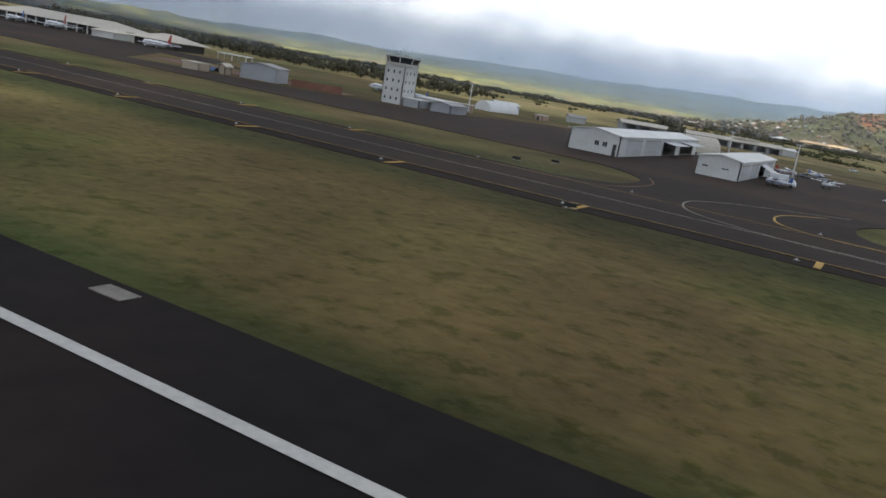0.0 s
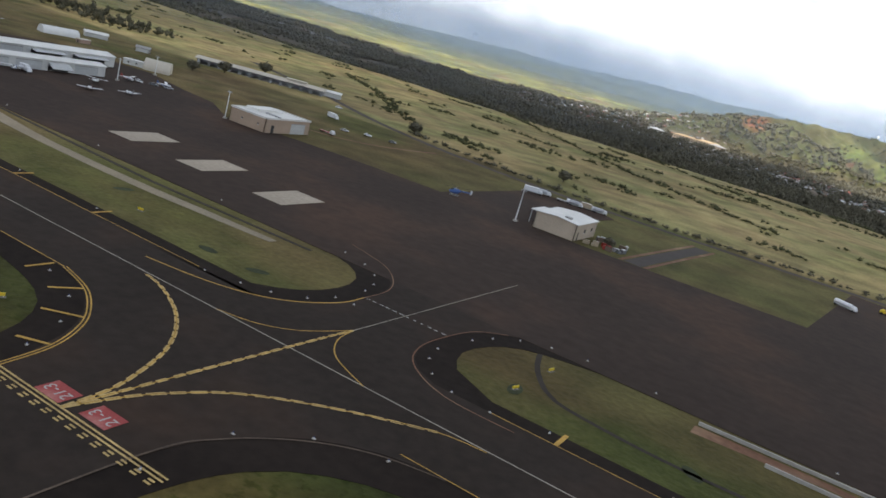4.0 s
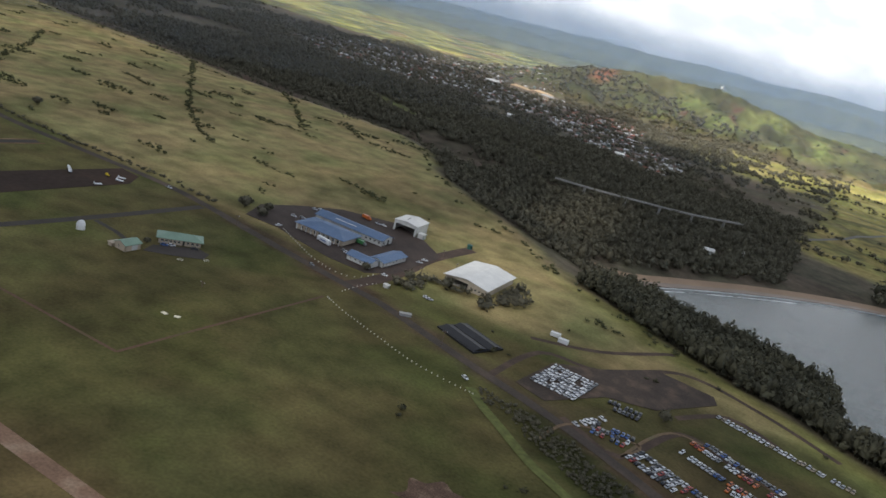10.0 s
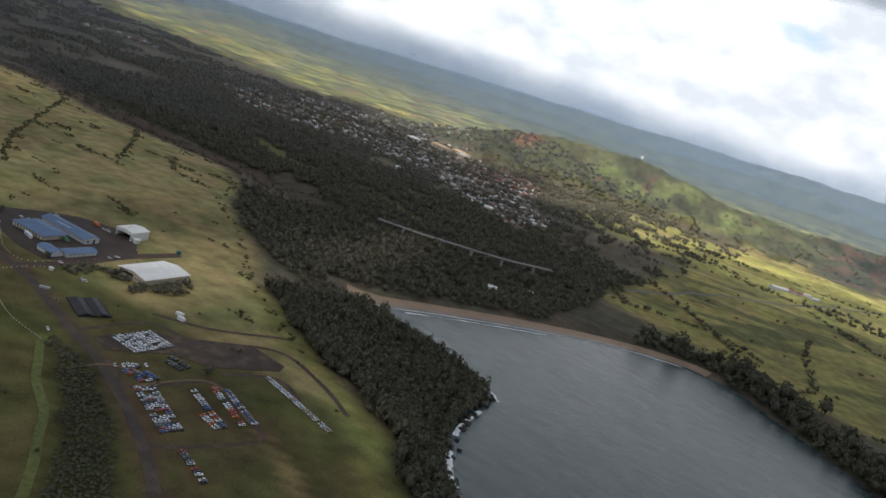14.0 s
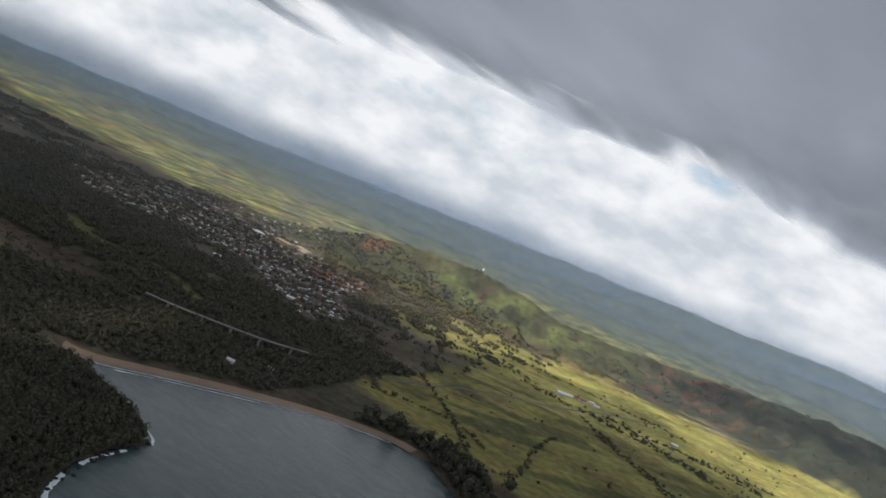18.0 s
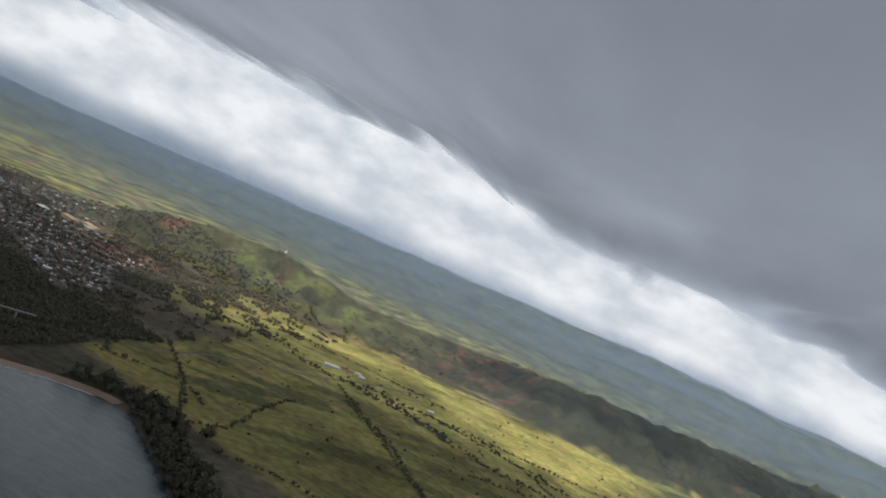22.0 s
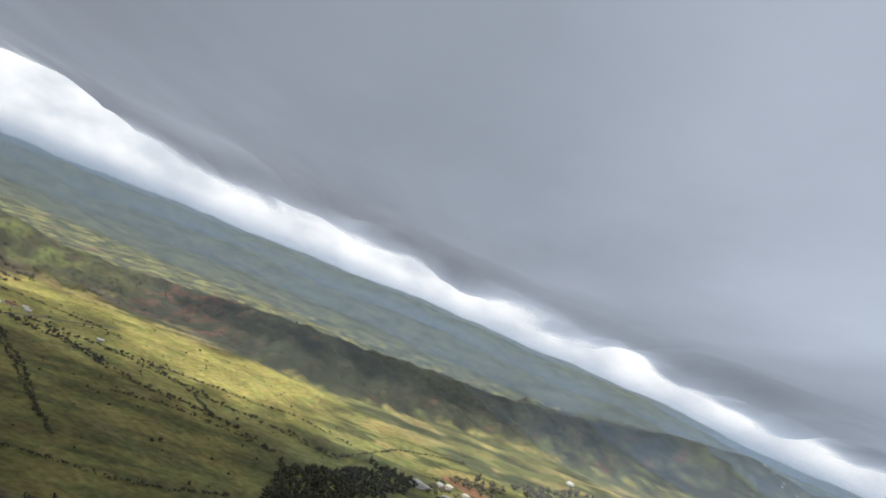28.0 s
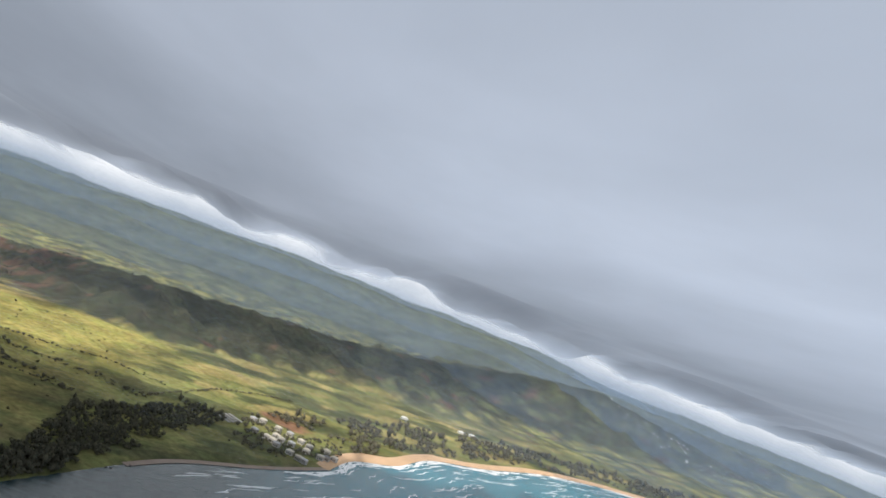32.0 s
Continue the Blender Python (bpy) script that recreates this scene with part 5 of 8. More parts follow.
for hx, hy, ln_, hh_ in ((-15.7, 118.1, 5.0, 1.8), (-30.8, 124.0, 8.0, 2.1), (-30.8, 135.0, 9.0, 2.1)):
    ob = part("lifted_door", box(bmesh.new(), 0, 2.1, 0, ln_, -0.05, 0.05, pose(0, 0, 0, 0, 28 if hx > -20 else 8, 0)), DOOR_GREY)
    ob.matrix_world = pose(hx + 0.02, hy, 0.06 + hh_, 0, 0, 0)
    tagged(ob, "pale hangar door tilted out over the apron", "door", "tilted hangar doors")
hc = building("hangar", 19.2, 138, 10.3, 15, 3.0, "tan block hangar with a white flat roof beside the apron", "hangar", TAN_WALL, WHITE_ROOF, "parapet", z=0.06,
              holes=[("S", 3.3, 3.8, 1.3, 1.7, "window"), ("S", 8.0, 8.5, 1.3, 1.7, "window"), ("E", 2, 3, 0, 1.7, "door"), ("E", 8.5, 13.5, 0, 2.2, "roll")])
part("roof_house", boxes((0.6, 4.4, 4, 12, 3.2, 3.75)), WHITE_ROOF, hc, "white raised roof box")
for k in range(5):
    part("roof_vent", boxes((5.4 + 0.9 * k, 5.9 + 0.9 * k, 5, 5.6, 3.2, 3.5)), STEEL, hc)
hd = building("hangar", 91.3, 146, 8.5, 12, 3.1, "tan hangar with a white sheet roof beside the apron", "hangar", BEIGE_WALL, WHITE_ROOF, "gable", rise=0.35, axis="y", z=0.06,
              holes=[("E", 1.5, 2.2, 0, 1.6, "door"), ("E", 5, 6, 1.2, 1.9, "window"), ("E", 9, 10, 1.2, 1.9, "window"), ("W", 2.5, 9.5, 0, 2.5, "open")])
part("awning", boxes((-2.4, 0, 3, 10, 2.55, 2.68)), WHITE_ROOF, hd)
for y0 in (3.3, 9.6):
    part("post", boxes((-2.3, -2.15, y0, y0 + 0.15, 0, 2.55)), STEEL, hd)
part("roof_vent", boxes((5.2, 6.4, 1.5, 2.6, 3.35, 3.75)), GREY_ROOF, hd, "dark roof unit")
he = building("hangar", 161.9, 113.6, 7.6, 9.6, 2.6, "cream metal hangar with a grey roof in the grass", "hangar", CREAM_WALL, CREAM_ROOF, "gable", rise=0.5, axis="x", holes=[("W", 2, 7.6, 0, 2.1, "roll")])
part("annex", boxes((7.6, 9.6, 1.5, 4.4, 0, 1.55)), CREAM_WALL, he)
part("annex_roof", boxes((7.5, 9.8, 1.3, 4.6, 1.55, 1.66)), CREAM_ROOF, he)
building("hut", 165.9, 105.9, 1.9, 2.2, 1.0, "small white utility hut beside a dirt yard", "hut", WHITE_WALL, WHITE_ROOF, "gable", rise=0.25, axis="x", holes=[("S", 0.7, 1.2, 0, 0.8, "door")])
building("hut", 172.6, 108.6, 0.8, 0.8, 0.7, "small pale equipment box in the grass", "hut", GREY_WALL, WHITE_ROOF, "flat")

# the white dome
dome = thing("dome", 190.3, 149.4, 0, 0, "white domed equipment shelter in the grass", "dome")
bm = bmesh.new()
bmesh.ops.create_cone(bm, cap_ends=True, segments=24, radius1=1.15, radius2=1.15, depth=1.4, matrix=Matrix.Translation((0, 0, 0.7)))
part("drum", bm, WHITE_METAL, dome, smooth_faces=False)
bm = bmesh.new()
bmesh.ops.create_uvsphere(bm, u_segments=24, v_segments=12, radius=1.15, matrix=Matrix.Translation((0, 0, 1.4)))
bmesh.ops.bisect_plane(bm, geom=bm.verts[:] + bm.edges[:] + bm.faces[:], plane_co=(0, 0, 1.4), plane_no=(0, 0, -1), clear_outer=True)
part("cap", bm, WHITE_METAL, dome, smooth_faces=True)
part("door", boxes((-0.35, 0.35, -1.2, -1.1, 0, 1.0)), TRIM, dome)

# green-roofed hut and office
building("hut", 203.7, 149.4, 4.0, 5.2, 1.7, "cream hut with a green gable roof and a grey door", "hut", BEIGE_WALL, GREEN_ROOF, "gable", rise=0.8, axis="y", holes=[("E", 2.2, 4.2, 0, 1.5, "roll"), ("S", 1.2, 1.7, 0.7, 1.2, "window")])
building("shed", 201.9, 148.8, 1.7, 3.0, 0.9, "low cream lean-to beside a hut", "shed", BEIGE_WALL, BEIGE_WALL, "flat")
building("office", 205.4, 162.6, 11.4, 4.8, 1.6, "long cream office with a green hipped roof", "office", BEIGE_WALL, GREEN_ROOF, "hip", rise=1.25, turn=46, over=0.5, holes=windows("S", 0.5, 6.0, 5, 0.6, 1.15, 0.6) + [("S", 6.4, 7.0, 0, 1.3, "door")] + windows("S", 7.2, 11, 3, 0.6, 1.15, 0.6))

# the blue-roofed offices
bo = building("office", 208.0, 230.2, 27.2, 7.2, 2.2, "long white office with a blue metal roof", "office", WHITE_WALL, BLUE_ROOF, "gable", rise=1.0, axis="x", turn=3, over=0.5, holes=windows("S", 20, 27, 4, 0.8, 1.5, 0.7) + [("E", 1, 2, 0.8, 1.6, "window"), ("E", 4, 5.2, 0, 1.8, "door")])
part("skylight", boxes((7, 15.5, 1.55, 1.95, 2.78, 2.86)), WHITE_ROOF, bo, "white strip along the roof")
bf = building("office", 211.6, 215.6, 17.8, 10.6, 2.1, "office with a hipped blue roof and pillared porch", "office", BEIGE_WALL, BLUE_ROOF, "hip", rise=1.4, turn=4, over=0.7, holes=windows("S", 1, 17, 9, 0.6, 1.5, 0.9) + windows("W", 1, 10, 5, 0.6, 1.5, 0.9))
for k in range(10):
    part("pillar", boxes((0.2 + 1.85 * k, 0.45 + 1.85 * k, -0.75, -0.5, 0, 2.05)), TRIM, bf)
for k in range(5):
    part("pillar", boxes((-0.75, -0.5, 0.5 + 2.2 * k, 0.75 + 2.2 * k, 0, 2.05)), TRIM, bf)
building("office", 236.8, 209.2, 8.8, 5.2, 1.7, "low white annex with a blue gable roof", "office", WHITE_WALL, BLUE_ROOF, "gable", rise=0.8, axis="x", over=0.4, holes=windows("S", 0.5, 8, 4, 0.7, 1.2, 0.5))
building("office", 242.0, 214.6, 5.2, 13.8, 1.7, "low white wing with a blue gable roof", "office", WHITE_WALL, BLUE_ROOF, "gable", rise=0.8, axis="y", over=0.4, holes=windows("E", 1, 13, 6, 0.7, 1.2, 0.5))
sh = building("shed", 225.3, 254.4, 9.2, 10.6, 3.9, "tall white open-fronted vehicle shed", "shed", WHITE_WALL, WHITE_ROOF, "gable", rise=0.7, axis="y", turn=6, holes=[("S", 0.7, 8.5, 0, 2.9, "open")])
for k in range(2):
    part("roof_vent", boxes((3.0 + 0.4, 4.2, 3 + 1.7 * k, 4 + 1.7 * k, 4.3, 4.62)), DARK_IN, sh, "dark roof vent")
building("shed", 235.0, 256.0, 2.4, 2.4, 1.7, "small white lean-to beside a vehicle shed", "shed", WHITE_WALL, WHITE_ROOF, "flat")
building("hangar", 263.2, 226.6, 14.8, 23, 2.5, "cream hangar with a wide pale roof and an open front", "hangar", CREAM_WALL, WHITE_ROOF, "gable", rise=1.1, axis="y", over=0.6, turn=2, holes=[("S", 0.6, 8.2, 0, 2.1, "open")] + windows("S", 8.8, 14.4, 4, 0.9, 1.4, 0.7))
# black lined reservoir under long shade covers
LINER = material("black_liner", (0.016, 0.016, 0.018), 0.55, vary=0.3, scale=2)
res = thing("covered_reservoir", 280.6, 191.6, 0, -21, "black lined reservoir under two long black covers", "reservoir")
part("rim", boxes((0, 15.2, 0, 0.5, 0, 0.5), (0, 15.2, 10.6, 11.1, 0, 0.5), (0, 0.5, 0.5, 10.6, 0, 0.5), (14.7, 15.2, 0.5, 10.6, 0, 0.5)), LINER, res)
for y0 in (0.6, 5.7):
    part("cover", gable(14.2, 4.6, 0.45, 0.55, "x", 0.1), LINER, res).matrix_local = pose(0.5, y0, 0)
for x, y, r in ((304.2, 221.8, 10), (307.6, 219.4, 8)):
    c = part("container", boxes((-1.5, 1.5, -0.7, 0.7, 0.1, 1.25)), WHITE_METAL)
    c.matrix_world = pose(x, y, ground_z(x, y), 0, 0, r)
    tagged(c, "white storage container in the grass", "container", "storage containers")
    for u in (-1.3, 1.3):
        part("skid", boxes((u - 0.1, u + 0.1, -0.7, 0.7, 0, 0.1)), STEEL, c)
    part("door_leaf", boxes((1.5, 1.54, -0.6, 0.0, 0.2, 1.15), (1.5, 1.54, 0.03, 0.6, 0.2, 1.15)), TRIM, c)
building("hut", 256.2, 201.2, 1.7, 1.1, 0.9, "small white box hut beside a dirt drive", "hut", WHITE_WALL, WHITE_ROOF, "flat")
building("bunker", 270.6, 188.0, 3.2, 1.2, 0.6, "low dark shed beside the road", "shed", GREY_WALL, GREY_ROOF, "flat", turn=40)
tank = thing("water_tank", 250.8, 268.4, ground_z(250.8, 268.4), 0, "round green water tank at the yard's end", "tank")
bm = bmesh.new()
bmesh.ops.create_cone(bm, cap_ends=True, segments=20, radius1=1.0, radius2=1.0, depth=1.5, matrix=Matrix.Translation((0, 0, 0.75)))
TANK_GREEN = material("tank_green", (0.03, 0.10, 0.085), 0.5)
part("drum", bm, TANK_GREEN, tank)
bm = bmesh.new()
bmesh.ops.create_cone(bm, cap_ends=True, segments=20, radius1=1.05, radius2=0.2, depth=0.3, matrix=Matrix.Translation((0, 0, 1.66)))
part("lid", bm, TANK_GREEN, tank)


# the control tower
def control_tower(x, y):
    t = thing("control_tower", x, y, 0, 0, "white control tower with a dark glazed cab", "tower")
    w = 4.2
    rows = [(v, v + 0.5) for v in (0.7, 2.2, 3.7, 5.2)]
    for side, place in SIDES.items():
        length, m = place(w, w)
        holes = [(0.6 + 1.2 * k, 0.95 + 1.2 * k, a, b) for a, b in rows for k in range(3)]
        part("wall", wall_mesh(length, 6.5, 0.15, holes), WHITE_WALL, t).matrix_local = m
        for h in holes:
            part("window", boxes((h[0], h[1], 0.07, 0.1, h[2], h[3])), GLASS, t).matrix_local = m
    bm = bmesh.new()
    bmesh.ops.create_cone(bm, cap_ends=True, segments=8, radius1=2.75, radius2=3.05, depth=0.5, matrix=pose(w / 2, w / 2, 6.75, 0, 0, 22.5))
    part("collar", bm, TRIM, t)
    bm = bmesh.new()
    bmesh.ops.create_cone(bm, cap_ends=True, segments=8, radius1=2.6, radius2=3.05, depth=0.95, matrix=pose(w / 2, w / 2, 7.475, 0, 0, 22.5))
    part("cab_glass", bm, GLASS, t, "dark sloping cab windows")
    for k in range(8):
        a = radians(22.5 + 45 * k)
        bm = bmesh.new()
        lo, hi = Vector((w / 2 + 2.64 * math.cos(a), w / 2 + 2.64 * math.sin(a), 7.0)), Vector((w / 2 + 3.09 * math.cos(a), w / 2 + 3.09 * math.sin(a), 7.95))
        q = (hi - lo).to_track_quat("Z", "Y").to_matrix().to_4x4()
        box(bm, -0.06, 0.06, -0.06, 0.06, 0, (hi - lo).length, Matrix.Translation(lo) @ q)
        part("mullion", bm, TRIM, t)
    bm = bmesh.new()
    bmesh.ops.create_cone(bm, cap_ends=True, segments=8, radius1=3.25, radius2=3.1, depth=0.25, matrix=pose(w / 2, w / 2, 8.08, 0, 0, 22.5))
    part("roof", bm, GREY_ROOF, t)
    for k in range(3):
        part("aerial", boxes((1.2 + 0.9 * k, 1.26 + 0.9 * k, 2, 2.06, 8.2, 9.2 + 0.3 * k)), STEEL, t)


control_tower(-79.8, 119.0)
building("office", -75.4, 123.4, 5.6, 5.6, 1.7, "low white office beside the control tower", "office", WHITE_WALL, WHITE_ROOF, "flat", holes=windows("S", 0.3, 5.3, 6, 0.8, 1.25, 0.45))
building("shed", -75.5, 119.4, 3.4, 3.4, 1.3, "low blue-grey annex of the tower", "shed", GREY_WALL, WHITE_ROOF, "flat")
building("shed", -70.5, 120.6, 4.0, 6.0, 1.4, "low blue-grey metal shed by the apron", "shed", GREY_WALL, GREY_ROOF, "gable", rise=0.35, axis="y")
building("trailer", -75.6, 136.4, 4.4, 3.0, 1.3, "peach office trailer on bare soil", "trailer", PINK_WALL, CREAM_ROOF, "flat", turn=25, holes=windows("S", 0.4, 4, 3, 0.5, 0.9, 0.5))
building("hut", -69.8, 164.2, 2.0, 3.6, 1.0, "small pink block hut in the grass", "hut", PINK_WALL, CREAM_ROOF, "flat", holes=[("S", 0.6, 1.2, 0, 0.8, "door")])
building("hangar", -101, 106.4, 6.8, 5, 2.4, "grey metal hangar west of the tower", "hangar", GREY_WALL, GREY_ROOF, "gable", rise=0.5, axis="y", turn=18)
building("hut", -108.2, 100.0, 3.4, 3.2, 1.2, "cream block hut by the apron", "hut", BEIGE_WALL, CREAM_ROOF, "flat", turn=10)
building("hut", -104.4, 104.8, 1.5, 1.6, 1.4, "small cream gable hut", "hut", BEIGE_WALL, CREAM_ROOF, "gable", rise=0.4, axis="y")
tarp = part("blue_tarpaulin", gable(2.8, 1.8, 0.45, 0.5, "x", 0.1), material("blue_tarp", (0.05, 0.10, 0.22), 0.6, vary=0.2))
tarp.matrix_world = pose(-109.4, 105.6, -0.3)
tagged(tarp, "blue tarpaulin over stored goods", "tarpaulin")
bk = part("soil_bank", boxes((0, 9, 0, 0.5, 0, 1.3)), material("rust_fence", (0.20, 0.10, 0.07), 0.9, vary=0.3, scale=2))
bk.matrix_world = pose(-92.8, 110.4, 0, 0, 0, 22)
tagged(bk, "rust-brown site hoarding west of the tower", "fence")


def quonset(x, y, r, length, turn, label, mat):
    q = thing("quonset_hut", x, y, ground_z(x, y), turn, label, "hut")
    bm = bmesh.new()
    rows = [[bm.verts.new((u, r * math.cos(math.pi * k / 12), r * math.sin(math.pi * k / 12))) for k in range(13)] for u in (0, length)]
    for k in range(12):
        bm.faces.new((rows[0][k], rows[0][k + 1], rows[1][k + 1], rows[1][k]))
    for row in rows:
        bm.faces.new(row)
    bmesh.ops.recalc_face_normals(bm, faces=bm.faces)
    part("vault", bm, mat, q)
    for u in (length * 0.25, length * 0.5, length * 0.75):
        part("rib", box(bmesh.new(), u - 0.06, u + 0.06, -r * 0.5, r * 0.5, r * 0.86, r * 0.9 + 0.1), TRIM, q)
    return q


quonset(-80.5, 160, 2.2, 11, 80, "white rounded storage tent", WHITE_METAL)
quonset(-37, 162, 3.0, 7, 40, "cream rounded hut behind the hangars", CREAM_ROOF)
building("trailer", -41, 158, 7.2, 1.9, 1.4, "white trailer with three dark round windows", "trailer", WHITE_WALL, WHITE_ROOF, "flat", turn=31, holes=windows("S", 0.3, 6.9, 3, 0.5, 0.95, 0.5))
lb = building("cargo_shed", -62.5, 205, 43, 5.2, 1.9, "very long low shed with a cream roof", "shed", GREY_WALL, CREAM_ROOF, "gable", rise=0.6, axis="x", turn=32, over=0.7, holes=[("S", 1 + 3.5 * k, 3.6 + 3.5 * k, 0, 1.5, "open") for k in range(12)])
part("raised_roof", boxes((30, 37, 1.4, 4, 2.55, 3.0)), CREAM_ROOF, lb)
building("shed", -31, 230, 9, 3.5, 1.6, "white low shed beside the road", "shed", WHITE_WALL, WHITE_ROOF, "gable", rise=0.5, turn=32)
building("house", -87, 180, 7, 3.4, 1.3, "low white barrack in the grass", "house", WHITE_WALL, WHITE_ROOF, "gable", rise=0.6, turn=60)
building("house", -70, 186, 4.2, 2.2, 1.3, "low grey-white hut in the grass", "house", WHITE_WALL, GREY_ROOF, "gable", rise=0.5, turn=40)
# the terminal: hipped roofs over dark walls that stand in for a shaded open front
for x, y, lx, ly, h, rise in ((-243, 148, 50, 15, 2.3, 2.2), (-184, 152, 15, 11, 2.0, 1.9)):
    tb = building("terminal", x, y, lx, ly, h, "airport terminal with a wide tan hipped roof", "terminal", DARK_IN, CREAM_ROOF, "hip", rise=rise, turn=6, over=1.2, z=0, holes=windows("S", 1, lx - 1, int(lx / 2), 0.7, 1.6, 1.2))
    for k in range(int(lx / 4)):
        part("column", boxes((1 + 4 * k, 1.35 + 4 * k, -1.1, -0.8, 0, h)), TRIM, tb)
building("terminal_wing", -197, 149, 8, 7, 1.7, "white wing at the terminal's end", "terminal", WHITE_WALL, CREAM_ROOF, "hip", rise=1.3, turn=6, z=0)
cp = thing("carport", -159.5, 158.5, 0, 12, "pale open carport on posts", "carport")
part("roof", boxes((0, 9, 0, 3.5, 1.5, 1.75)), WHITE_ROOF, cp)
for u in (0.2, 4.4, 8.6):
    for v in (0.2, 3.1):
        part("post", boxes((u, u + 0.2, v, v + 0.2, 0, 1.5)), TRIM, cp)


# ---- poles ----
def tall_pole(x, y, h, label="tall white floodlight mast on the apron"):
    p = thing("light_mast", x, y, 0.06, 0, label, "mast", "apron light masts")
    part("footing", boxes((-0.35, 0.35, -0.35, 0.35, 0, 0.35)), CONCRETE, p)
    bm = bmesh.new()
    bmesh.ops.create_cone(bm, cap_ends=True, segments=10, radius1=0.13, radius2=0.07, depth=h - 0.3, matrix=Matrix.Translation((0, 0, 0.3 + (h - 0.3) / 2)))
    part("pole", bm, WHITE_METAL, p)
    part("crossbar", boxes((-0.5, 0.5, -0.05, 0.05, h - 0.12, h)), STEEL, p)
    for u in (-0.4, 0.4):
        part("floodlight", boxes((u - 0.14, u + 0.14, -0.2, 0.1, h - 0.3, h - 0.12)), GREY_ROOF, p)
    return p


for x, y, h in ((18.3, 137.6, 6.1), (88.2, 144.6, 6.3), (159.3, 135.6, 7.2), (-71, 135.5, 5.6), (-13, 134, 5.2), (-27, 157, 5.0)):
    tall_pole(x, y, h)
WOOD = material("weathered_wood", (0.16, 0.12, 0.09), 0.9, vary=0.25, scale=4)


def utility_pole(x, y, h, turn):
    p = thing("utility_pole", x, y, ground_z(x, y), turn, "weathered wooden utility pole with a crossarm", "pole", "utility poles")
    bm = bmesh.new()
    bmesh.ops.create_cone(bm, cap_ends=True, segments=8, radius1=0.12, radius2=0.08, depth=h, matrix=Matrix.Translation((0, 0, h / 2)))
    part("post", bm, WOOD, p)
    part("crossarm", boxes((-0.7, 0.7, -0.05, 0.05, h - 0.5, h - 0.38)), WOOD, p)
    for u in (-0.6, 0, 0.6):
        part("insulator", boxes((u - 0.05, u + 0.05, -0.05, 0.05, h - 0.38, h - 0.24)), WHITE_METAL, p)


for x, y, h, r in ((287.1, 182.6, 4.2, 40), (258.5, 219, 4.2, 80), (262, 236, 4.0, 80), (252.5, 244, 4, 10), (233, 152, 1.6, 0), (203, 196, 3.6, 0)):
    utility_pole(x, y, h, r)

# boundary stones along the road and the offices
STONE_WHITE = material("whitewashed_stone", (0.66, 0.62, 0.5), 0.8, vary=0.15, scale=5)
mark = part("marker_post", boxes((-0.11, 0.11, -0.11, 0.11, 0, 0.3), (-0.07, 0.07, -0.07, 0.07, 0.3, 0.38)), STONE_WHITE)
tagged(mark, "whitewashed marker post beside the road", "post", "marker posts along the road")
line = curve_through([(253, 178.5), (262, 174.6), (275, 170.6), (289, 166.6), (305, 166)], 1.35) + curve_through([(210.5, 210), (220, 204.8), (231, 199), (240, 196.4), (246, 197), (248.5, 201), (249.4, 206)], 1.7) + curve_through([(252.5, 186), (252.6, 195), (254, 201)], 1.8)
mark.matrix_world = pose(*line[0], 0)
for k, (x, y) in enumerate(line[1:]):
    copy_thing(mark, pose(x, y, 0, 0, 0, 17 * k))
pan = part("concrete_pan", boxes((-0.7, 0.7, -0.5, 0.5, 0, 0.06)), STONE_WHITE)
pan.matrix_world = pose(240, 133.6, 0)
tagged(pan, "pale concrete slab in the grass", "slab", "slabs in the grass")
copy_thing(pan, pose(242.8, 134.8, 0, 0, 0, 30))
for x, y, r in ((217, 158.6, 20), (221, 164.8, 70)):
    fr = part("pipe_frame", boxes((0, 1.4, 0, 0.1, 0.1, 0.2), (0, 1.4, 0.9, 1.0, 0.1, 0.2), (0, 0.1, 0, 1, 0.1, 0.2), (1.3, 1.4, 0, 1, 0, 0.2), (0, 0.1, 0, 0.1, 0, 0.2)), STONE_WHITE)
    fr.matrix_world = pose(x, y, 0, 0, 0, r)
    tagged(fr, "pale pipe frame lying in the grass", "frame", "pipe frames")

# ---- vehicles ----
RUBBER = material("tyre_rubber", (0.02, 0.02, 0.02), 0.9, vary=0.1)


def paint_mat(name, c, rough=0.3):
    return material(name, c, rough, vary=0.06, scale=4, spec=0.5)


PAINTS = {"white": paint_mat("white_car_paint", (0.66, 0.67, 0.68)), "silver": paint_mat("silver_car_paint", (0.42, 0.43, 0.45)), "black": paint_mat("black_car_paint", (0.025, 0.025, 0.03)),
          "grey": paint_mat("grey_car_paint", (0.14, 0.145, 0.15)), "red": paint_mat("red_car_paint", (0.32, 0.04, 0.03)), "blue": paint_mat("blue_car_paint", (0.05, 0.11, 0.30)),
          "orange": paint_mat("orange_car_paint", (0.55, 0.14, 0.03)), "green": paint_mat("green_car_paint", (0.06, 0.22, 0.08)), "tan": paint_mat("tan_car_paint", (0.38, 0.31, 0.22))}


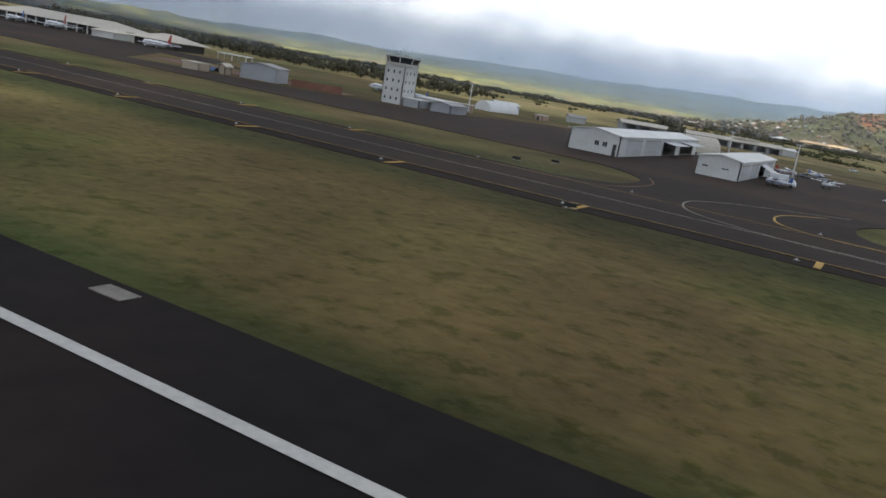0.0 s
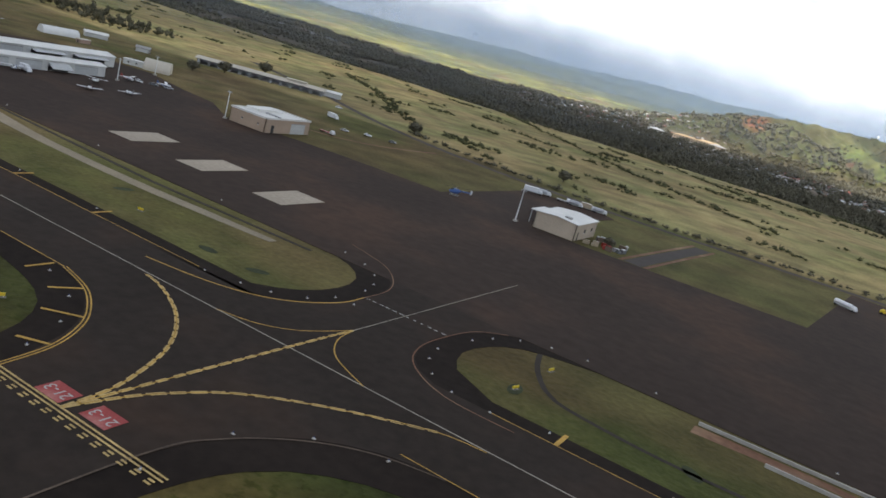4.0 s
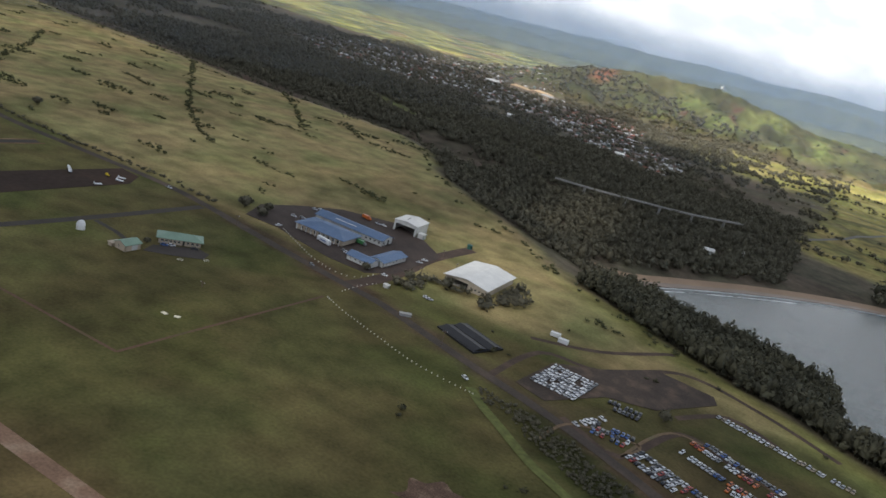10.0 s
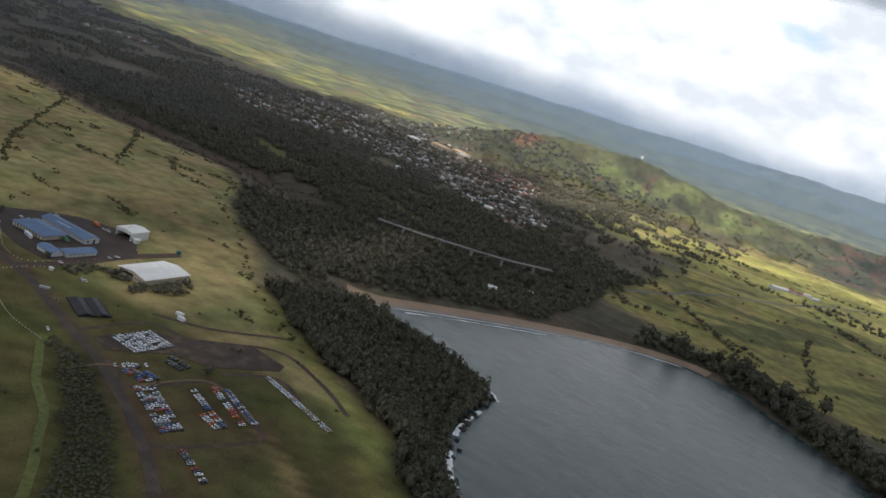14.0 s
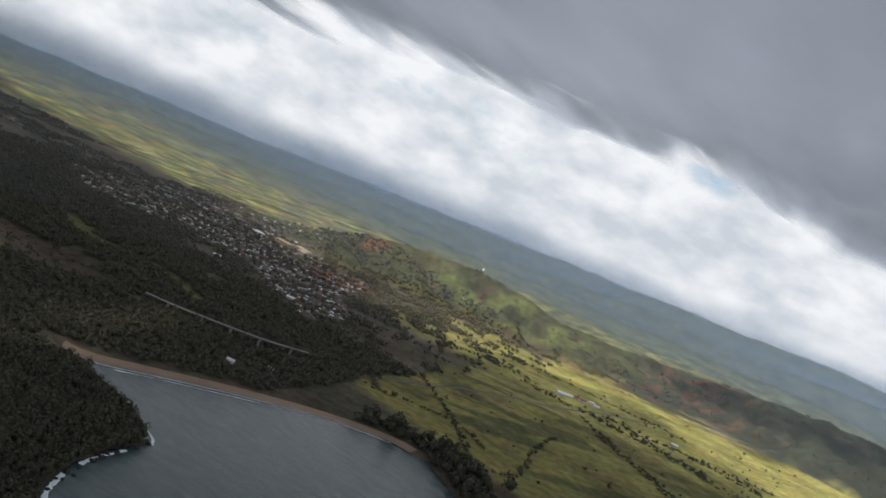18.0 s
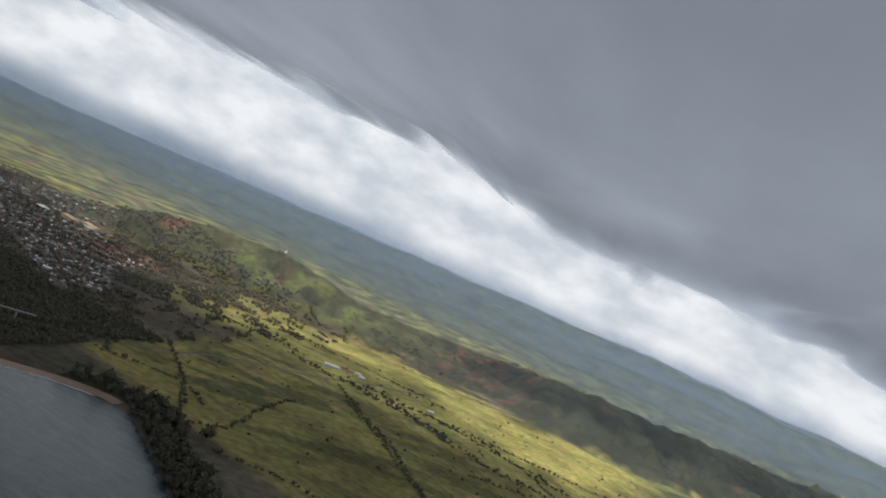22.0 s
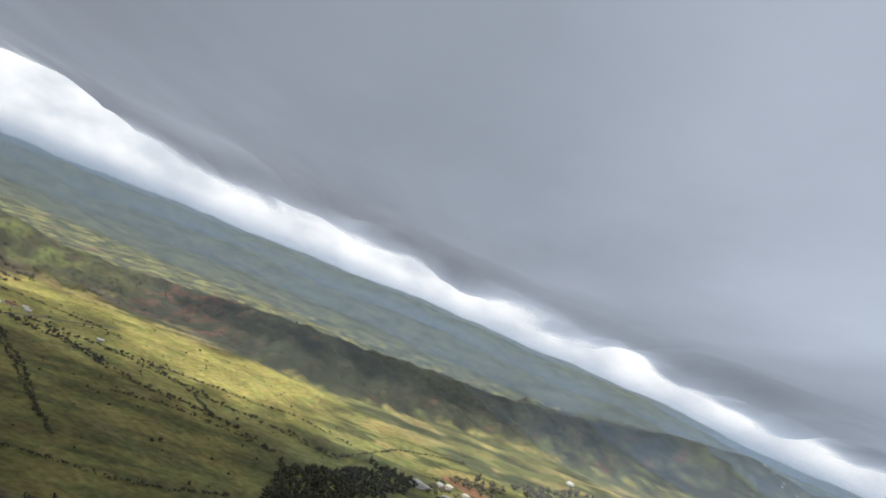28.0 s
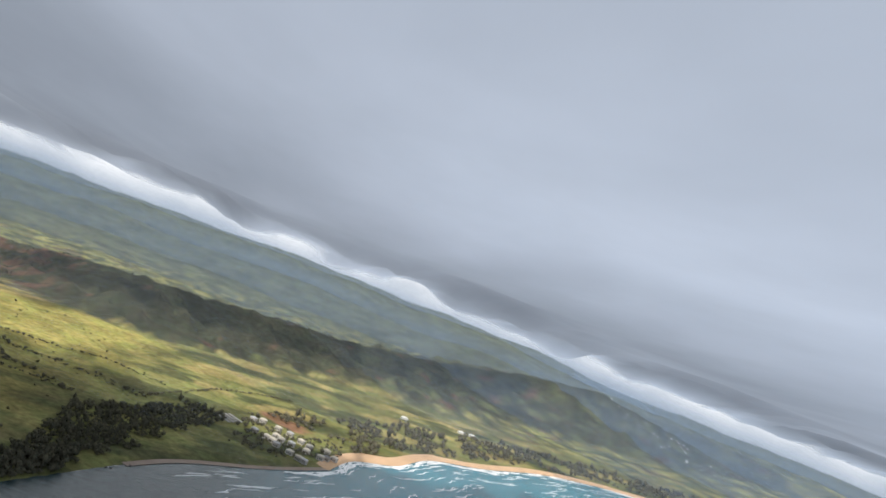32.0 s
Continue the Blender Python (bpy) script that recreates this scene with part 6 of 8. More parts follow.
def loft(sections, closed=True):
    """A skin over cross-sections: each (x, half width, bottom, top) becomes a rounded ring across x."""
    bm = bmesh.new()
    rings = []
    for x, w, lo, hi in sections:
        m = (hi - lo) * 0.28
        rings.append([bm.verts.new((x, y, z)) for y, z in ((-w * 0.85, lo), (-w, lo + m), (-w, hi - m), (-w * 0.8, hi), (w * 0.8, hi), (w, hi - m), (w, lo + m), (w * 0.85, lo))])
    for a, b in zip(rings, rings[1:]):
        for k in range(8):
            j = (k + 1) % 8
            bm.faces.new((a[k], a[j], b[j], b[k]))
    bm.faces.new(rings[0][::-1])
    bm.faces.new(rings[-1])
    bmesh.ops.recalc_face_normals(bm, faces=bm.faces)
    return bm


def wheel_mesh(r, w):
    bm = bmesh.new()
    bmesh.ops.create_cone(bm, cap_ends=True, segments=10, radius1=r, radius2=r, depth=w, matrix=pose(0, 0, 0, 90, 0, 0))
    return bm


def add_wheels(ob, spots, r, w):
    base = None
    for x, y in spots:
        if base is None:
            base = part("wheel", wheel_mesh(r, w), RUBBER, ob)
            base.matrix_local = pose(x, y, r)
        else:
            c = new("wheel", base.data)
            c.parent = ob
            c.matrix_local = pose(x, y, r)


def car(colour, group="cars in the vehicle lots", label=""):
    body = part("car", loft([(-1.06, 0.36, 0.16, 0.40), (-1.0, 0.42, 0.14, 0.46), (-0.5, 0.44, 0.13, 0.48), (0.35, 0.44, 0.13, 0.47), (0.95, 0.42, 0.13, 0.40), (1.07, 0.36, 0.17, 0.34)]), PAINTS[colour])
    part("glasshouse", loft([(-0.92, 0.36, 0.45, 0.50), (-0.66, 0.36, 0.45, 0.66), (0.12, 0.36, 0.45, 0.66), (0.50, 0.36, 0.45, 0.48)]), GLASS, body, "dark car glass")
    part("roof", boxes((-0.62, 0.1, -0.29, 0.29, 0.655, 0.70)), PAINTS[colour], body)
    add_wheels(body, [(x, y) for x in (-0.66, 0.66) for y in (-0.38, 0.38)], 0.165, 0.13)
    return tagged(body, label or f"{colour} car parked on grass among other cars", "car", group)


def truck(colour, box_colour, length=3.6, label="", kind="box", group="trucks by the apron"):
    body = part("truck", loft([(length / 2 - 0.95, 0.5, 0.3, 1.0), (length / 2 - 0.8, 0.52, 0.25, 1.15), (length / 2 - 0.25, 0.52, 0.25, 1.05), (length / 2, 0.5, 0.28, 0.62)]), PAINTS[colour])
    part("windscreen", boxes((length / 2 - 0.32, length / 2 - 0.2, -0.44, 0.44, 0.68, 0.98)), GLASS, body)
    part("chassis", boxes((-length / 2, length / 2 - 0.3, -0.3, 0.3, 0.25, 0.38)), STEEL, body)
    if kind == "tank":
        bm = bmesh.new()
        bmesh.ops.create_cone(bm, cap_ends=True, segments=14, radius1=0.46, radius2=0.46, depth=length - 1.1, matrix=pose(-0.5, 0, 0.86, 0, 90, 0))
        part("tank", bm, PAINTS[box_colour], body)
    elif kind == "flat":
        part("flatbed", boxes((-length / 2, length / 2 - 1.05, -0.5, 0.5, 0.38, 0.5)), PAINTS[box_colour], body)
    else:
        part("cargo_box", boxes((-length / 2, length / 2 - 1.05, -0.54, 0.54, 0.38, 1.5)), PAINTS[box_colour], body)
    add_wheels(body, [(x, y) for x in (-length / 2 + 0.5, length / 2 - 0.5) for y in (-0.44, 0.44)], 0.22, 0.16)
    return tagged(body, label or f"{colour} truck with a {box_colour} body", "truck", group)


rng = random.Random(11)
MASTERS = {}


def park(colour, x, y, turn, **kw):
    z = ground_z(x, y) if y > 232 else 0.0
    if 309 < x < 352 and 179 < y < 230:
        z = max(z, 0.125)
    if colour not in MASTERS:
        MASTERS[colour] = car(colour, **kw)
        MASTERS[colour].matrix_world = pose(x, y, z, 0, 0, turn)
        return MASTERS[colour]
    return copy_thing(MASTERS[colour], pose(x, y, z, 0, 0, turn))


def fill_lot(corner, along, across, n, rows, palette, keep=0.9, turn=90):
    """Rows of cars from a corner; along and across are the lot's two edges."""
    (cx, cy), (ax, ay), (bx, by) = corner, along, across
    base = math.degrees(math.atan2(ay, ax)) + turn
    for r in range(rows):
        for k in range(n):
            if rng.random() > keep:
                continue
            u, v = (k + 0.5) / n, (r + 0.5) / rows
            x, y = cx + ax * u + bx * v + rng.uniform(-0.12, 0.12), cy + ay * u + by * v + rng.uniform(-0.15, 0.15)
            park(rng.choice(palette), x, y, base + rng.uniform(-6, 6) + (180 if rng.random() < 0.5 else 0))


W, S, B, G = "white", "silver", "black", "grey"
fill_lot((310.6, 186.6), (12.6, -0.2), (1.4, 15.4), 11, 7, [W, W, W, S, S, W, S, G], 0.93)
fill_lot((326, 175.2), (4.5, 10), (2.6, -1.2), 8, 1, [W, W, S], 0.9)
fill_lot((329.6, 174.6), (9.5, 0.6), (1.6, 7.2), 8, 3, ["red", G, B, "blue", "red", G, W], 0.9)
fill_lot((329.4, 190.6), (8.8, 0.6), (-0.2, 6), 8, 2, [B, G, B, "red", "grey"], 0.9)
fill_lot((340.6, 171.4), (23.4, -9.6), (2.4, 6.6), 21, 3, [W, S, B, G, W, "blue", B, W, "red", S], 0.88)
fill_lot((349.4, 185.2), (20.6, -6.8), (1.0, 2.6), 19, 1, [W, S, "blue", W, B, "orange", W, "red"], 0.95)
fill_lot((361, 177.6), (8.4, -1.6), (1.2, 3.0), 7, 1, [W, W, "orange", S], 0.95)
fill_lot((350.4, 192.8), (21.4, -8.6), (0.9, 2.4), 19, 1, ["red", W, "green", "orange", "red", W, G], 0.88)
fill_lot((352.4, 195.8), (20.6, -7.6), (0.9, 2.4), 19, 1, [B, G, W, S, B, "blue", G], 0.9)
fill_lot((353, 215.4), (34.6, -8.8), (0.6, 2.2), 30, 1, [W, S, S, W, G, W, "tan"], 0.96)
fill_lot((373, 160.0), (14.6, -5.2), (0.6, 2.2), 13, 1, [W, G, B, S, "red", W], 0.92)
for colour, x, y, r in (("blue", 207.8, 162.6, 40), (W, 208.9, 164.2, 50), (B, 213.4, 168.4, 45), (G, 235.6, 193.4, -15), (G, 232.2, 214.4, 20), (W, 233.8, 213.6, 20), (W, 203, 224.4, 10), (S, 205.4, 226.2, 15), (W, 207.8, 210.9, 70), (S, 200.4, 239.6, 10),
                        (W, 201.6, 241.8, 10), (W, 250, 236.4, 40), (S, 250.3, 232.5, 40), (W, 222, 253.4, 0), (S, 219.6, 252.8, 0), (W, 251.2, 209.6, 10), (W, 267.8, 207.4, 30), (S, 269.2, 207.0, 30), (W, -14.6, 141.6, 0), (G, -12, 143.8, 30), (S, -9.4, 146.2, 50),
                        (W, 262.4, 223.8, 60), (S, 264.5, 224.2, 60), (W, 266.2, 224.0, 60), (S, 23, 176, 30), (W, 27, 181, 30), (G, 33, 184, 20), ("tan", 4, 196, 60), (W, -8, 214, 40), (S, 168, 200.8, 0), (W, 300, 171.6, -25)):
    park(colour, x, y, r)
for colour, bc, ln_, kind, x, y, r, label in (("white", "white", 4.6, "box", 74.9, 183.6, 20, "white box truck parked behind the apron"), ("white", "silver", 3.4, "tank", 76.8, 186.2, 15, "white fuel tanker truck"), ("white", "grey", 3.4, "flat", 81.9, 186.4, 15, "white flatbed truck behind the apron"),
                                           ("white", "silver", 3.4, "tank", 85.3, 186, 15, "white truck with a silver tank"), ("white", "tan", 3.6, "box", 88, 187.3, 15, "white truck with a tan box body"), ("white", "silver", 3.4, "tank", 91, 187.6, 15, "white fuel tanker truck"),
                                           ("white", "white", 4.8, "tank", 146.4, 178.6, -30, "long white fuel tanker truck at the apron's corner"), ("white", "white", 3.8, "box", 9, 189, -10, "white box truck on a dirt yard"), ("orange", "orange", 3.8, "box", 214.7, 252.6, -5, "orange-yellow box truck behind the offices"),
                                           ("white", "white", 3.2, "box", -11.6, 110.2, 0, "white tank truck beside the hangar"), ("grey", "green", 3.8, "box", 231, 225.8, 0, "green box truck beside the offices"), ("white", "red", 4.2, "flat", 27, 163.4, 0, "white flatbed truck with a red load")):
    t_ = truck(colour, bc, ln_, label, kind)
    t_.matrix_world = pose(x, y, 0.1 if y < 260 else ground_z(x, y), 0, 0, r)

# a long white bus-like trailer with illegible lettering before the offices
bus = part("display_trailer", loft([(-2.9, 0.55, 0.2, 1.5), (-2.7, 0.6, 0.15, 1.65), (2.7, 0.6, 0.15, 1.65), (2.9, 0.55, 0.2, 1.5)]), PAINTS["white"])
bus.matrix_world = pose(224.6, 213.4, 0.1, 0, 0, -12)
tagged(bus, "long white trailer with dark blue lettering", "trailer")
part("lettering", boxes(*[(-1.2 + 0.36 * k, -0.94 + 0.36 * k, -0.63, -0.6, 0.75, 1.15) for k in range(8)]), PAINTS["blue"], bus, "row of dark blue bars")
add_wheels(bus, [(x, y) for x in (-1.8, 1.8) for y in (-0.5, 0.5)], 0.22, 0.16)
tractor = part("tractor", loft([(-0.7, 0.3, 0.3, 0.8), (-0.3, 0.35, 0.3, 1.1), (0.1, 0.35, 0.3, 1.05), (0.2, 0.28, 0.3, 0.7), (0.9, 0.25, 0.3, 0.6)]), SIGN_YELLOW)
tractor.matrix_world = pose(153.4, 187.6, 0.08, 0, 0, 10)
tagged(tractor, "yellow tow tractor at the apron's edge", "tractor")
add_wheels(tractor, [(-0.45, -0.42), (-0.45, 0.42), (0.6, -0.35), (0.6, 0.35)], 0.26, 0.2)
for x, y, r in ((158.8, 188.2, 20), (160.2, 178.6, 70), (156.8, 190.6, 30)):
    tr = part("cargo_trailer", boxes((-1.2, 1.2, -0.5, 0.5, 0.3, 0.42), (-1.2, -1.1, -0.5, 0.5, 0.42, 0.9)), PAINTS["white"])
    tr.matrix_world = pose(x, y, 0.08, 0, 0, r)
    tagged(tr, "white baggage trailer at the apron's edge", "trailer", "baggage trailers")
    add_wheels(tr, [(-0.8, -0.4), (-0.8, 0.4), (0.8, -0.4), (0.8, 0.4)], 0.2, 0.12)
# scrap and stores behind the tan hangar
for k in range(16):
    x, y = rng.uniform(100.6, 108), rng.uniform(147.5, 158)
    c = part("scrap_crate", boxes((-0.6, 0.6, -0.35, 0.35, 0, rng.uniform(0.3, 0.8)), (-0.4, 0.7, -0.2, 0.2, 0, rng.uniform(0.5, 1.0))), [PAINTS["grey"], WOOD, PAINTS["tan"], PAINTS["red"], STEEL][k % 5])
    c.matrix_world = pose(x, y, 0, 0, 0, rng.uniform(0, 180))
    tagged(c, "crates and scrap piled behind a hangar", "scrap", "scrap behind the hangar")


# ---- aircraft ----
def tube(sections, seg=10):
    """A round skin along x through (x, radius, centre height)."""
    bm = bmesh.new()
    rings = [[bm.verts.new((x, r * math.cos(2 * math.pi * k / seg), z + r * math.sin(2 * math.pi * k / seg))) for k in range(seg)] for x, r, z in sections]
    for a, b in zip(rings, rings[1:]):
        for k in range(seg):
            bm.faces.new((a[k], a[(k + 1) % seg], b[(k + 1) % seg], b[k]))
    bm.faces.new(rings[0][::-1])
    bm.faces.new(rings[-1])
    bmesh.ops.recalc_face_normals(bm, faces=bm.faces)
    for f in bm.faces:
        f.smooth = len(f.verts) == 4
    return bm


def wing(root, tip, thick):
    """A tapered flat body between two chords: (x front, x back, y, z)."""
    bm = bmesh.new()
    v = [[bm.verts.new((x, c[2], c[3] + d)) for x, d in ((c[0], 0), (c[0] * 0.6 + c[1] * 0.4, thick), (c[1], 0), (c[0] * 0.6 + c[1] * 0.4, -thick * 0.5))] for c in (root, tip)]
    for k in range(4):
        bm.faces.new((v[0][k], v[0][(k + 1) % 4], v[1][(k + 1) % 4], v[1][k]))
    bm.faces.new(v[0][::-1])
    bm.faces.new(v[1])
    bmesh.ops.recalc_face_normals(bm, faces=bm.faces)
    return bm


def light_plane(x, y, turn, colour, label, high=False):
    p = thing("light_aircraft", x, y, 0.07, turn, label, "aircraft", "light aircraft on the apron")
    part("fuselage", tube([(-2.1, 0.06, 0.75), (-1.2, 0.2, 0.68), (-0.3, 0.33, 0.62), (0.5, 0.33, 0.6), (1.0, 0.26, 0.58), (1.25, 0.1, 0.56)]), PAINTS["white"], p)
    part("canopy", tube([(-0.6, 0.06, 0.86), (-0.2, 0.22, 0.84), (0.25, 0.22, 0.84), (0.55, 0.05, 0.8)]), GLASS, p)
    wz = 0.98 if high else 0.5
    for s in (-1, 1):
        part("wing", wing((0.45, -0.35, 0.1 * s, wz), (0.3, -0.25, 2.5 * s, wz + 0.12), 0.05), PAINTS["white"], p)
        part("tailplane", wing((-1.6, -2.1, 0.05 * s, 0.78), (-1.75, -2.1, 0.85 * s, 0.78), 0.03), PAINTS["white"], p)
    bm = wing((-1.5, -2.15, 0, 0), (-1.9, -2.2, 0.7, 0), 0.03)
    bmesh.ops.rotate(bm, verts=bm.verts, cent=(0, 0, 0), matrix=Matrix.Rotation(radians(90), 3, "X"))
    part("fin", bm, PAINTS[colour], p).matrix_local = pose(0, 0, 0.75)
    part("stripe", boxes((-1.1, 0.9, -0.345, -0.32, 0.52, 0.62), (-1.1, 0.9, 0.32, 0.345, 0.52, 0.62)), PAINTS[colour], p)
    part("propeller", boxes((1.25, 1.3, -0.05, 0.05, 0.15, 0.98)), RUBBER, p)
    add_wheels(p, [(0.85, 0), (-0.15, -0.45), (-0.15, 0.45)], 0.13, 0.08)
    for u, v in ((0.85, 0), (-0.15, -0.42), (-0.15, 0.42)):
        part("strut", boxes((u - 0.03, u + 0.03, v - 0.03, v + 0.03, 0.13, 0.5)), STEEL, p)


light_plane(-12.2, 108.0, 160, "blue", "white light aircraft with blue trim on the apron", True)
light_plane(1.2, 116.0, 150, "red", "white light aircraft with red trim on the apron")
light_plane(2.4, 124.8, 165, "grey", "white light aircraft with grey trim on the apron")
light_plane(-14.0, 138.0, 20, "red", "small white aircraft with red trim by a hangar", True)
light_plane(-10.4, 146.0, 50, "blue", "small white aircraft with blue trim by a hangar", True)
light_plane(-7.4, 124.0, 120, "white", "plain white light aircraft on the apron", True)


def helicopter(x, y, turn):
    h = thing("helicopter", x, y, 0.07, turn, "dark blue helicopter parked on the apron", "helicopter")
    part("cabin", tube([(-1.1, 0.18, 0.95), (-0.6, 0.5, 0.85), (0.2, 0.58, 0.8), (0.9, 0.42, 0.72), (1.25, 0.12, 0.65)]), PAINTS["blue"], h)
    part("windscreen", tube([(0.35, 0.5, 0.92), (0.85, 0.38, 0.86), (1.2, 0.1, 0.76)]), GLASS, h)
    part("tail_boom", tube([(-3.3, 0.07, 1.15), (-0.9, 0.16, 1.05)]), PAINTS["blue"], h)
    part("fin", boxes((-3.45, -3.1, -0.03, 0.03, 0.85, 1.75)), PAINTS["white"], h)
    part("mast", boxes((-0.18, -0.06, -0.06, 0.06, 1.3, 1.65)), STEEL, h)
    for k in range(4):
        part("rotor_blade", boxes((0.1, 2.9, -0.08, 0.08, 0, 0.03)), RUBBER, h).matrix_local = pose(-0.12, 0, 1.65, 0, 2, 25 + 90 * k)
    for s in (-0.55, 0.55):
        part("skid", boxes((-0.9, 1.0, s - 0.04, s + 0.04, 0, 0.07)), STEEL, h)
        for u in (-0.4, 0.5):
            part("skid_leg", boxes((u - 0.03, u + 0.03, s - 0.03, s + 0.03, 0.07, 0.45)), STEEL, h)


helicopter(72.6, 147.8, 205)


def airliner(x, y, turn, size, colour):
    a = thing("airliner", x, y, 0.07, turn, f"white airliner with a {colour} tail parked at the terminal", "aircraft", "airliners at the terminal")
    s = size / 16.0
    part("fuselage", tube([(-8 * s, 0.15 * s, 1.9 * s), (-5 * s, 0.7 * s, 1.6 * s), (-3 * s, 0.9 * s, 1.5 * s), (5 * s, 0.9 * s, 1.5 * s), (7 * s, 0.65 * s, 1.4 * s), (8 * s, 0.12 * s, 1.25 * s)], 14), PAINTS["white"], a)
    for d in (-1, 1):
        part("wing", wing((1.8 * s, -1.4 * s, 0.7 * s * d, 1.1 * s), (-1.6 * s, -2.4 * s, 7.4 * s * d, 1.5 * s), 0.16 * s), PAINTS["silver"], a)
        part("tailplane", wing((-6.4 * s, -7.8 * s, 0.1 * s * d, 2.0 * s), (-7.4 * s, -8.2 * s, 2.8 * s * d, 2.1 * s), 0.08 * s), PAINTS["white"], a)
        part("engine", tube([(-0.8 * s, 0.3 * s, 0.75 * s), (0.2 * s, 0.45 * s, 0.75 * s), (1.5 * s, 0.42 * s, 0.75 * s)]), PAINTS["silver"], a).location.y = 2.4 * s * d
    bm = wing((-5.6 * s, -7.8 * s, 0, 0), (-7.4 * s, -8.4 * s, 2.9 * s, 0), 0.08 * s)
    bmesh.ops.rotate(bm, verts=bm.verts, cent=(0, 0, 0), matrix=Matrix.Rotation(radians(90), 3, "X"))
    part("fin", bm, PAINTS[colour], a).matrix_local = pose(0, 0, 1.9 * s)
    for d in (-1, 1):
        part("window_row", boxes((-4 * s, 5.6 * s, d * 0.88 * s - 0.02, d * 0.88 * s + 0.02, 1.62 * s, 1.78 * s)), GLASS, a)
    add_wheels(a, [(5.4 * s, 0), (-0.8 * s, -0.9 * s), (-0.8 * s, 0.9 * s)], 0.3 * s, 0.2 * s)
    for u, v in ((5.4, 0), (-0.8, -0.85), (-0.8, 0.85)):
        part("gear_leg", boxes((u * s - 0.06, u * s + 0.06, v * s - 0.06, v * s + 0.06, 0.3 * s, 1.1 * s)), STEEL, a)


for x, y, r, sz, c in ((-222, 143, 170, 11, "blue"), (-204, 143, 165, 14, "red"), (-169, 147, 170, 13, "red"), (-100, 150, 160, 11, "white"), (-92, 152, 150, 7, "blue"), (-238, 141, 175, 9, "grey")):
    airliner(x, y, r, sz, c)

# ---- trees and bushes ----
def leaf_material(name, dark, light):
    m = bpy.data.materials.new(name)
    m.use_nodes = True
    nt = m.node_tree
    n, ln = nt.nodes.new, nt.links.new
    b = nt.nodes["Principled BSDF"]
    b.inputs["Roughness"].default_value, b.inputs["Specular IOR Level"].default_value = 0.85, 0.15
    geo, mix, tc, tex, add = n("ShaderNodeNewGeometry"), n("ShaderNodeMix"), n("ShaderNodeTexCoord"), n("ShaderNodeTexNoise"), n("ShaderNodeMath")
    mix.data_type = "RGBA"
    mix.inputs[6].default_value, mix.inputs[7].default_value = (*dark, 1), (*light, 1)
    tex.inputs["Scale"].default_value, tex.inputs["Detail"].default_value = 0.03, 3
    ln(tc.outputs["Object"], tex.inputs["Vector"])
    add.operation = "MULTIPLY"
    ln(geo.outputs["Random Per Island"], add.inputs[0])
    ln(tex.outputs[0], add.inputs[1])
    mr = n("ShaderNodeMapRange")
    mr.inputs["From Max"].default_value = 0.6
    ln(add.outputs[0], mr.inputs["Value"])
    ln(mr.outputs[0], mix.inputs[0])
    ln(mix.outputs[2], b.inputs["Base Color"])
    return m


LEAF = leaf_material("valley_leaves", (0.088, 0.082, 0.058), (0.142, 0.131, 0.088))
LEAF_DARK = leaf_material("ironwood_leaves", (0.062, 0.061, 0.042), (0.122, 0.115, 0.072))
LEAF_DRY = leaf_material("scrub_leaves", (0.046, 0.045, 0.027), (0.084, 0.080, 0.042))
LEAF_PASTURE = leaf_material("pasture_bush_leaves", (0.066, 0.070, 0.034), (0.106, 0.106, 0.050))
ICO = bmesh.new()
bmesh.ops.create_icosphere(ICO, subdivisions=1, radius=1.0)
ICO_V, ICO_F = np.array([v.co[:] for v in ICO.verts]), np.array([[v.index for v in f.verts] for f in ICO.faces])
ICO.free()


def crown_template(seed, tall, tufts):
    """One tree of unit width: a lumpy heart, ragged tufts of leaves round it and a thin trunk."""
    r = np.random.RandomState(seed)
    core = ICO_V * (0.30 + 0.13 * r.rand(len(ICO_V), 1))
    core = core * [1, 1, tall] + [0, 0, 0.55 * tall + 0.12]
    vs, fs = [core], [ICO_F]
    count = len(core)
    for _ in range(tufts):
        d = r.randn(3)
        d[2] = abs(d[2]) * 0.9 - 0.25
        d /= np.linalg.norm(d)
        at = d * [0.42, 0.42, 0.46 * tall] * r.uniform(0.75, 1.12) + [0, 0, 0.55 * tall + 0.12]
        t = r.randn(3, 3) * 0.135 + d * 0.06
        vs.append(at + np.concatenate([t, [t.mean(0) + d * 0.16]]))
        fs.append(np.array([[0, 1, 3], [1, 2, 3], [2, 0, 3]]) + count)
        count += 4
    trunk = np.array([[0.04, 0, -0.15], [-0.03, 0.035, -0.15], [-0.03, -0.035, -0.15], [0.015, 0, 0.6 * tall], [-0.01, 0.012, 0.6 * tall], [-0.01, -0.012, 0.6 * tall]])
    vs.append(trunk)
    fs.append(np.array([[0, 1, 4], [0, 4, 3], [1, 2, 5], [1, 5, 4], [2, 0, 3], [2, 3, 5]]) + count)
    return np.concatenate(vs), np.concatenate(fs)


BROAD = [crown_template(k, 0.85, 26) for k in range(5)]
TALL = [crown_template(20 + k, 1.5, 30) for k in range(5)]
LOW = [crown_template(40 + k, 0.5, 14) for k in range(4)]


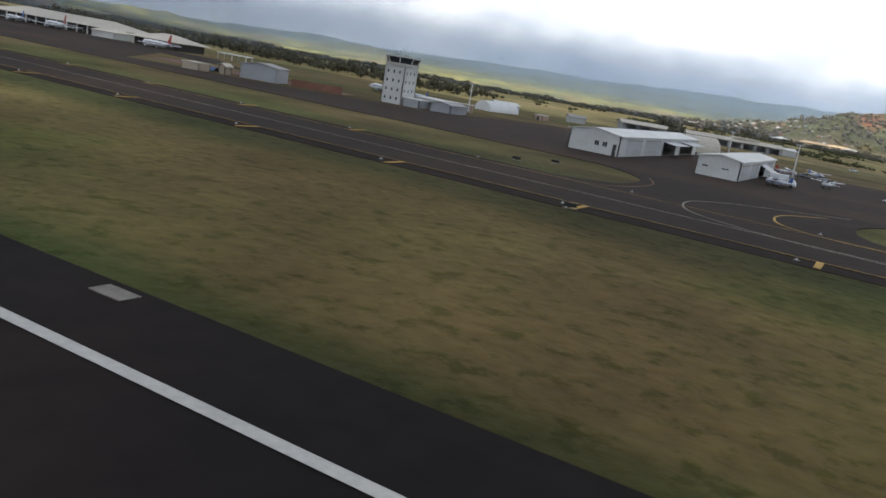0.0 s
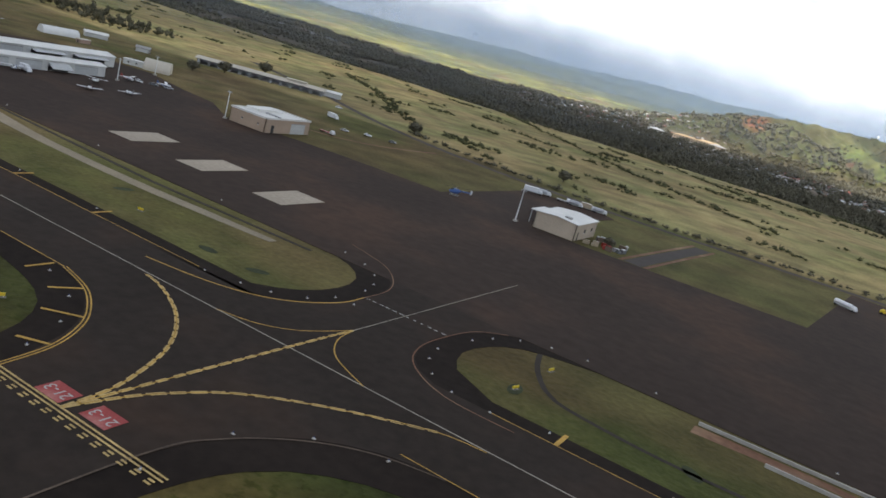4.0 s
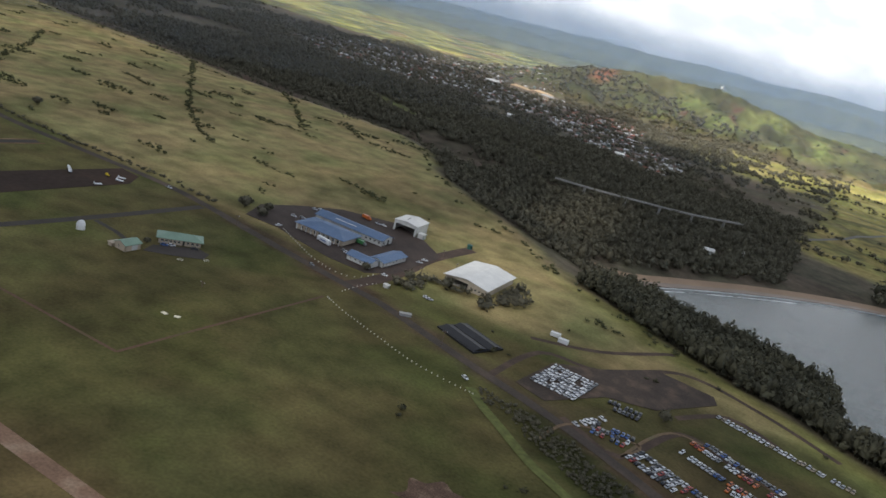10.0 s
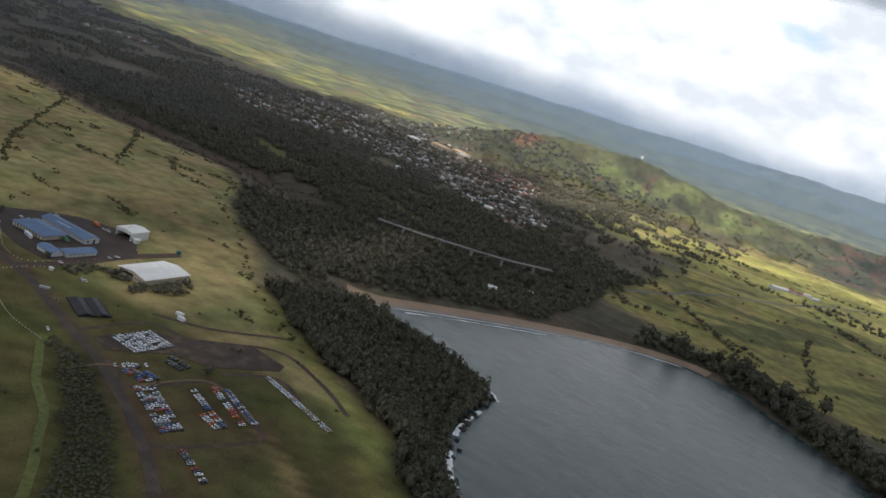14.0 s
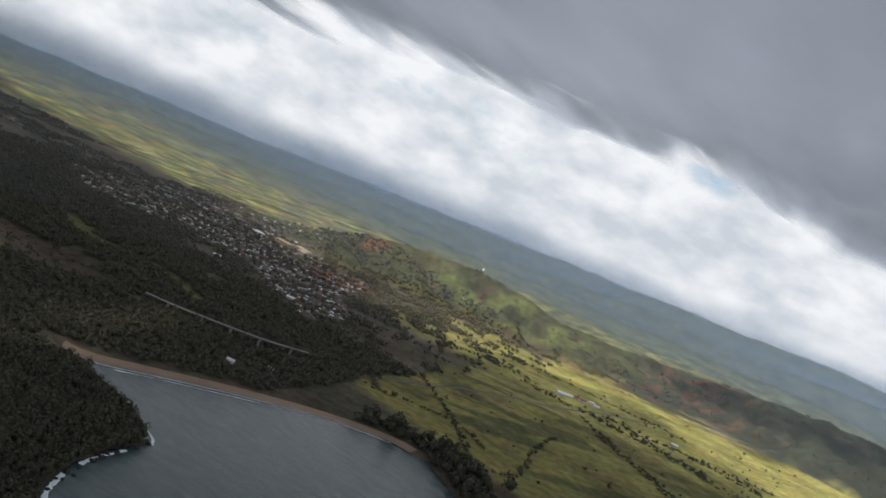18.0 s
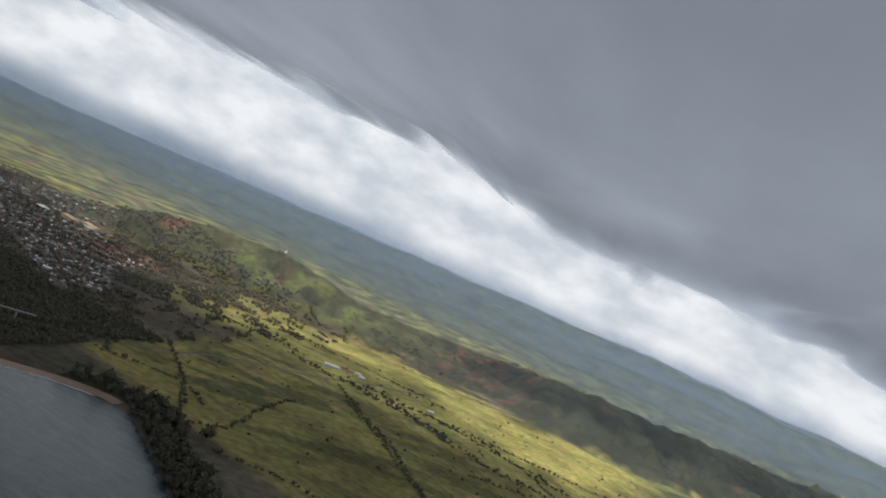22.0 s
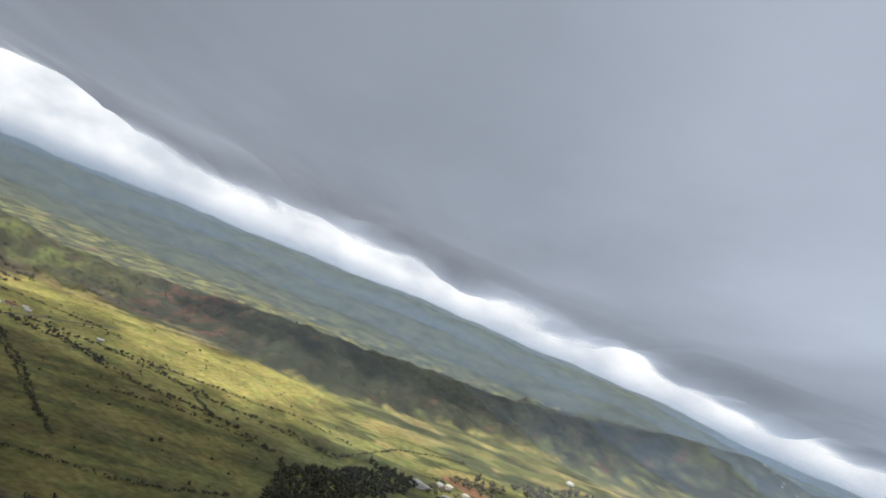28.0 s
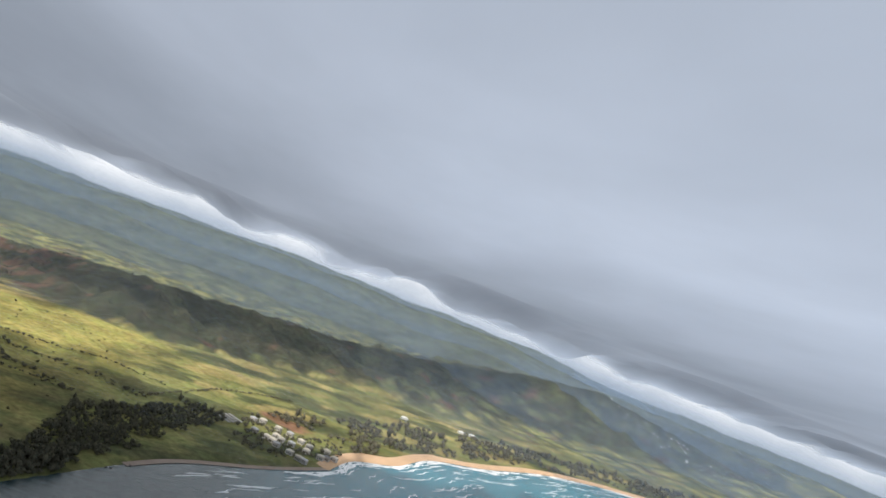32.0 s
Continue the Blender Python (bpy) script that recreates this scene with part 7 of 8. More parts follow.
def planted(name, x, y, size, kinds, mat, label, category, seed=0, sink=0.1, z=None):
    """Many trees as one mesh, each turned and scaled on its own, standing on the land."""
    r = np.random.RandomState(seed)
    if z is None:
        z = np.maximum(height(x, y), SEA)
    pick = r.randint(0, len(kinds), len(x))
    allv, allf, count = [], [], 0
    for k, (tv, tf) in enumerate(kinds):
        i = np.where(pick == k)[0]
        if not len(i):
            continue
        a, s = r.uniform(0, 6.283, len(i)), size[i]
        sz = s * r.uniform(0.8, 1.25, len(i))
        c, q = np.cos(a)[:, None], np.sin(a)[:, None]
        vx = (tv[None, :, 0] * c - tv[None, :, 1] * q) * s[:, None] + x[i][:, None]
        vy = (tv[None, :, 0] * q + tv[None, :, 1] * c) * s[:, None] + y[i][:, None]
        vz = tv[None, :, 2] * sz[:, None] + z[i][:, None] - sink * s[:, None]
        allv.append(np.stack([vx, vy, vz], -1).reshape(-1, 3))
        allf.append((tf[None] + (np.arange(len(i)) * len(tv))[:, None, None] + count).reshape(-1, 3))
        count += len(i) * len(tv)
    v, f = np.concatenate(allv), np.concatenate(allf)
    me = bpy.data.meshes.new(name)
    me.vertices.add(len(v))
    me.vertices.foreach_set("co", v.astype(np.float32).ravel())
    me.loops.add(f.size)
    me.loops.foreach_set("vertex_index", f.astype(np.int32).ravel())
    me.polygons.add(len(f))
    me.polygons.foreach_set("loop_start", (np.arange(len(f)) * 3).astype(np.int32))
    me.materials.append(mat)
    me.update(calc_edges=True)
    return tagged(new(name, me), label, category, kind="stuff")


def scatter(x0, x1, y0, y1, gap, seed, keep):
    """Points on a jittered grid for which keep(x, y) holds."""
    r = np.random.RandomState(seed)
    gx, gy = np.meshgrid(np.arange(x0, x1, gap), np.arange(y0, y1, gap))
    x, y = (gx + r.uniform(-0.5, 0.5, gx.shape) * gap).ravel(), (gy + r.uniform(-0.5, 0.5, gy.shape) * gap).ravel()
    k = keep(x, y)
    return x[k], y[k]


def along(line, gap, width, seed):
    """Points strewn along a line."""
    r = np.random.RandomState(seed)
    p = np.array(curve_through(line, gap))
    p = p + r.uniform(-1, 1, p.shape) * width
    return p[:, 0], p[:, 1]


BEACH = [(272, 378), (284, 388), (294, 400), (313, 430), (351, 482), (395, 528), (430, 550), (448, 551)]
HIGHWAY = [(60, 500), (120, 512), (189, 527), (216, 539), (241, 553), (275, 576), (304, 611), (326, 648), (346, 690), (366, 745), (392, 817), (428, 893), (466, 975), (500, 1060), (560, 1180)]


def coast_side(x, y):
    d, _, _ = to_line(x, y, COAST)
    return np.where(inside(x, y, LAND_POLY), d, -d)


def rim_side(x, y):
    d, _, _ = to_line(x, y, FOREST_EDGE)
    return np.where(inside(x, y, PLATEAU), -d, d)


def far_from(x, y, line, d):
    return to_line(x, y, line)[0] > d


def valley(x, y):
    return ((rim_side(x, y) > 3 + 5 * wobble(x, y, 40, 71)) & (coast_side(x, y) > 4) & far_from(x, y, HIGHWAY, 3.5) & ~((to_line(x, y, BEACH)[0] < 15)) & ~inside(x, y, TOWN) & (y < 1000 - 0.3 * x)
            & ~((x > 345 + 10 * wobble(x, y, 50, 72)) & (y > 600 + 0.0 * x)) & ~((np.hypot(x - 305, y - 512) < 9)) & (to_line(x, y, CLEARING)[0] > 9 + 5 * wobble(x, y, 30, 90)) & ~((wobble(x, y, 130, 73) > 0.62) & (x < 120)))


# the wooded headland beside the bay
x, y = scatter(290, 480, 60, 400, 2.5, 1, lambda x, y: (rim_side(x, y) > 2 + 4 * wobble(x, y, 30, 71)) & (coast_side(x, y) > 2.5) & ((to_line(x, y, BEACH)[0] > 15) | (y < 366)))
planted("headland_trees", x, y, np.random.RandomState(1).uniform(2.3, 4.6, len(x)), TALL + BROAD[:2], LEAF_DARK, "dense dark ironwood trees on the headland", "trees", 1)
x, y = scatter(-260, 345, 330, 760, 4.2, 2, lambda x, y: valley(x, y) & ~((x > 290) & (y < 400)) & ~((x < 150) & (y < 515 + 0.15 * x) & (wobble(x, y, 22, 70) < 0.3)))
planted("valley_trees", x, y, np.random.RandomState(2).uniform(2.6, 5.0, len(x)) * np.where((x < 150) & (y < 520), 0.55, 1.0), BROAD + TALL[:1], LEAF, "dark dense trees filling the valley", "trees", 2)
x, y = scatter(-1500, -260, 390, 1250, 8, 3, lambda x, y: valley(x, y) & (wobble(x, y, 160, 74) > 0.0))
planted("western_woods", x, y, np.random.RandomState(3).uniform(3.2, 6.0, len(x)), BROAD, LEAF, "dark woods west of the town", "trees", 3)
x, y = scatter(-430, 360, 740, 1330, 7, 4, lambda x, y: (rim_side(x, y) > 5) & (~inside(x, y, TOWN) & (wobble(x, y, 90, 75) > -0.3) | inside(x, y, TOWN) & (wobble(x, y, 40, 76) > 0.1)) & ~((x > 250) & (wobble(x, y, 60, 78) > -0.2)))
planted("town_trees", x, y, np.random.RandomState(4).uniform(3.2, 6.0, len(x)), BROAD, LEAF, "dark trees among the houses of the town", "trees", 4)
# the shore east of the beach
x, y = scatter(400, 960, 430, 760, 5.5, 5, lambda x, y: (coast_side(x, y) > 4) & (coast_side(x, y) < 44 + 26 * wobble(x, y, 90, 77)) & (to_line(x, y, BEACH)[0] > 12))
planted("shore_trees", x, y, np.random.RandomState(5).uniform(4.5, 8, len(x)), TALL[:3] + BROAD, LEAF_DARK, "dark trees along the rocky shore", "trees", 5)
# hedges between the fields
HEDGES = [[(347, 765), (411, 699), (471, 610), (515, 548)], [(360, 645), (330, 690)], [(490, 586), (509, 629), (496, 707), (492, 795)], [(478, 963), (553, 873), (639, 764), (690, 690)], [(494, 985), (548, 1002), (643, 951), (721, 932), (800, 940), (880, 914)],
          [(133, 1070), (276, 1005), (366, 1013), (433, 986), (500, 992), (570, 983), (633, 959)], [(531, 564), (598, 583), (645, 575), (700, 600), (800, 632), (879, 705)], [(602, 1030), (705, 1028), (789, 945)], [(495, 1011), (597, 1041), (662, 1056), (739, 1023), (870, 1022), (951, 1007)]]
FAR_HEDGES = [[(671, 1069), (790, 1086), (870, 1110), (960, 1099)], [(686, 869), (776, 903), (880, 914)], [(515, 907), (610, 790), (714, 667)], [(200, 1130), (300, 1110), (386, 1130), (485, 1150), (587, 1120)], [(360, 640), (420, 676), (470, 646)], [(951, 1007), (1047, 1228), (1150, 1330)]]
hx, hy = [], []
for k, h in enumerate(HEDGES + FAR_HEDGES):
    a, b = along(h, 4.2 if k not in (4, 5, 8) else 2.4, 2.5 if k not in (4, 5, 8) else 8, 30 + k)
    hx.append(a)
    hy.append(b)
x, y = np.concatenate(hx), np.concatenate(hy)
keep = coast_side(x, y) > 5
planted("field_hedges", x[keep], y[keep], np.random.RandomState(6).uniform(2.0, 4.6, keep.sum()), BROAD + LOW, LEAF, "dark hedges and tree lines between the fields", "hedge", 6)
# scrub on the ridge
x, y = scatter(-120, 1700, 1230, 2450, 7.5, 7, lambda x, y: (to_line(x, y, RIDGE)[0] < 200) & (wobble(x, y, 60, 79) > 0.05 + 0.25 * (x < 380)))
planted("ridge_scrub", x, y, np.random.RandomState(7).uniform(1.6, 4.0, len(x)), LOW + BROAD[:2], LEAF_DRY, "scrub and low trees on the ridge", "scrub", 7)
x, y = scatter(260, 1000, 640, 1330, 24, 8, lambda x, y: (coast_side(x, y) > 30) & (wobble(x, y, 60, 80) > 0.25))
planted("field_bushes", x, y, np.random.RandomState(8).uniform(1.6, 4.2, len(x)), LOW + BROAD[:2], LEAF_DRY, "scattered bushes in the fields", "bushes", 8)
# round the resort and along the far beach
RESORT_WOODS = [(926, 600), (906, 759), (898, 859), (953, 945), (1028, 1070), (1060, 1040), (1040, 960), (1010, 880), (985, 780)]
x, y = scatter(890, 1110, 560, 1090, 6, 9, lambda x, y: inside(x + 14 * wobble(x, y, 50, 93), y + 22 * wobble(x, y, 60, 94), RESORT_WOODS) & (coast_side(x, y) > 8) & (wobble(x, y, 38, 95) > -0.45))
planted("resort_woods", x, y, np.random.RandomState(9).uniform(3.5, 7, len(x)), BROAD + TALL[:2], LEAF_DARK, "dark woods beside the resort", "trees", 9)
x, y = scatter(1080, 2300, 1000, 2050, 15, 10, lambda x, y: (coast_side(x, y) > 22) & (coast_side(x, y) < 170) & (wobble(x, y, 140, 81) > -0.1) & ((x > 1250) | (y > 1150)))
planted("far_shore_trees", x, y, np.random.RandomState(10).uniform(6, 11, len(x)), BROAD + TALL[:2], LEAF, "dark trees behind the far beach", "trees", 10)
x, y = scatter(1085, 1240, 940, 1130, 8, 22, lambda x, y: (coast_side(x, y) > 12) & (wobble(x, y, 45, 91) > 0.0) & (np.hypot(x - 1143, y - 1150) > 45))
planted("resort_trees", x, y, np.random.RandomState(22).uniform(3, 6, len(x)), BROAD, LEAF, "dark garden trees among the resort blocks", "trees", 22)
# trees behind the terminal, bushes of the pasture
x, y = scatter(-420, -70, 196, 350, 4.2, 11, lambda x, y: (np.abs(y - 246 + 0.22 * (x + 200) - 12 * wobble(x, 0 * x, 120, 82)) < 16) & (x < -120))
planted("terminal_trees", x, y, np.random.RandomState(11).uniform(1.3, 2.8, len(x)), TALL[:2] + BROAD, LEAF_DARK, "dark tree belt behind the terminal", "trees", 11)


HEDGE_LINES = [[(-67, 436), (-33, 405), (27, 345), (67, 306), (86, 290), (103, 277), (123, 267)], [(27, 428), (67, 391), (109, 345)], [(84, 387), (100, 395), (125, 377)], [(-103, 345), (-56, 304), (-20, 264), (-1, 243), (24, 234), (52, 212)]]
CLUMPS = [(7, 288, 8, 4), (34, 287, 13, 4), (50, 302, 9, 4), (62, 239, 7, 4), (80, 244, 5, 3), (86, 270, 5, 2), (62, 345, 6, 3), (90, 333, 4, 2), (120, 390, 12, 5), (136, 404, 10, 6), (-12, 252, 8, 8), (20, 236, 12, 5), (-38, 284, 9, 6)]


def near_bushes(x, y):
    """The hedge lines across the pasture and its clumps of scrub."""
    on = np.zeros(x.shape, bool)
    for line in HEDGE_LINES:
        on |= to_line(x, y, line)[0] < 1.6 + 1.6 * wobble(x, y, 20, 88)
    for cx, cy, a, b in CLUMPS:
        on |= np.hypot((x - cx) / a, (y - cy) / b) < 0.75 + 0.5 * wobble(x, y, 9, 89)
    return on


def pasture(x, y):
    return (rim_side(x, y) < -3) & (y > 209) & ~((x > 186) & (x < 286) & (y < 272)) & ~((x > 286) & (y < 245)) & ~((x < 20) & (y < 240))


x, y = scatter(-500, 345, 206, 446, 2.1, 12, lambda x, y: pasture(x, y) & ((wobble(x * 0.45, y, 26, 83, 3) > 0.70) | (rim_side(x, y) > -7) & (wobble(x, y, 14, 85) > 0.2) | near_bushes(x, y)))
planted("pasture_bushes", x, y, np.random.RandomState(12).uniform(0.8, 2.1, len(x)), LOW, LEAF_PASTURE, "dark bushes scattered over the dry pasture", "bushes", 12)
x, y = along([(20, 213), (60, 204), (100, 202), (130, 204.5), (160, 206.5), (184, 206)], 1.3, 1.2, 13)
planted("roadside_hedge", x, y, np.random.RandomState(13).uniform(0.9, 2.0, len(x)), LOW, LEAF, "low dark hedge along the road", "hedge", 13)
x, y = scatter(256, 300, 196, 262, 2.6, 14, lambda x, y: ((np.hypot((x - 259) / 5, (y - 213) / 9) < 1) | (np.hypot((x - 268) / 7, (y - 222) / 3.4) < 1) | (np.hypot((x - 284) / 5, (y - 236) / 10) < 1) | (np.hypot((x - 281) / 3, (y - 222) / 6) < 1)) & ~((x > 262) & (x < 279) & (y > 225) & (y < 252)))
planted("hangar_bushes", x, y, np.random.RandomState(14).uniform(1.8, 3.6, len(x)), BROAD + LOW, LEAF, "dark bushes round the hangar", "bushes", 14)
x, y = scatter(300, 412, 90, 176, 1.15, 15, lambda x, y: to_line(x, y, THICKET)[0] < np.interp(x, [303, 320, 360, 400], [1.2, 3.6, 7.2, 8.0]) + 1.6 * wobble(x, y, 12, 86))
planted("roadside_thicket", x, y, np.random.RandomState(15).uniform(0.5, 1.3, len(x)), LOW + BROAD[:1], LEAF, "dark green thicket beside the road", "bushes", 15)
x, y = scatter(200, 400, 120, 260, 6, 16, lambda x, y: (x > 290) & (wobble(x, y, 30, 87) > 0.5) & (rim_side(x, y) < -4) & far_from(x, y, MAIN_ROAD, 3) & ~((x > 306) & (x < 392) & (y > 154) & (y < 220)))
planted("lot_bushes", x, y, np.random.RandomState(16).uniform(0.8, 2.2, len(x)), LOW, LEAF_DRY, "low bushes round the vehicle lots", "bushes", 16)


# single trees beside the buildings
BARK = material("tree_bark", (0.09, 0.07, 0.055), 0.9, vary=0.3, scale=6)


def single_tree(x, y, h, w, seed):
    r = random.Random(seed)
    t = thing("tree", x, y, ground_z(x, y), r.uniform(0, 360), "round dark green tree beside a building", "tree", "single trees")
    bm = bmesh.new()
    bmesh.ops.create_cone(bm, cap_ends=True, segments=7, radius1=0.06 * h, radius2=0.03 * h, depth=0.5 * h, matrix=Matrix.Translation((0, 0, 0.25 * h)))
    part("trunk", bm, BARK, t)
    for k in range(4):
        bm = bmesh.new()
        bmesh.ops.create_cone(bm, cap_ends=True, segments=5, radius1=0.025 * h, radius2=0.01 * h, depth=0.4 * h, matrix=pose(0, 0, 0.45 * h, 38, 0, 90 * k) @ Matrix.Translation((0, 0, 0.2 * h)))
        part("limb", bm, BARK, t)
    bm = bmesh.new()
    for k in range(240):
        d = Vector((r.gauss(0, 1), r.gauss(0, 1), abs(r.gauss(0, 1)) - 0.3)).normalized()
        c = Vector((d.x * w * 0.5, d.y * w * 0.5, h * 0.62 + d.z * h * 0.36)) * r.uniform(0.8, 1.05)
        v = [bm.verts.new(c + Vector((r.gauss(0, 0.09 * w), r.gauss(0, 0.09 * w), r.gauss(0, 0.09 * w)))) for _ in range(3)]
        bm.faces.new(v)
    bmesh.ops.create_icosphere(bm, subdivisions=2, radius=0.4 * w, matrix=Matrix.Translation((0, 0, h * 0.62)))
    part("crown", bm, LEAF, t)


for k, (x, y, h, w) in enumerate(((245.5, 207.6, 2.2, 2.6), (204.8, 159.2, 1.6, 1.8), (-48.5, 204, 3.6, 4.0), (-44, 186, 3, 3.4), (104.8, 152.6, 1.8, 2.2), (199, 212.5, 2.6, 3.4), (190, 214, 3.4, 4.4), (196, 219, 2.6, 3.2), (343, 199, 2.6, 3.0), (21, 214, 3.4, 3.8), (68, 222, 3.0, 3.6), (-60, 236, 4, 4.4))):
    single_tree(x, y, h, w, k)

# ---- town, bridge, shore, resort, far things ----
FACADE = [material("house_wall_" + str(k), c, 0.85, vary=0.12, scale=3, per_object=0.2) for k, c in enumerate(((0.50, 0.47, 0.42), (0.36, 0.33, 0.30), (0.44, 0.36, 0.28)))]
HOUSE_ROOFS = [(TIN_ROOF, "grey tin"), (RED_ROOF, "rust-red"), (material("brown_roof", (0.13, 0.09, 0.07), 0.85, vary=0.2, scale=3, per_object=0.3), "brown"), (material("white_tin_roof", (0.60, 0.60, 0.58), 0.6, vary=0.1, scale=3, per_object=0.15), "white")]


def small_house(kind, wall, colour_word):
    roof = HOUSE_ROOFS[kind][0]
    h = part("house", wall_mesh(7.0, 2.2, 4.6, []), wall)
    part("roof", gable(7.0, 4.6, 2.2, 1.3, "x", 0.5), roof, h)
    for u in (1.2, 4.6):
        part("window", boxes((u, u + 1.1, -0.03, 0.02, 0.9, 1.7)), GLASS, h)
    part("door", boxes((3.0, 3.7, -0.03, 0.02, 0.05, 1.7)), DARK_IN, h)
    return tagged(h, f"small town house with a {colour_word} roof among trees", "house", "houses of the town")


masters = [small_house(k, FACADE[k % 3], HOUSE_ROOFS[k][1]) for k in range(4)]
used = set()
x, y = scatter(-420, 240, 735, 1330, 15.5, 77, lambda x, y: inside(x, y, TOWN) & (wobble(x, y, 110, 91) > -0.62))
r = np.random.RandomState(5)
order = np.argsort(np.hypot(x - 300, y - 300))[:290]
z = height(x, y)
for i in order:
    east = x[i] > -60
    k = int(r.choice(4, p=(0.36, 0.2, 0.2, 0.24) if east else (0.34, 0.1, 0.22, 0.34)))
    m = pose(x[i], y[i], z[i] - 0.3, 0, 0, 28 + r.choice((0, 90)) + r.uniform(-8, 8)) @ Matrix.Diagonal((0.8, 0.8, 0.8, 1))
    if k not in used:
        used.add(k)
        masters[k].matrix_world = m
    else:
        copy_thing(masters[k], m)
# the rest of the town's houses, too far and many to pick apart
def many_houses(x, y, seed):
    rr = np.random.RandomState(seed)
    hx, hy, hw, hr = rr.uniform(1.7, 3.4, len(x)), rr.uniform(1.3, 2.0, len(x)), rr.uniform(1.3, 1.9, len(x)), rr.uniform(0.5, 1.1, len(x))
    zz = height(x, y) - 0.3
    a = np.radians(28) + rr.choice((0.0, 1.571), len(x)) + rr.uniform(-0.15, 0.15, len(x))
    vs, fs = [], []
    for k in range(len(x)):
        w, d, h, t = hx[k], hy[k], hw[k], hw[k] + hr[k]
        loc = [(-w, -d, 0), (w, -d, 0), (w, d, 0), (-w, d, 0), (-w, -d, h), (w, -d, h), (w, d, h), (-w, d, h), (-w, 0, t), (w, 0, t)]
        c, q = math.cos(a[k]), math.sin(a[k])
        o = len(vs)
        vs += [(x[k] + u * c - v * q, y[k] + u * q + v * c, zz[k] + e) for u, v, e in loc]
        fs += [tuple(o + i for i in f) for f in ((0, 1, 5, 4), (2, 3, 7, 6), (1, 2, 6, 9, 5), (3, 0, 4, 8, 7), (4, 5, 9, 8), (6, 7, 8, 9))]
    me = bpy.data.meshes.new("town_houses")
    me.from_pydata(vs, [], fs)
    m = bpy.data.materials.new("town_paint")
    m.use_nodes = True
    n, ln = m.node_tree.nodes.new, m.node_tree.links.new
    geo, ramp = n("ShaderNodeNewGeometry"), n("ShaderNodeValToRGB")
    ramp.color_ramp.interpolation = "CONSTANT"
    tones = ((0.0, (0.16, 0.13, 0.11)), (0.22, (0.23, 0.22, 0.20)), (0.45, (0.22, 0.11, 0.08)), (0.58, (0.34, 0.32, 0.30)), (0.82, (0.50, 0.49, 0.47)), (0.92, (0.12, 0.15, 0.13)))
    for k, (at, col) in enumerate(tones):
        e = ramp.color_ramp.elements[k] if k < 2 else ramp.color_ramp.elements.new(at)
        e.position, e.color = at, (*col, 1)
    ln(geo.outputs["Random Per Island"], ramp.inputs[0])
    ln(ramp.outputs[0], m.node_tree.nodes["Principled BSDF"].inputs["Base Color"])
    m.node_tree.nodes["Principled BSDF"].inputs["Roughness"].default_value = 0.75
    me.materials.append(m)
    return tagged(new("town_houses", me), "crowded small houses of the town with grey, white and rust roofs", "houses", kind="stuff")


WEST_TOWN = [(-760, 950), (-700, 1010), (-600, 1050), (-560, 1010), (-650, 960), (-720, 920)]
x, y = scatter(-800, -540, 900, 1080, 17, 79, lambda x, y: inside(x, y, WEST_TOWN))
many_houses(x, y, 10)
hx_, hy_ = scatter(-420, 240, 725, 1340, 12.5, 78, lambda x, y: inside(x, y, TOWN) & (wobble(x, y, 70, 92) > -0.5))
many_houses(hx_, hy_, 9)
# school halls above the town, red terraces
OCHRE_ROOF = material("ochre_roof", (0.40, 0.29, 0.17), 0.8, vary=0.15, scale=2)
for bx, by, lx, ly, wall, roof, label in ((-140, 1075, 16, 14, WHITE_WALL, WHITE_ROOF, "pale school hall above the town"), (-112, 1104, 34, 12, BEIGE_WALL, OCHRE_ROOF, "long ochre school wing"), (-84, 1122, 34, 12, BEIGE_WALL, OCHRE_ROOF, "long ochre school wing"), (-62, 1098, 18, 12, BEIGE_WALL, GREY_ROOF, "grey-roofed school wing above the town")):
    building("school", bx, by, lx, ly, 5, label, "school", wall, roof, "hip", rise=2.4, turn=-22, over=1.0, floor=False, holes=windows("S", 1, lx - 1, int(lx / 4), 1.5, 3.2, 1.6))
for k in range(22):
    bx, by = 30 + 17 * (k % 6) + r.uniform(-3, 3), 925 + 34 * (k // 6) + 8 * (k % 6) * 0.4 + r.uniform(-4, 4)
    m = pose(bx, by, ground_z(bx, by) - 0.2, 0, 0, 20 + r.uniform(-10, 10))
    copy_thing(masters[1], m)
for bx, by, lx in ((30, 788, 9), (156, 776, 9), (300, 505, 6), (318, 534, 5)):
    building("house", bx, by, lx, 6, 2.2, "white-roofed house alone in the trees", "house", WHITE_WALL, WHITE_ROOF, "gable", rise=1.2, turn=25, floor=False)

# highway with a viaduct over the valley
road("highway", HIGHWAY[8:], 4.0, material("highway_asphalt", (0.10, 0.095, 0.088), 0.85, vary=0.15, scale=1), "grey highway through the fields", 0.25, 8)
bridge = thing("viaduct", 189, 527, 0, 0, "long grey concrete highway viaduct over the wooded valley", "bridge")
deck_line = curve_through([(189, 524), (216, 535), (241, 551), (275, 576), (304, 611)], 6)
deck_line = [(a - 189, b - 527) for a, b in deck_line]
PIER = material("bridge_concrete", (0.27, 0.26, 0.24), 0.85, vary=0.15, scale=1)
n_ = len(deck_line)
zs = [-9.6 - 1.6 * k / n_ for k in range(n_)]
part("deck", strip(bmesh.new(), deck_line, 3.0, zs), PIER, bridge)
part("soffit", strip(bmesh.new(), deck_line, 2.8, [v - 0.6 for v in zs]), PIER, bridge)
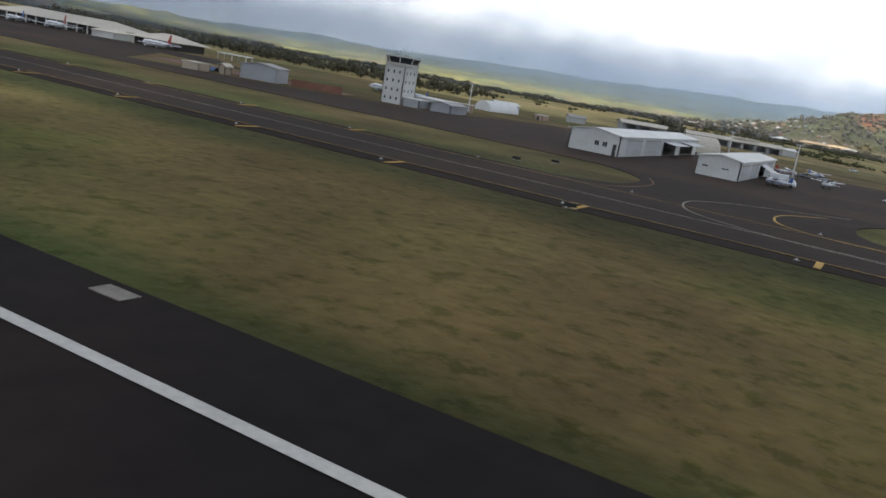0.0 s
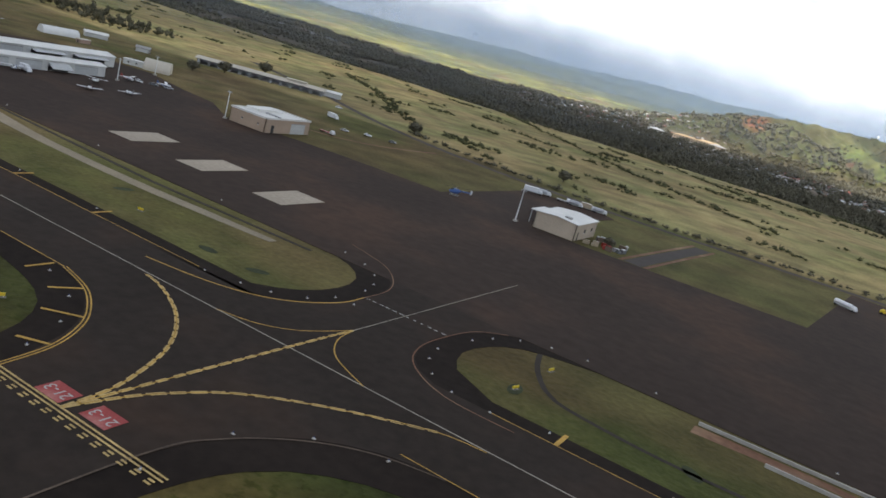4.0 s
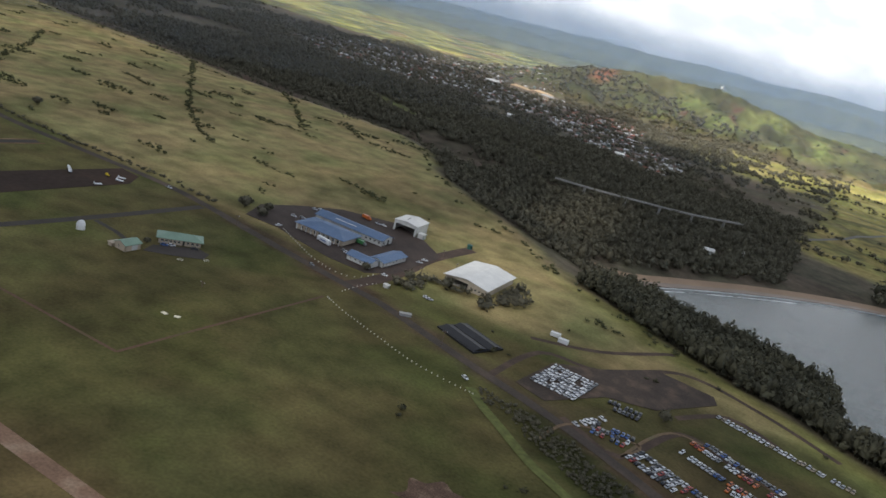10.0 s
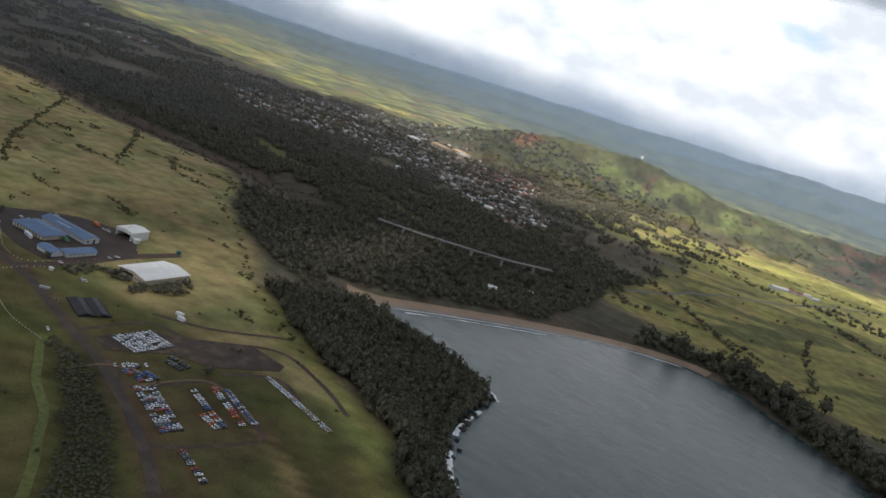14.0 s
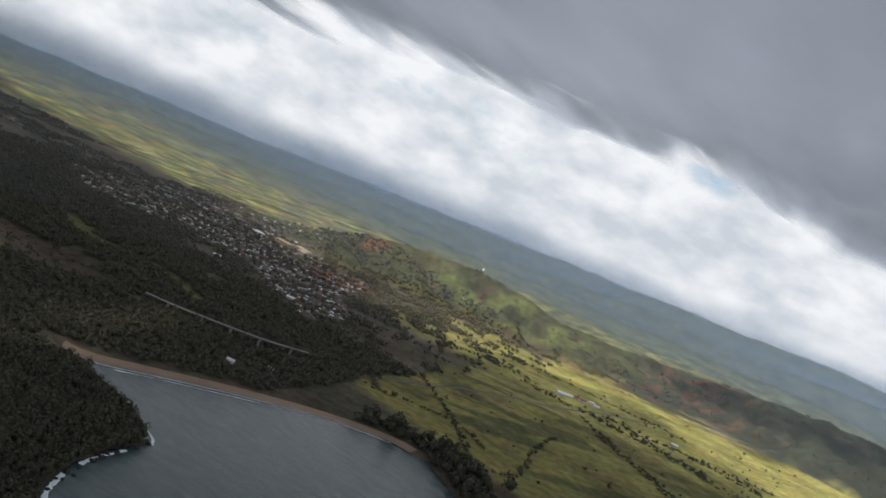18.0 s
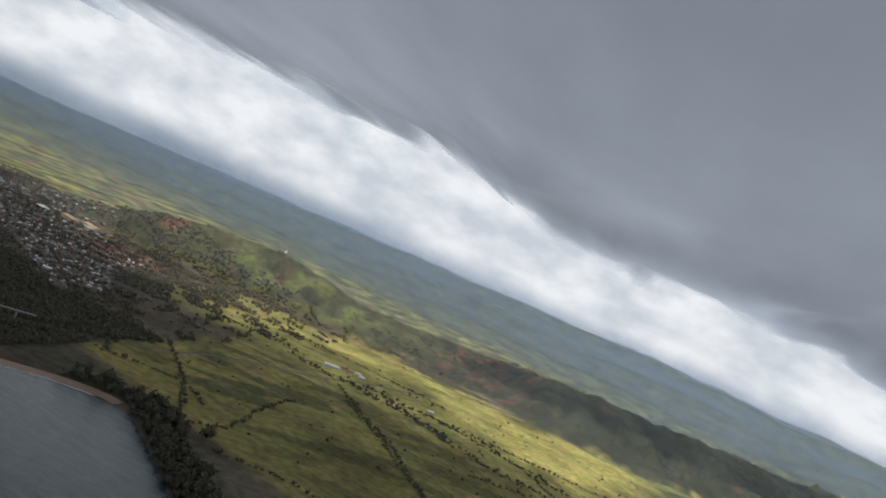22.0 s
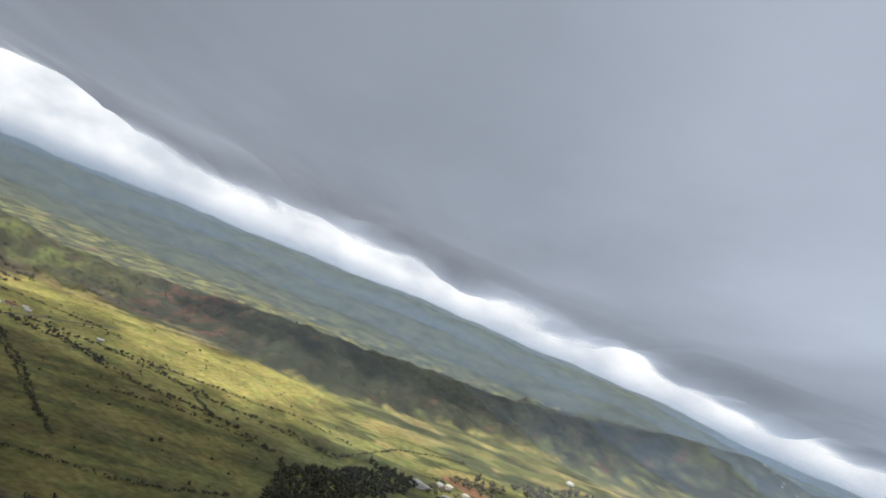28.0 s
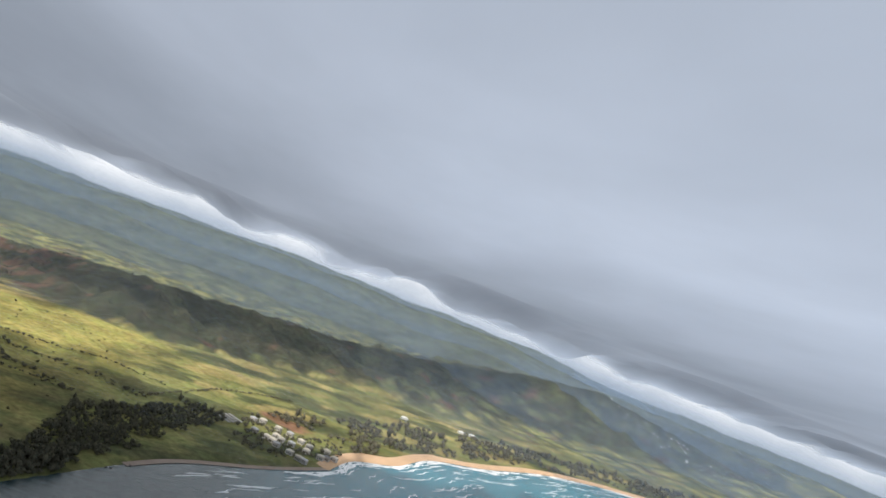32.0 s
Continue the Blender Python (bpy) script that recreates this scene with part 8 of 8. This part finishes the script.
for s in (-1.48, 1.48):
    bm = bmesh.new()
    off = offset(deck_line, s)
    for (a, b), (c, d), z0, z1 in zip(off, off[1:], zs, zs[1:]):
        v = [bm.verts.new(q) for q in ((a, b, z0 - 0.6), (c, d, z1 - 0.6), (c, d, z1 + 0.3), (a, b, z0 + 0.3))]
        bm.faces.new(v)
    part("parapet", bm, PIER, bridge)
for k in range(3, n_, 4):
    (a, b), z0 = deck_line[k], zs[k]
    foot = ground_z(a + 189, b + 527)
    if foot < z0 - 2:
        part("pier", boxes((a - 0.7, a + 0.7, b - 1.2, b + 1.2, foot - 0.5, z0 - 0.6)), PIER, bridge)

# the beach, surf and rocks
FOAM = material("sea_foam", (0.78, 0.80, 0.80), 0.8, vary=0.2, scale=0.5)
WET_SAND = material("wet_sand", (0.20, 0.14, 0.10), 0.5, vary=0.15, scale=0.6)


def shore_band(name, line, d0, d1, mat, label, lift, step=5.0, ragged=0.0, seed=0, cols=4):
    """A band along the shore from d0 to d1 inland of the waterline, laid on the land or the water."""
    rr = np.random.RandomState(seed)
    p = curve_through(line, step)
    bm = bmesh.new()
    rows = []
    a0, a1 = offset(p, d0), offset(p, d1)
    for k in range(len(p)):
        e0, e1 = rr.uniform(-ragged, ragged, 2)
        row = []
        for c in range(cols + 1):
            u = c / cols
            x = a0[k][0] + (a1[k][0] - a0[k][0]) * u + e0 * (1 - u) + e1 * u
            y = a0[k][1] + (a1[k][1] - a0[k][1]) * u + e0 * (1 - u) + e1 * u
            row.append((x, y))
        rows.append(row)
    xs, ys = np.array([[q[0] for q in row] for row in rows]), np.array([[q[1] for q in row] for row in rows])
    zz = np.maximum(height(xs, ys), SEA) + lift
    vs = [[bm.verts.new((xs[i, j], ys[i, j], zz[i, j])) for j in range(cols + 1)] for i in range(len(rows))]
    for i in range(len(rows) - 1):
        for j in range(cols):
            bm.faces.new((vs[i][j], vs[i + 1][j], vs[i + 1][j + 1], vs[i][j + 1]))
    bmesh.ops.recalc_face_normals(bm, faces=bm.faces)
    ob = part(name, bm, mat, smooth_faces=True)
    return tagged(ob, label, "shore", kind="structure")


FAR_BEACH = [(1000, 727), (1048, 800), (1140, 888), (1218, 980), (1258, 1080), (1334, 1150), (1410, 1281), (1535, 1380), (1709, 1552), (1886, 1662), (2008, 1710), (2500, 1915)]
shore_band("beach", BEACH, -2, 8.5, SAND, "tan sand beach at the head of the bay", 0.35)
shore_band("wet_beach", BEACH, -3.5, 1.5, WET_SAND, "wet brown sand at the waterline", 0.45)
shore_band("surf", BEACH[1:7], -4.6, -3.3, FOAM, "white surf along the beach", 0.12, 3, 0.6, 3)
shore_band("surf", BEACH[2:5], -8.6, -8.0, FOAM, "thin white breaker off the beach", 0.1, 3, 1.2, 4)
shore_band("near_shore", FAR_BEACH[:4], -3, 6, WET_SAND, "brown sand strip below the resort", 0.5, 10)
shore_band("far_beach", FAR_BEACH[3:], -4, 17, material("orange_sand", (0.56, 0.37, 0.22), 0.9, vary=0.15, scale=0.2), "orange-tan sand along the far coast", 0.6, 12)
shore_band("far_beach", [(1250, 1062), (1290, 1120), (1340, 1160), (1400, 1262), (1440, 1310)], 6, 21, material("dune_sand", (0.54, 0.36, 0.22), 0.9, vary=0.2, scale=0.2), "wide tan sand spit", 0.7, 12)
rng = random.Random(3)


def streaks(name, n, x0, x1, off0, off1, length, wide, seed, label):
    """Breaking wave crests as ragged foam streaks off the coast."""
    rr = random.Random(seed)
    bm = bmesh.new()
    line = curve_through(FAR_BEACH, 10)
    line = [p for p in line if x0 < p[0] < x1]
    for _ in range(n):
        k = rr.randrange(0, len(line) - 8)
        d = -rr.uniform(off0, off1)
        lift = SEA + rr.uniform(0.12, 0.34)
        m = rr.randrange(2, max(3, int(length / 10)))
        seg = offset(line[k:k + m + 2], d)
        lo, hi = [], []
        for i, (a, b) in enumerate(seg):
            t = math.sin(math.pi * i / (len(seg) - 1)) * wide * rr.uniform(0.4, 1.2)
            a, b = a + rr.uniform(-3, 3), b + rr.uniform(-3, 3)
            lo.append(bm.verts.new((a + t * 0.5, b - t * 0.5, lift)))
            hi.append(bm.verts.new((a - t * 0.5, b + t * 0.5, lift)))
        for i in range(len(seg) - 1):
            bm.faces.new((lo[i], lo[i + 1], hi[i + 1], hi[i]))
    ob = part(name, bm, FOAM)
    return tagged(ob, label, "surf", kind="stuff")


streaks("breakers", 170, 1000, 2300, 6, 120, 80, 2.2, 4, "white breaking waves off the far beach")
streaks("breakers", 110, 1150, 2300, 2, 16, 80, 4.6, 6, "white surf along the far beach")


HEAD_SHORE = [(500, 100), (468, 180), (436, 232), (406, 266), (393, 293), (388, 320), (388, 345), (368, 358), (340, 367)]
head = curve_through(HEAD_SHORE, 6)
for k, (i, j, w) in enumerate(((6, 11, 1.2), (14, 19, 1.6), (22, 27, 1.4), (29, 34, 2.4), (35, 41, 2.0), (43, 47, 1.0), (49, 53, 1.6))):
    shore_band("surf", head[i:j], -0.2 - 0.8 * w, 0.3, FOAM, "white surf on the rocks below the headland", 0.14, 2.0, 0.4, 20 + k)
LAVA = material("dark_shore_rock", (0.035, 0.032, 0.030), 0.8, vary=0.35, scale=1.5, bump=0.5)
for k in range(44):
    u = rng.random()
    if k < 26:
        a, b = rng.choice([((404, 266), (393, 293)), ((393, 293), (386, 320)), ((386, 320), (385, 345))])
    else:
        a, b = rng.choice([((500, 516), (534, 486)), ((463, 547), (500, 516)), ((534, 486), (560, 462)), ((985, 700), (1004, 735))])
    x, y = a[0] + (b[0] - a[0]) * u + rng.uniform(-1, 4), a[1] + (b[1] - a[1]) * u + rng.uniform(-2, 2)
    ob = part("shore_rock", boulder(100 + k, rng.uniform(0.9, 2.2)), LAVA)
    ob.matrix_world = pose(x, y, SEA + 0.1, 0, 0, rng.uniform(0, 360))
    tagged(ob, "dark wet lava rock at the waterline", "rock", "rocks at the waterline")

# farm buildings beside the highway
building("barn", 430, 1018, 22, 6, 3.5, "long white barn beside the highway", "barn", WHITE_WALL, WHITE_ROOF, "gable", rise=1.5, turn=38, floor=False)
for bx, by, roof, word in ((456, 1040, RED_ROOF, "red"), (464, 1058, CREAM_ROOF, "cream"), (474, 1046, TIN_ROOF, "grey"), (446, 1044, RED_ROOF, "orange-red")):
    building("farm_shed", bx, by, 9, 6, 2.5, f"farm shed with a {word} roof", "shed", FACADE[0], roof, "gable", rise=1.2, turn=38, floor=False)
building("farm_shed", 577, 1060, 10, 6, 2.5, "white-roofed shed in the fields", "shed", FACADE[0], WHITE_ROOF, "gable", rise=1.2, turn=30, floor=False)
# the white station on the peak
st = thing("radio_station", 115, 1446, ground_z(115, 1446) - 0.5, 0, "white radar dome and mast on the ridge's peak", "station")
bm = bmesh.new()
bmesh.ops.create_uvsphere(bm, u_segments=16, v_segments=10, radius=3.2, matrix=Matrix.Translation((0, 0, 6)))
part("radome", bm, WHITE_METAL, st, smooth_faces=True)
part("base", boxes((-2.4, 2.4, -2.4, 2.4, 0, 4)), WHITE_WALL, st)
part("mast", boxes((5, 5.6, -0.3, 0.3, 0, 12)), WHITE_METAL, st)
st.scale = (0.5, 0.5, 0.5)
# the resort by the sea
ROWS_OF_BLOCKS = [[(1093, 1090), (1110, 1094), (1131, 1084), (1150, 1074), (1168, 1056), (1186, 1042)], [(1104, 1030), (1122, 1016), (1140, 992), (1157, 976), (1176, 958)], [(1130, 1036), (1156, 1022), (1179, 1018)], [(1203, 1005), (1221, 1030), (1209, 1052)]]
plots_ = [q for line in ROWS_OF_BLOCKS for q in curve_through(line, 13)]
for k, (bx, by) in enumerate(plots_):
    row = k % 3
    bx, by = bx + r.uniform(-3.5, 3.5), by + r.uniform(-3.5, 3.5)
    zr = ground_z(bx, by)
    bl = part("resort_block", wall_mesh(10, 4.5 + r.uniform(0, 1.5), 6, []), FACADE[0])
    bl.matrix_world = pose(bx, by, zr - 0.3, 0, 0, -28 + r.uniform(-6, 6))
    part("roof", hip(10, 6, 6.0, 2.0, 0.6), CREAM_ROOF if row else TIN_ROOF, bl)
    for u in (1.5, 4.4, 7.3):
        part("window", boxes((u, u + 1.3, -0.05, 0.02, 1.4, 3.6)), GLASS, bl)
    tagged(bl, "cream resort block with a hipped roof near the sea", "hotel", "resort blocks")
for k in range(4):
    row_ = part("greenhouse", gable(34, 5, 1.8, 0.9, "x", 0.1), GREY_ROOF)
    row_.matrix_world = pose(1048 + 5 * k, 1052 + 8 * k, ground_z(1060, 1050) - 0.4, 0, 0, -47)
    tagged(row_, "long grey parking shelter at the resort", "shelter", "parking shelters")
for k in range(36):
    bx, by = r.uniform(2250, 2750), r.uniform(2480, 2760)
    copy_thing(masters[(0, 3)[k % 2]], pose(bx, by, ground_z(bx, by), 0, 0, r.uniform(0, 180)))
for bx, by in ((1531, 1650), (1560, 1662), (1384, 1560)):
    building("house", bx, by, 14, 8, 4, "white house in the trees behind the beach", "house", WHITE_WALL, WHITE_ROOF, "hip", rise=2.5, turn=20, floor=False)
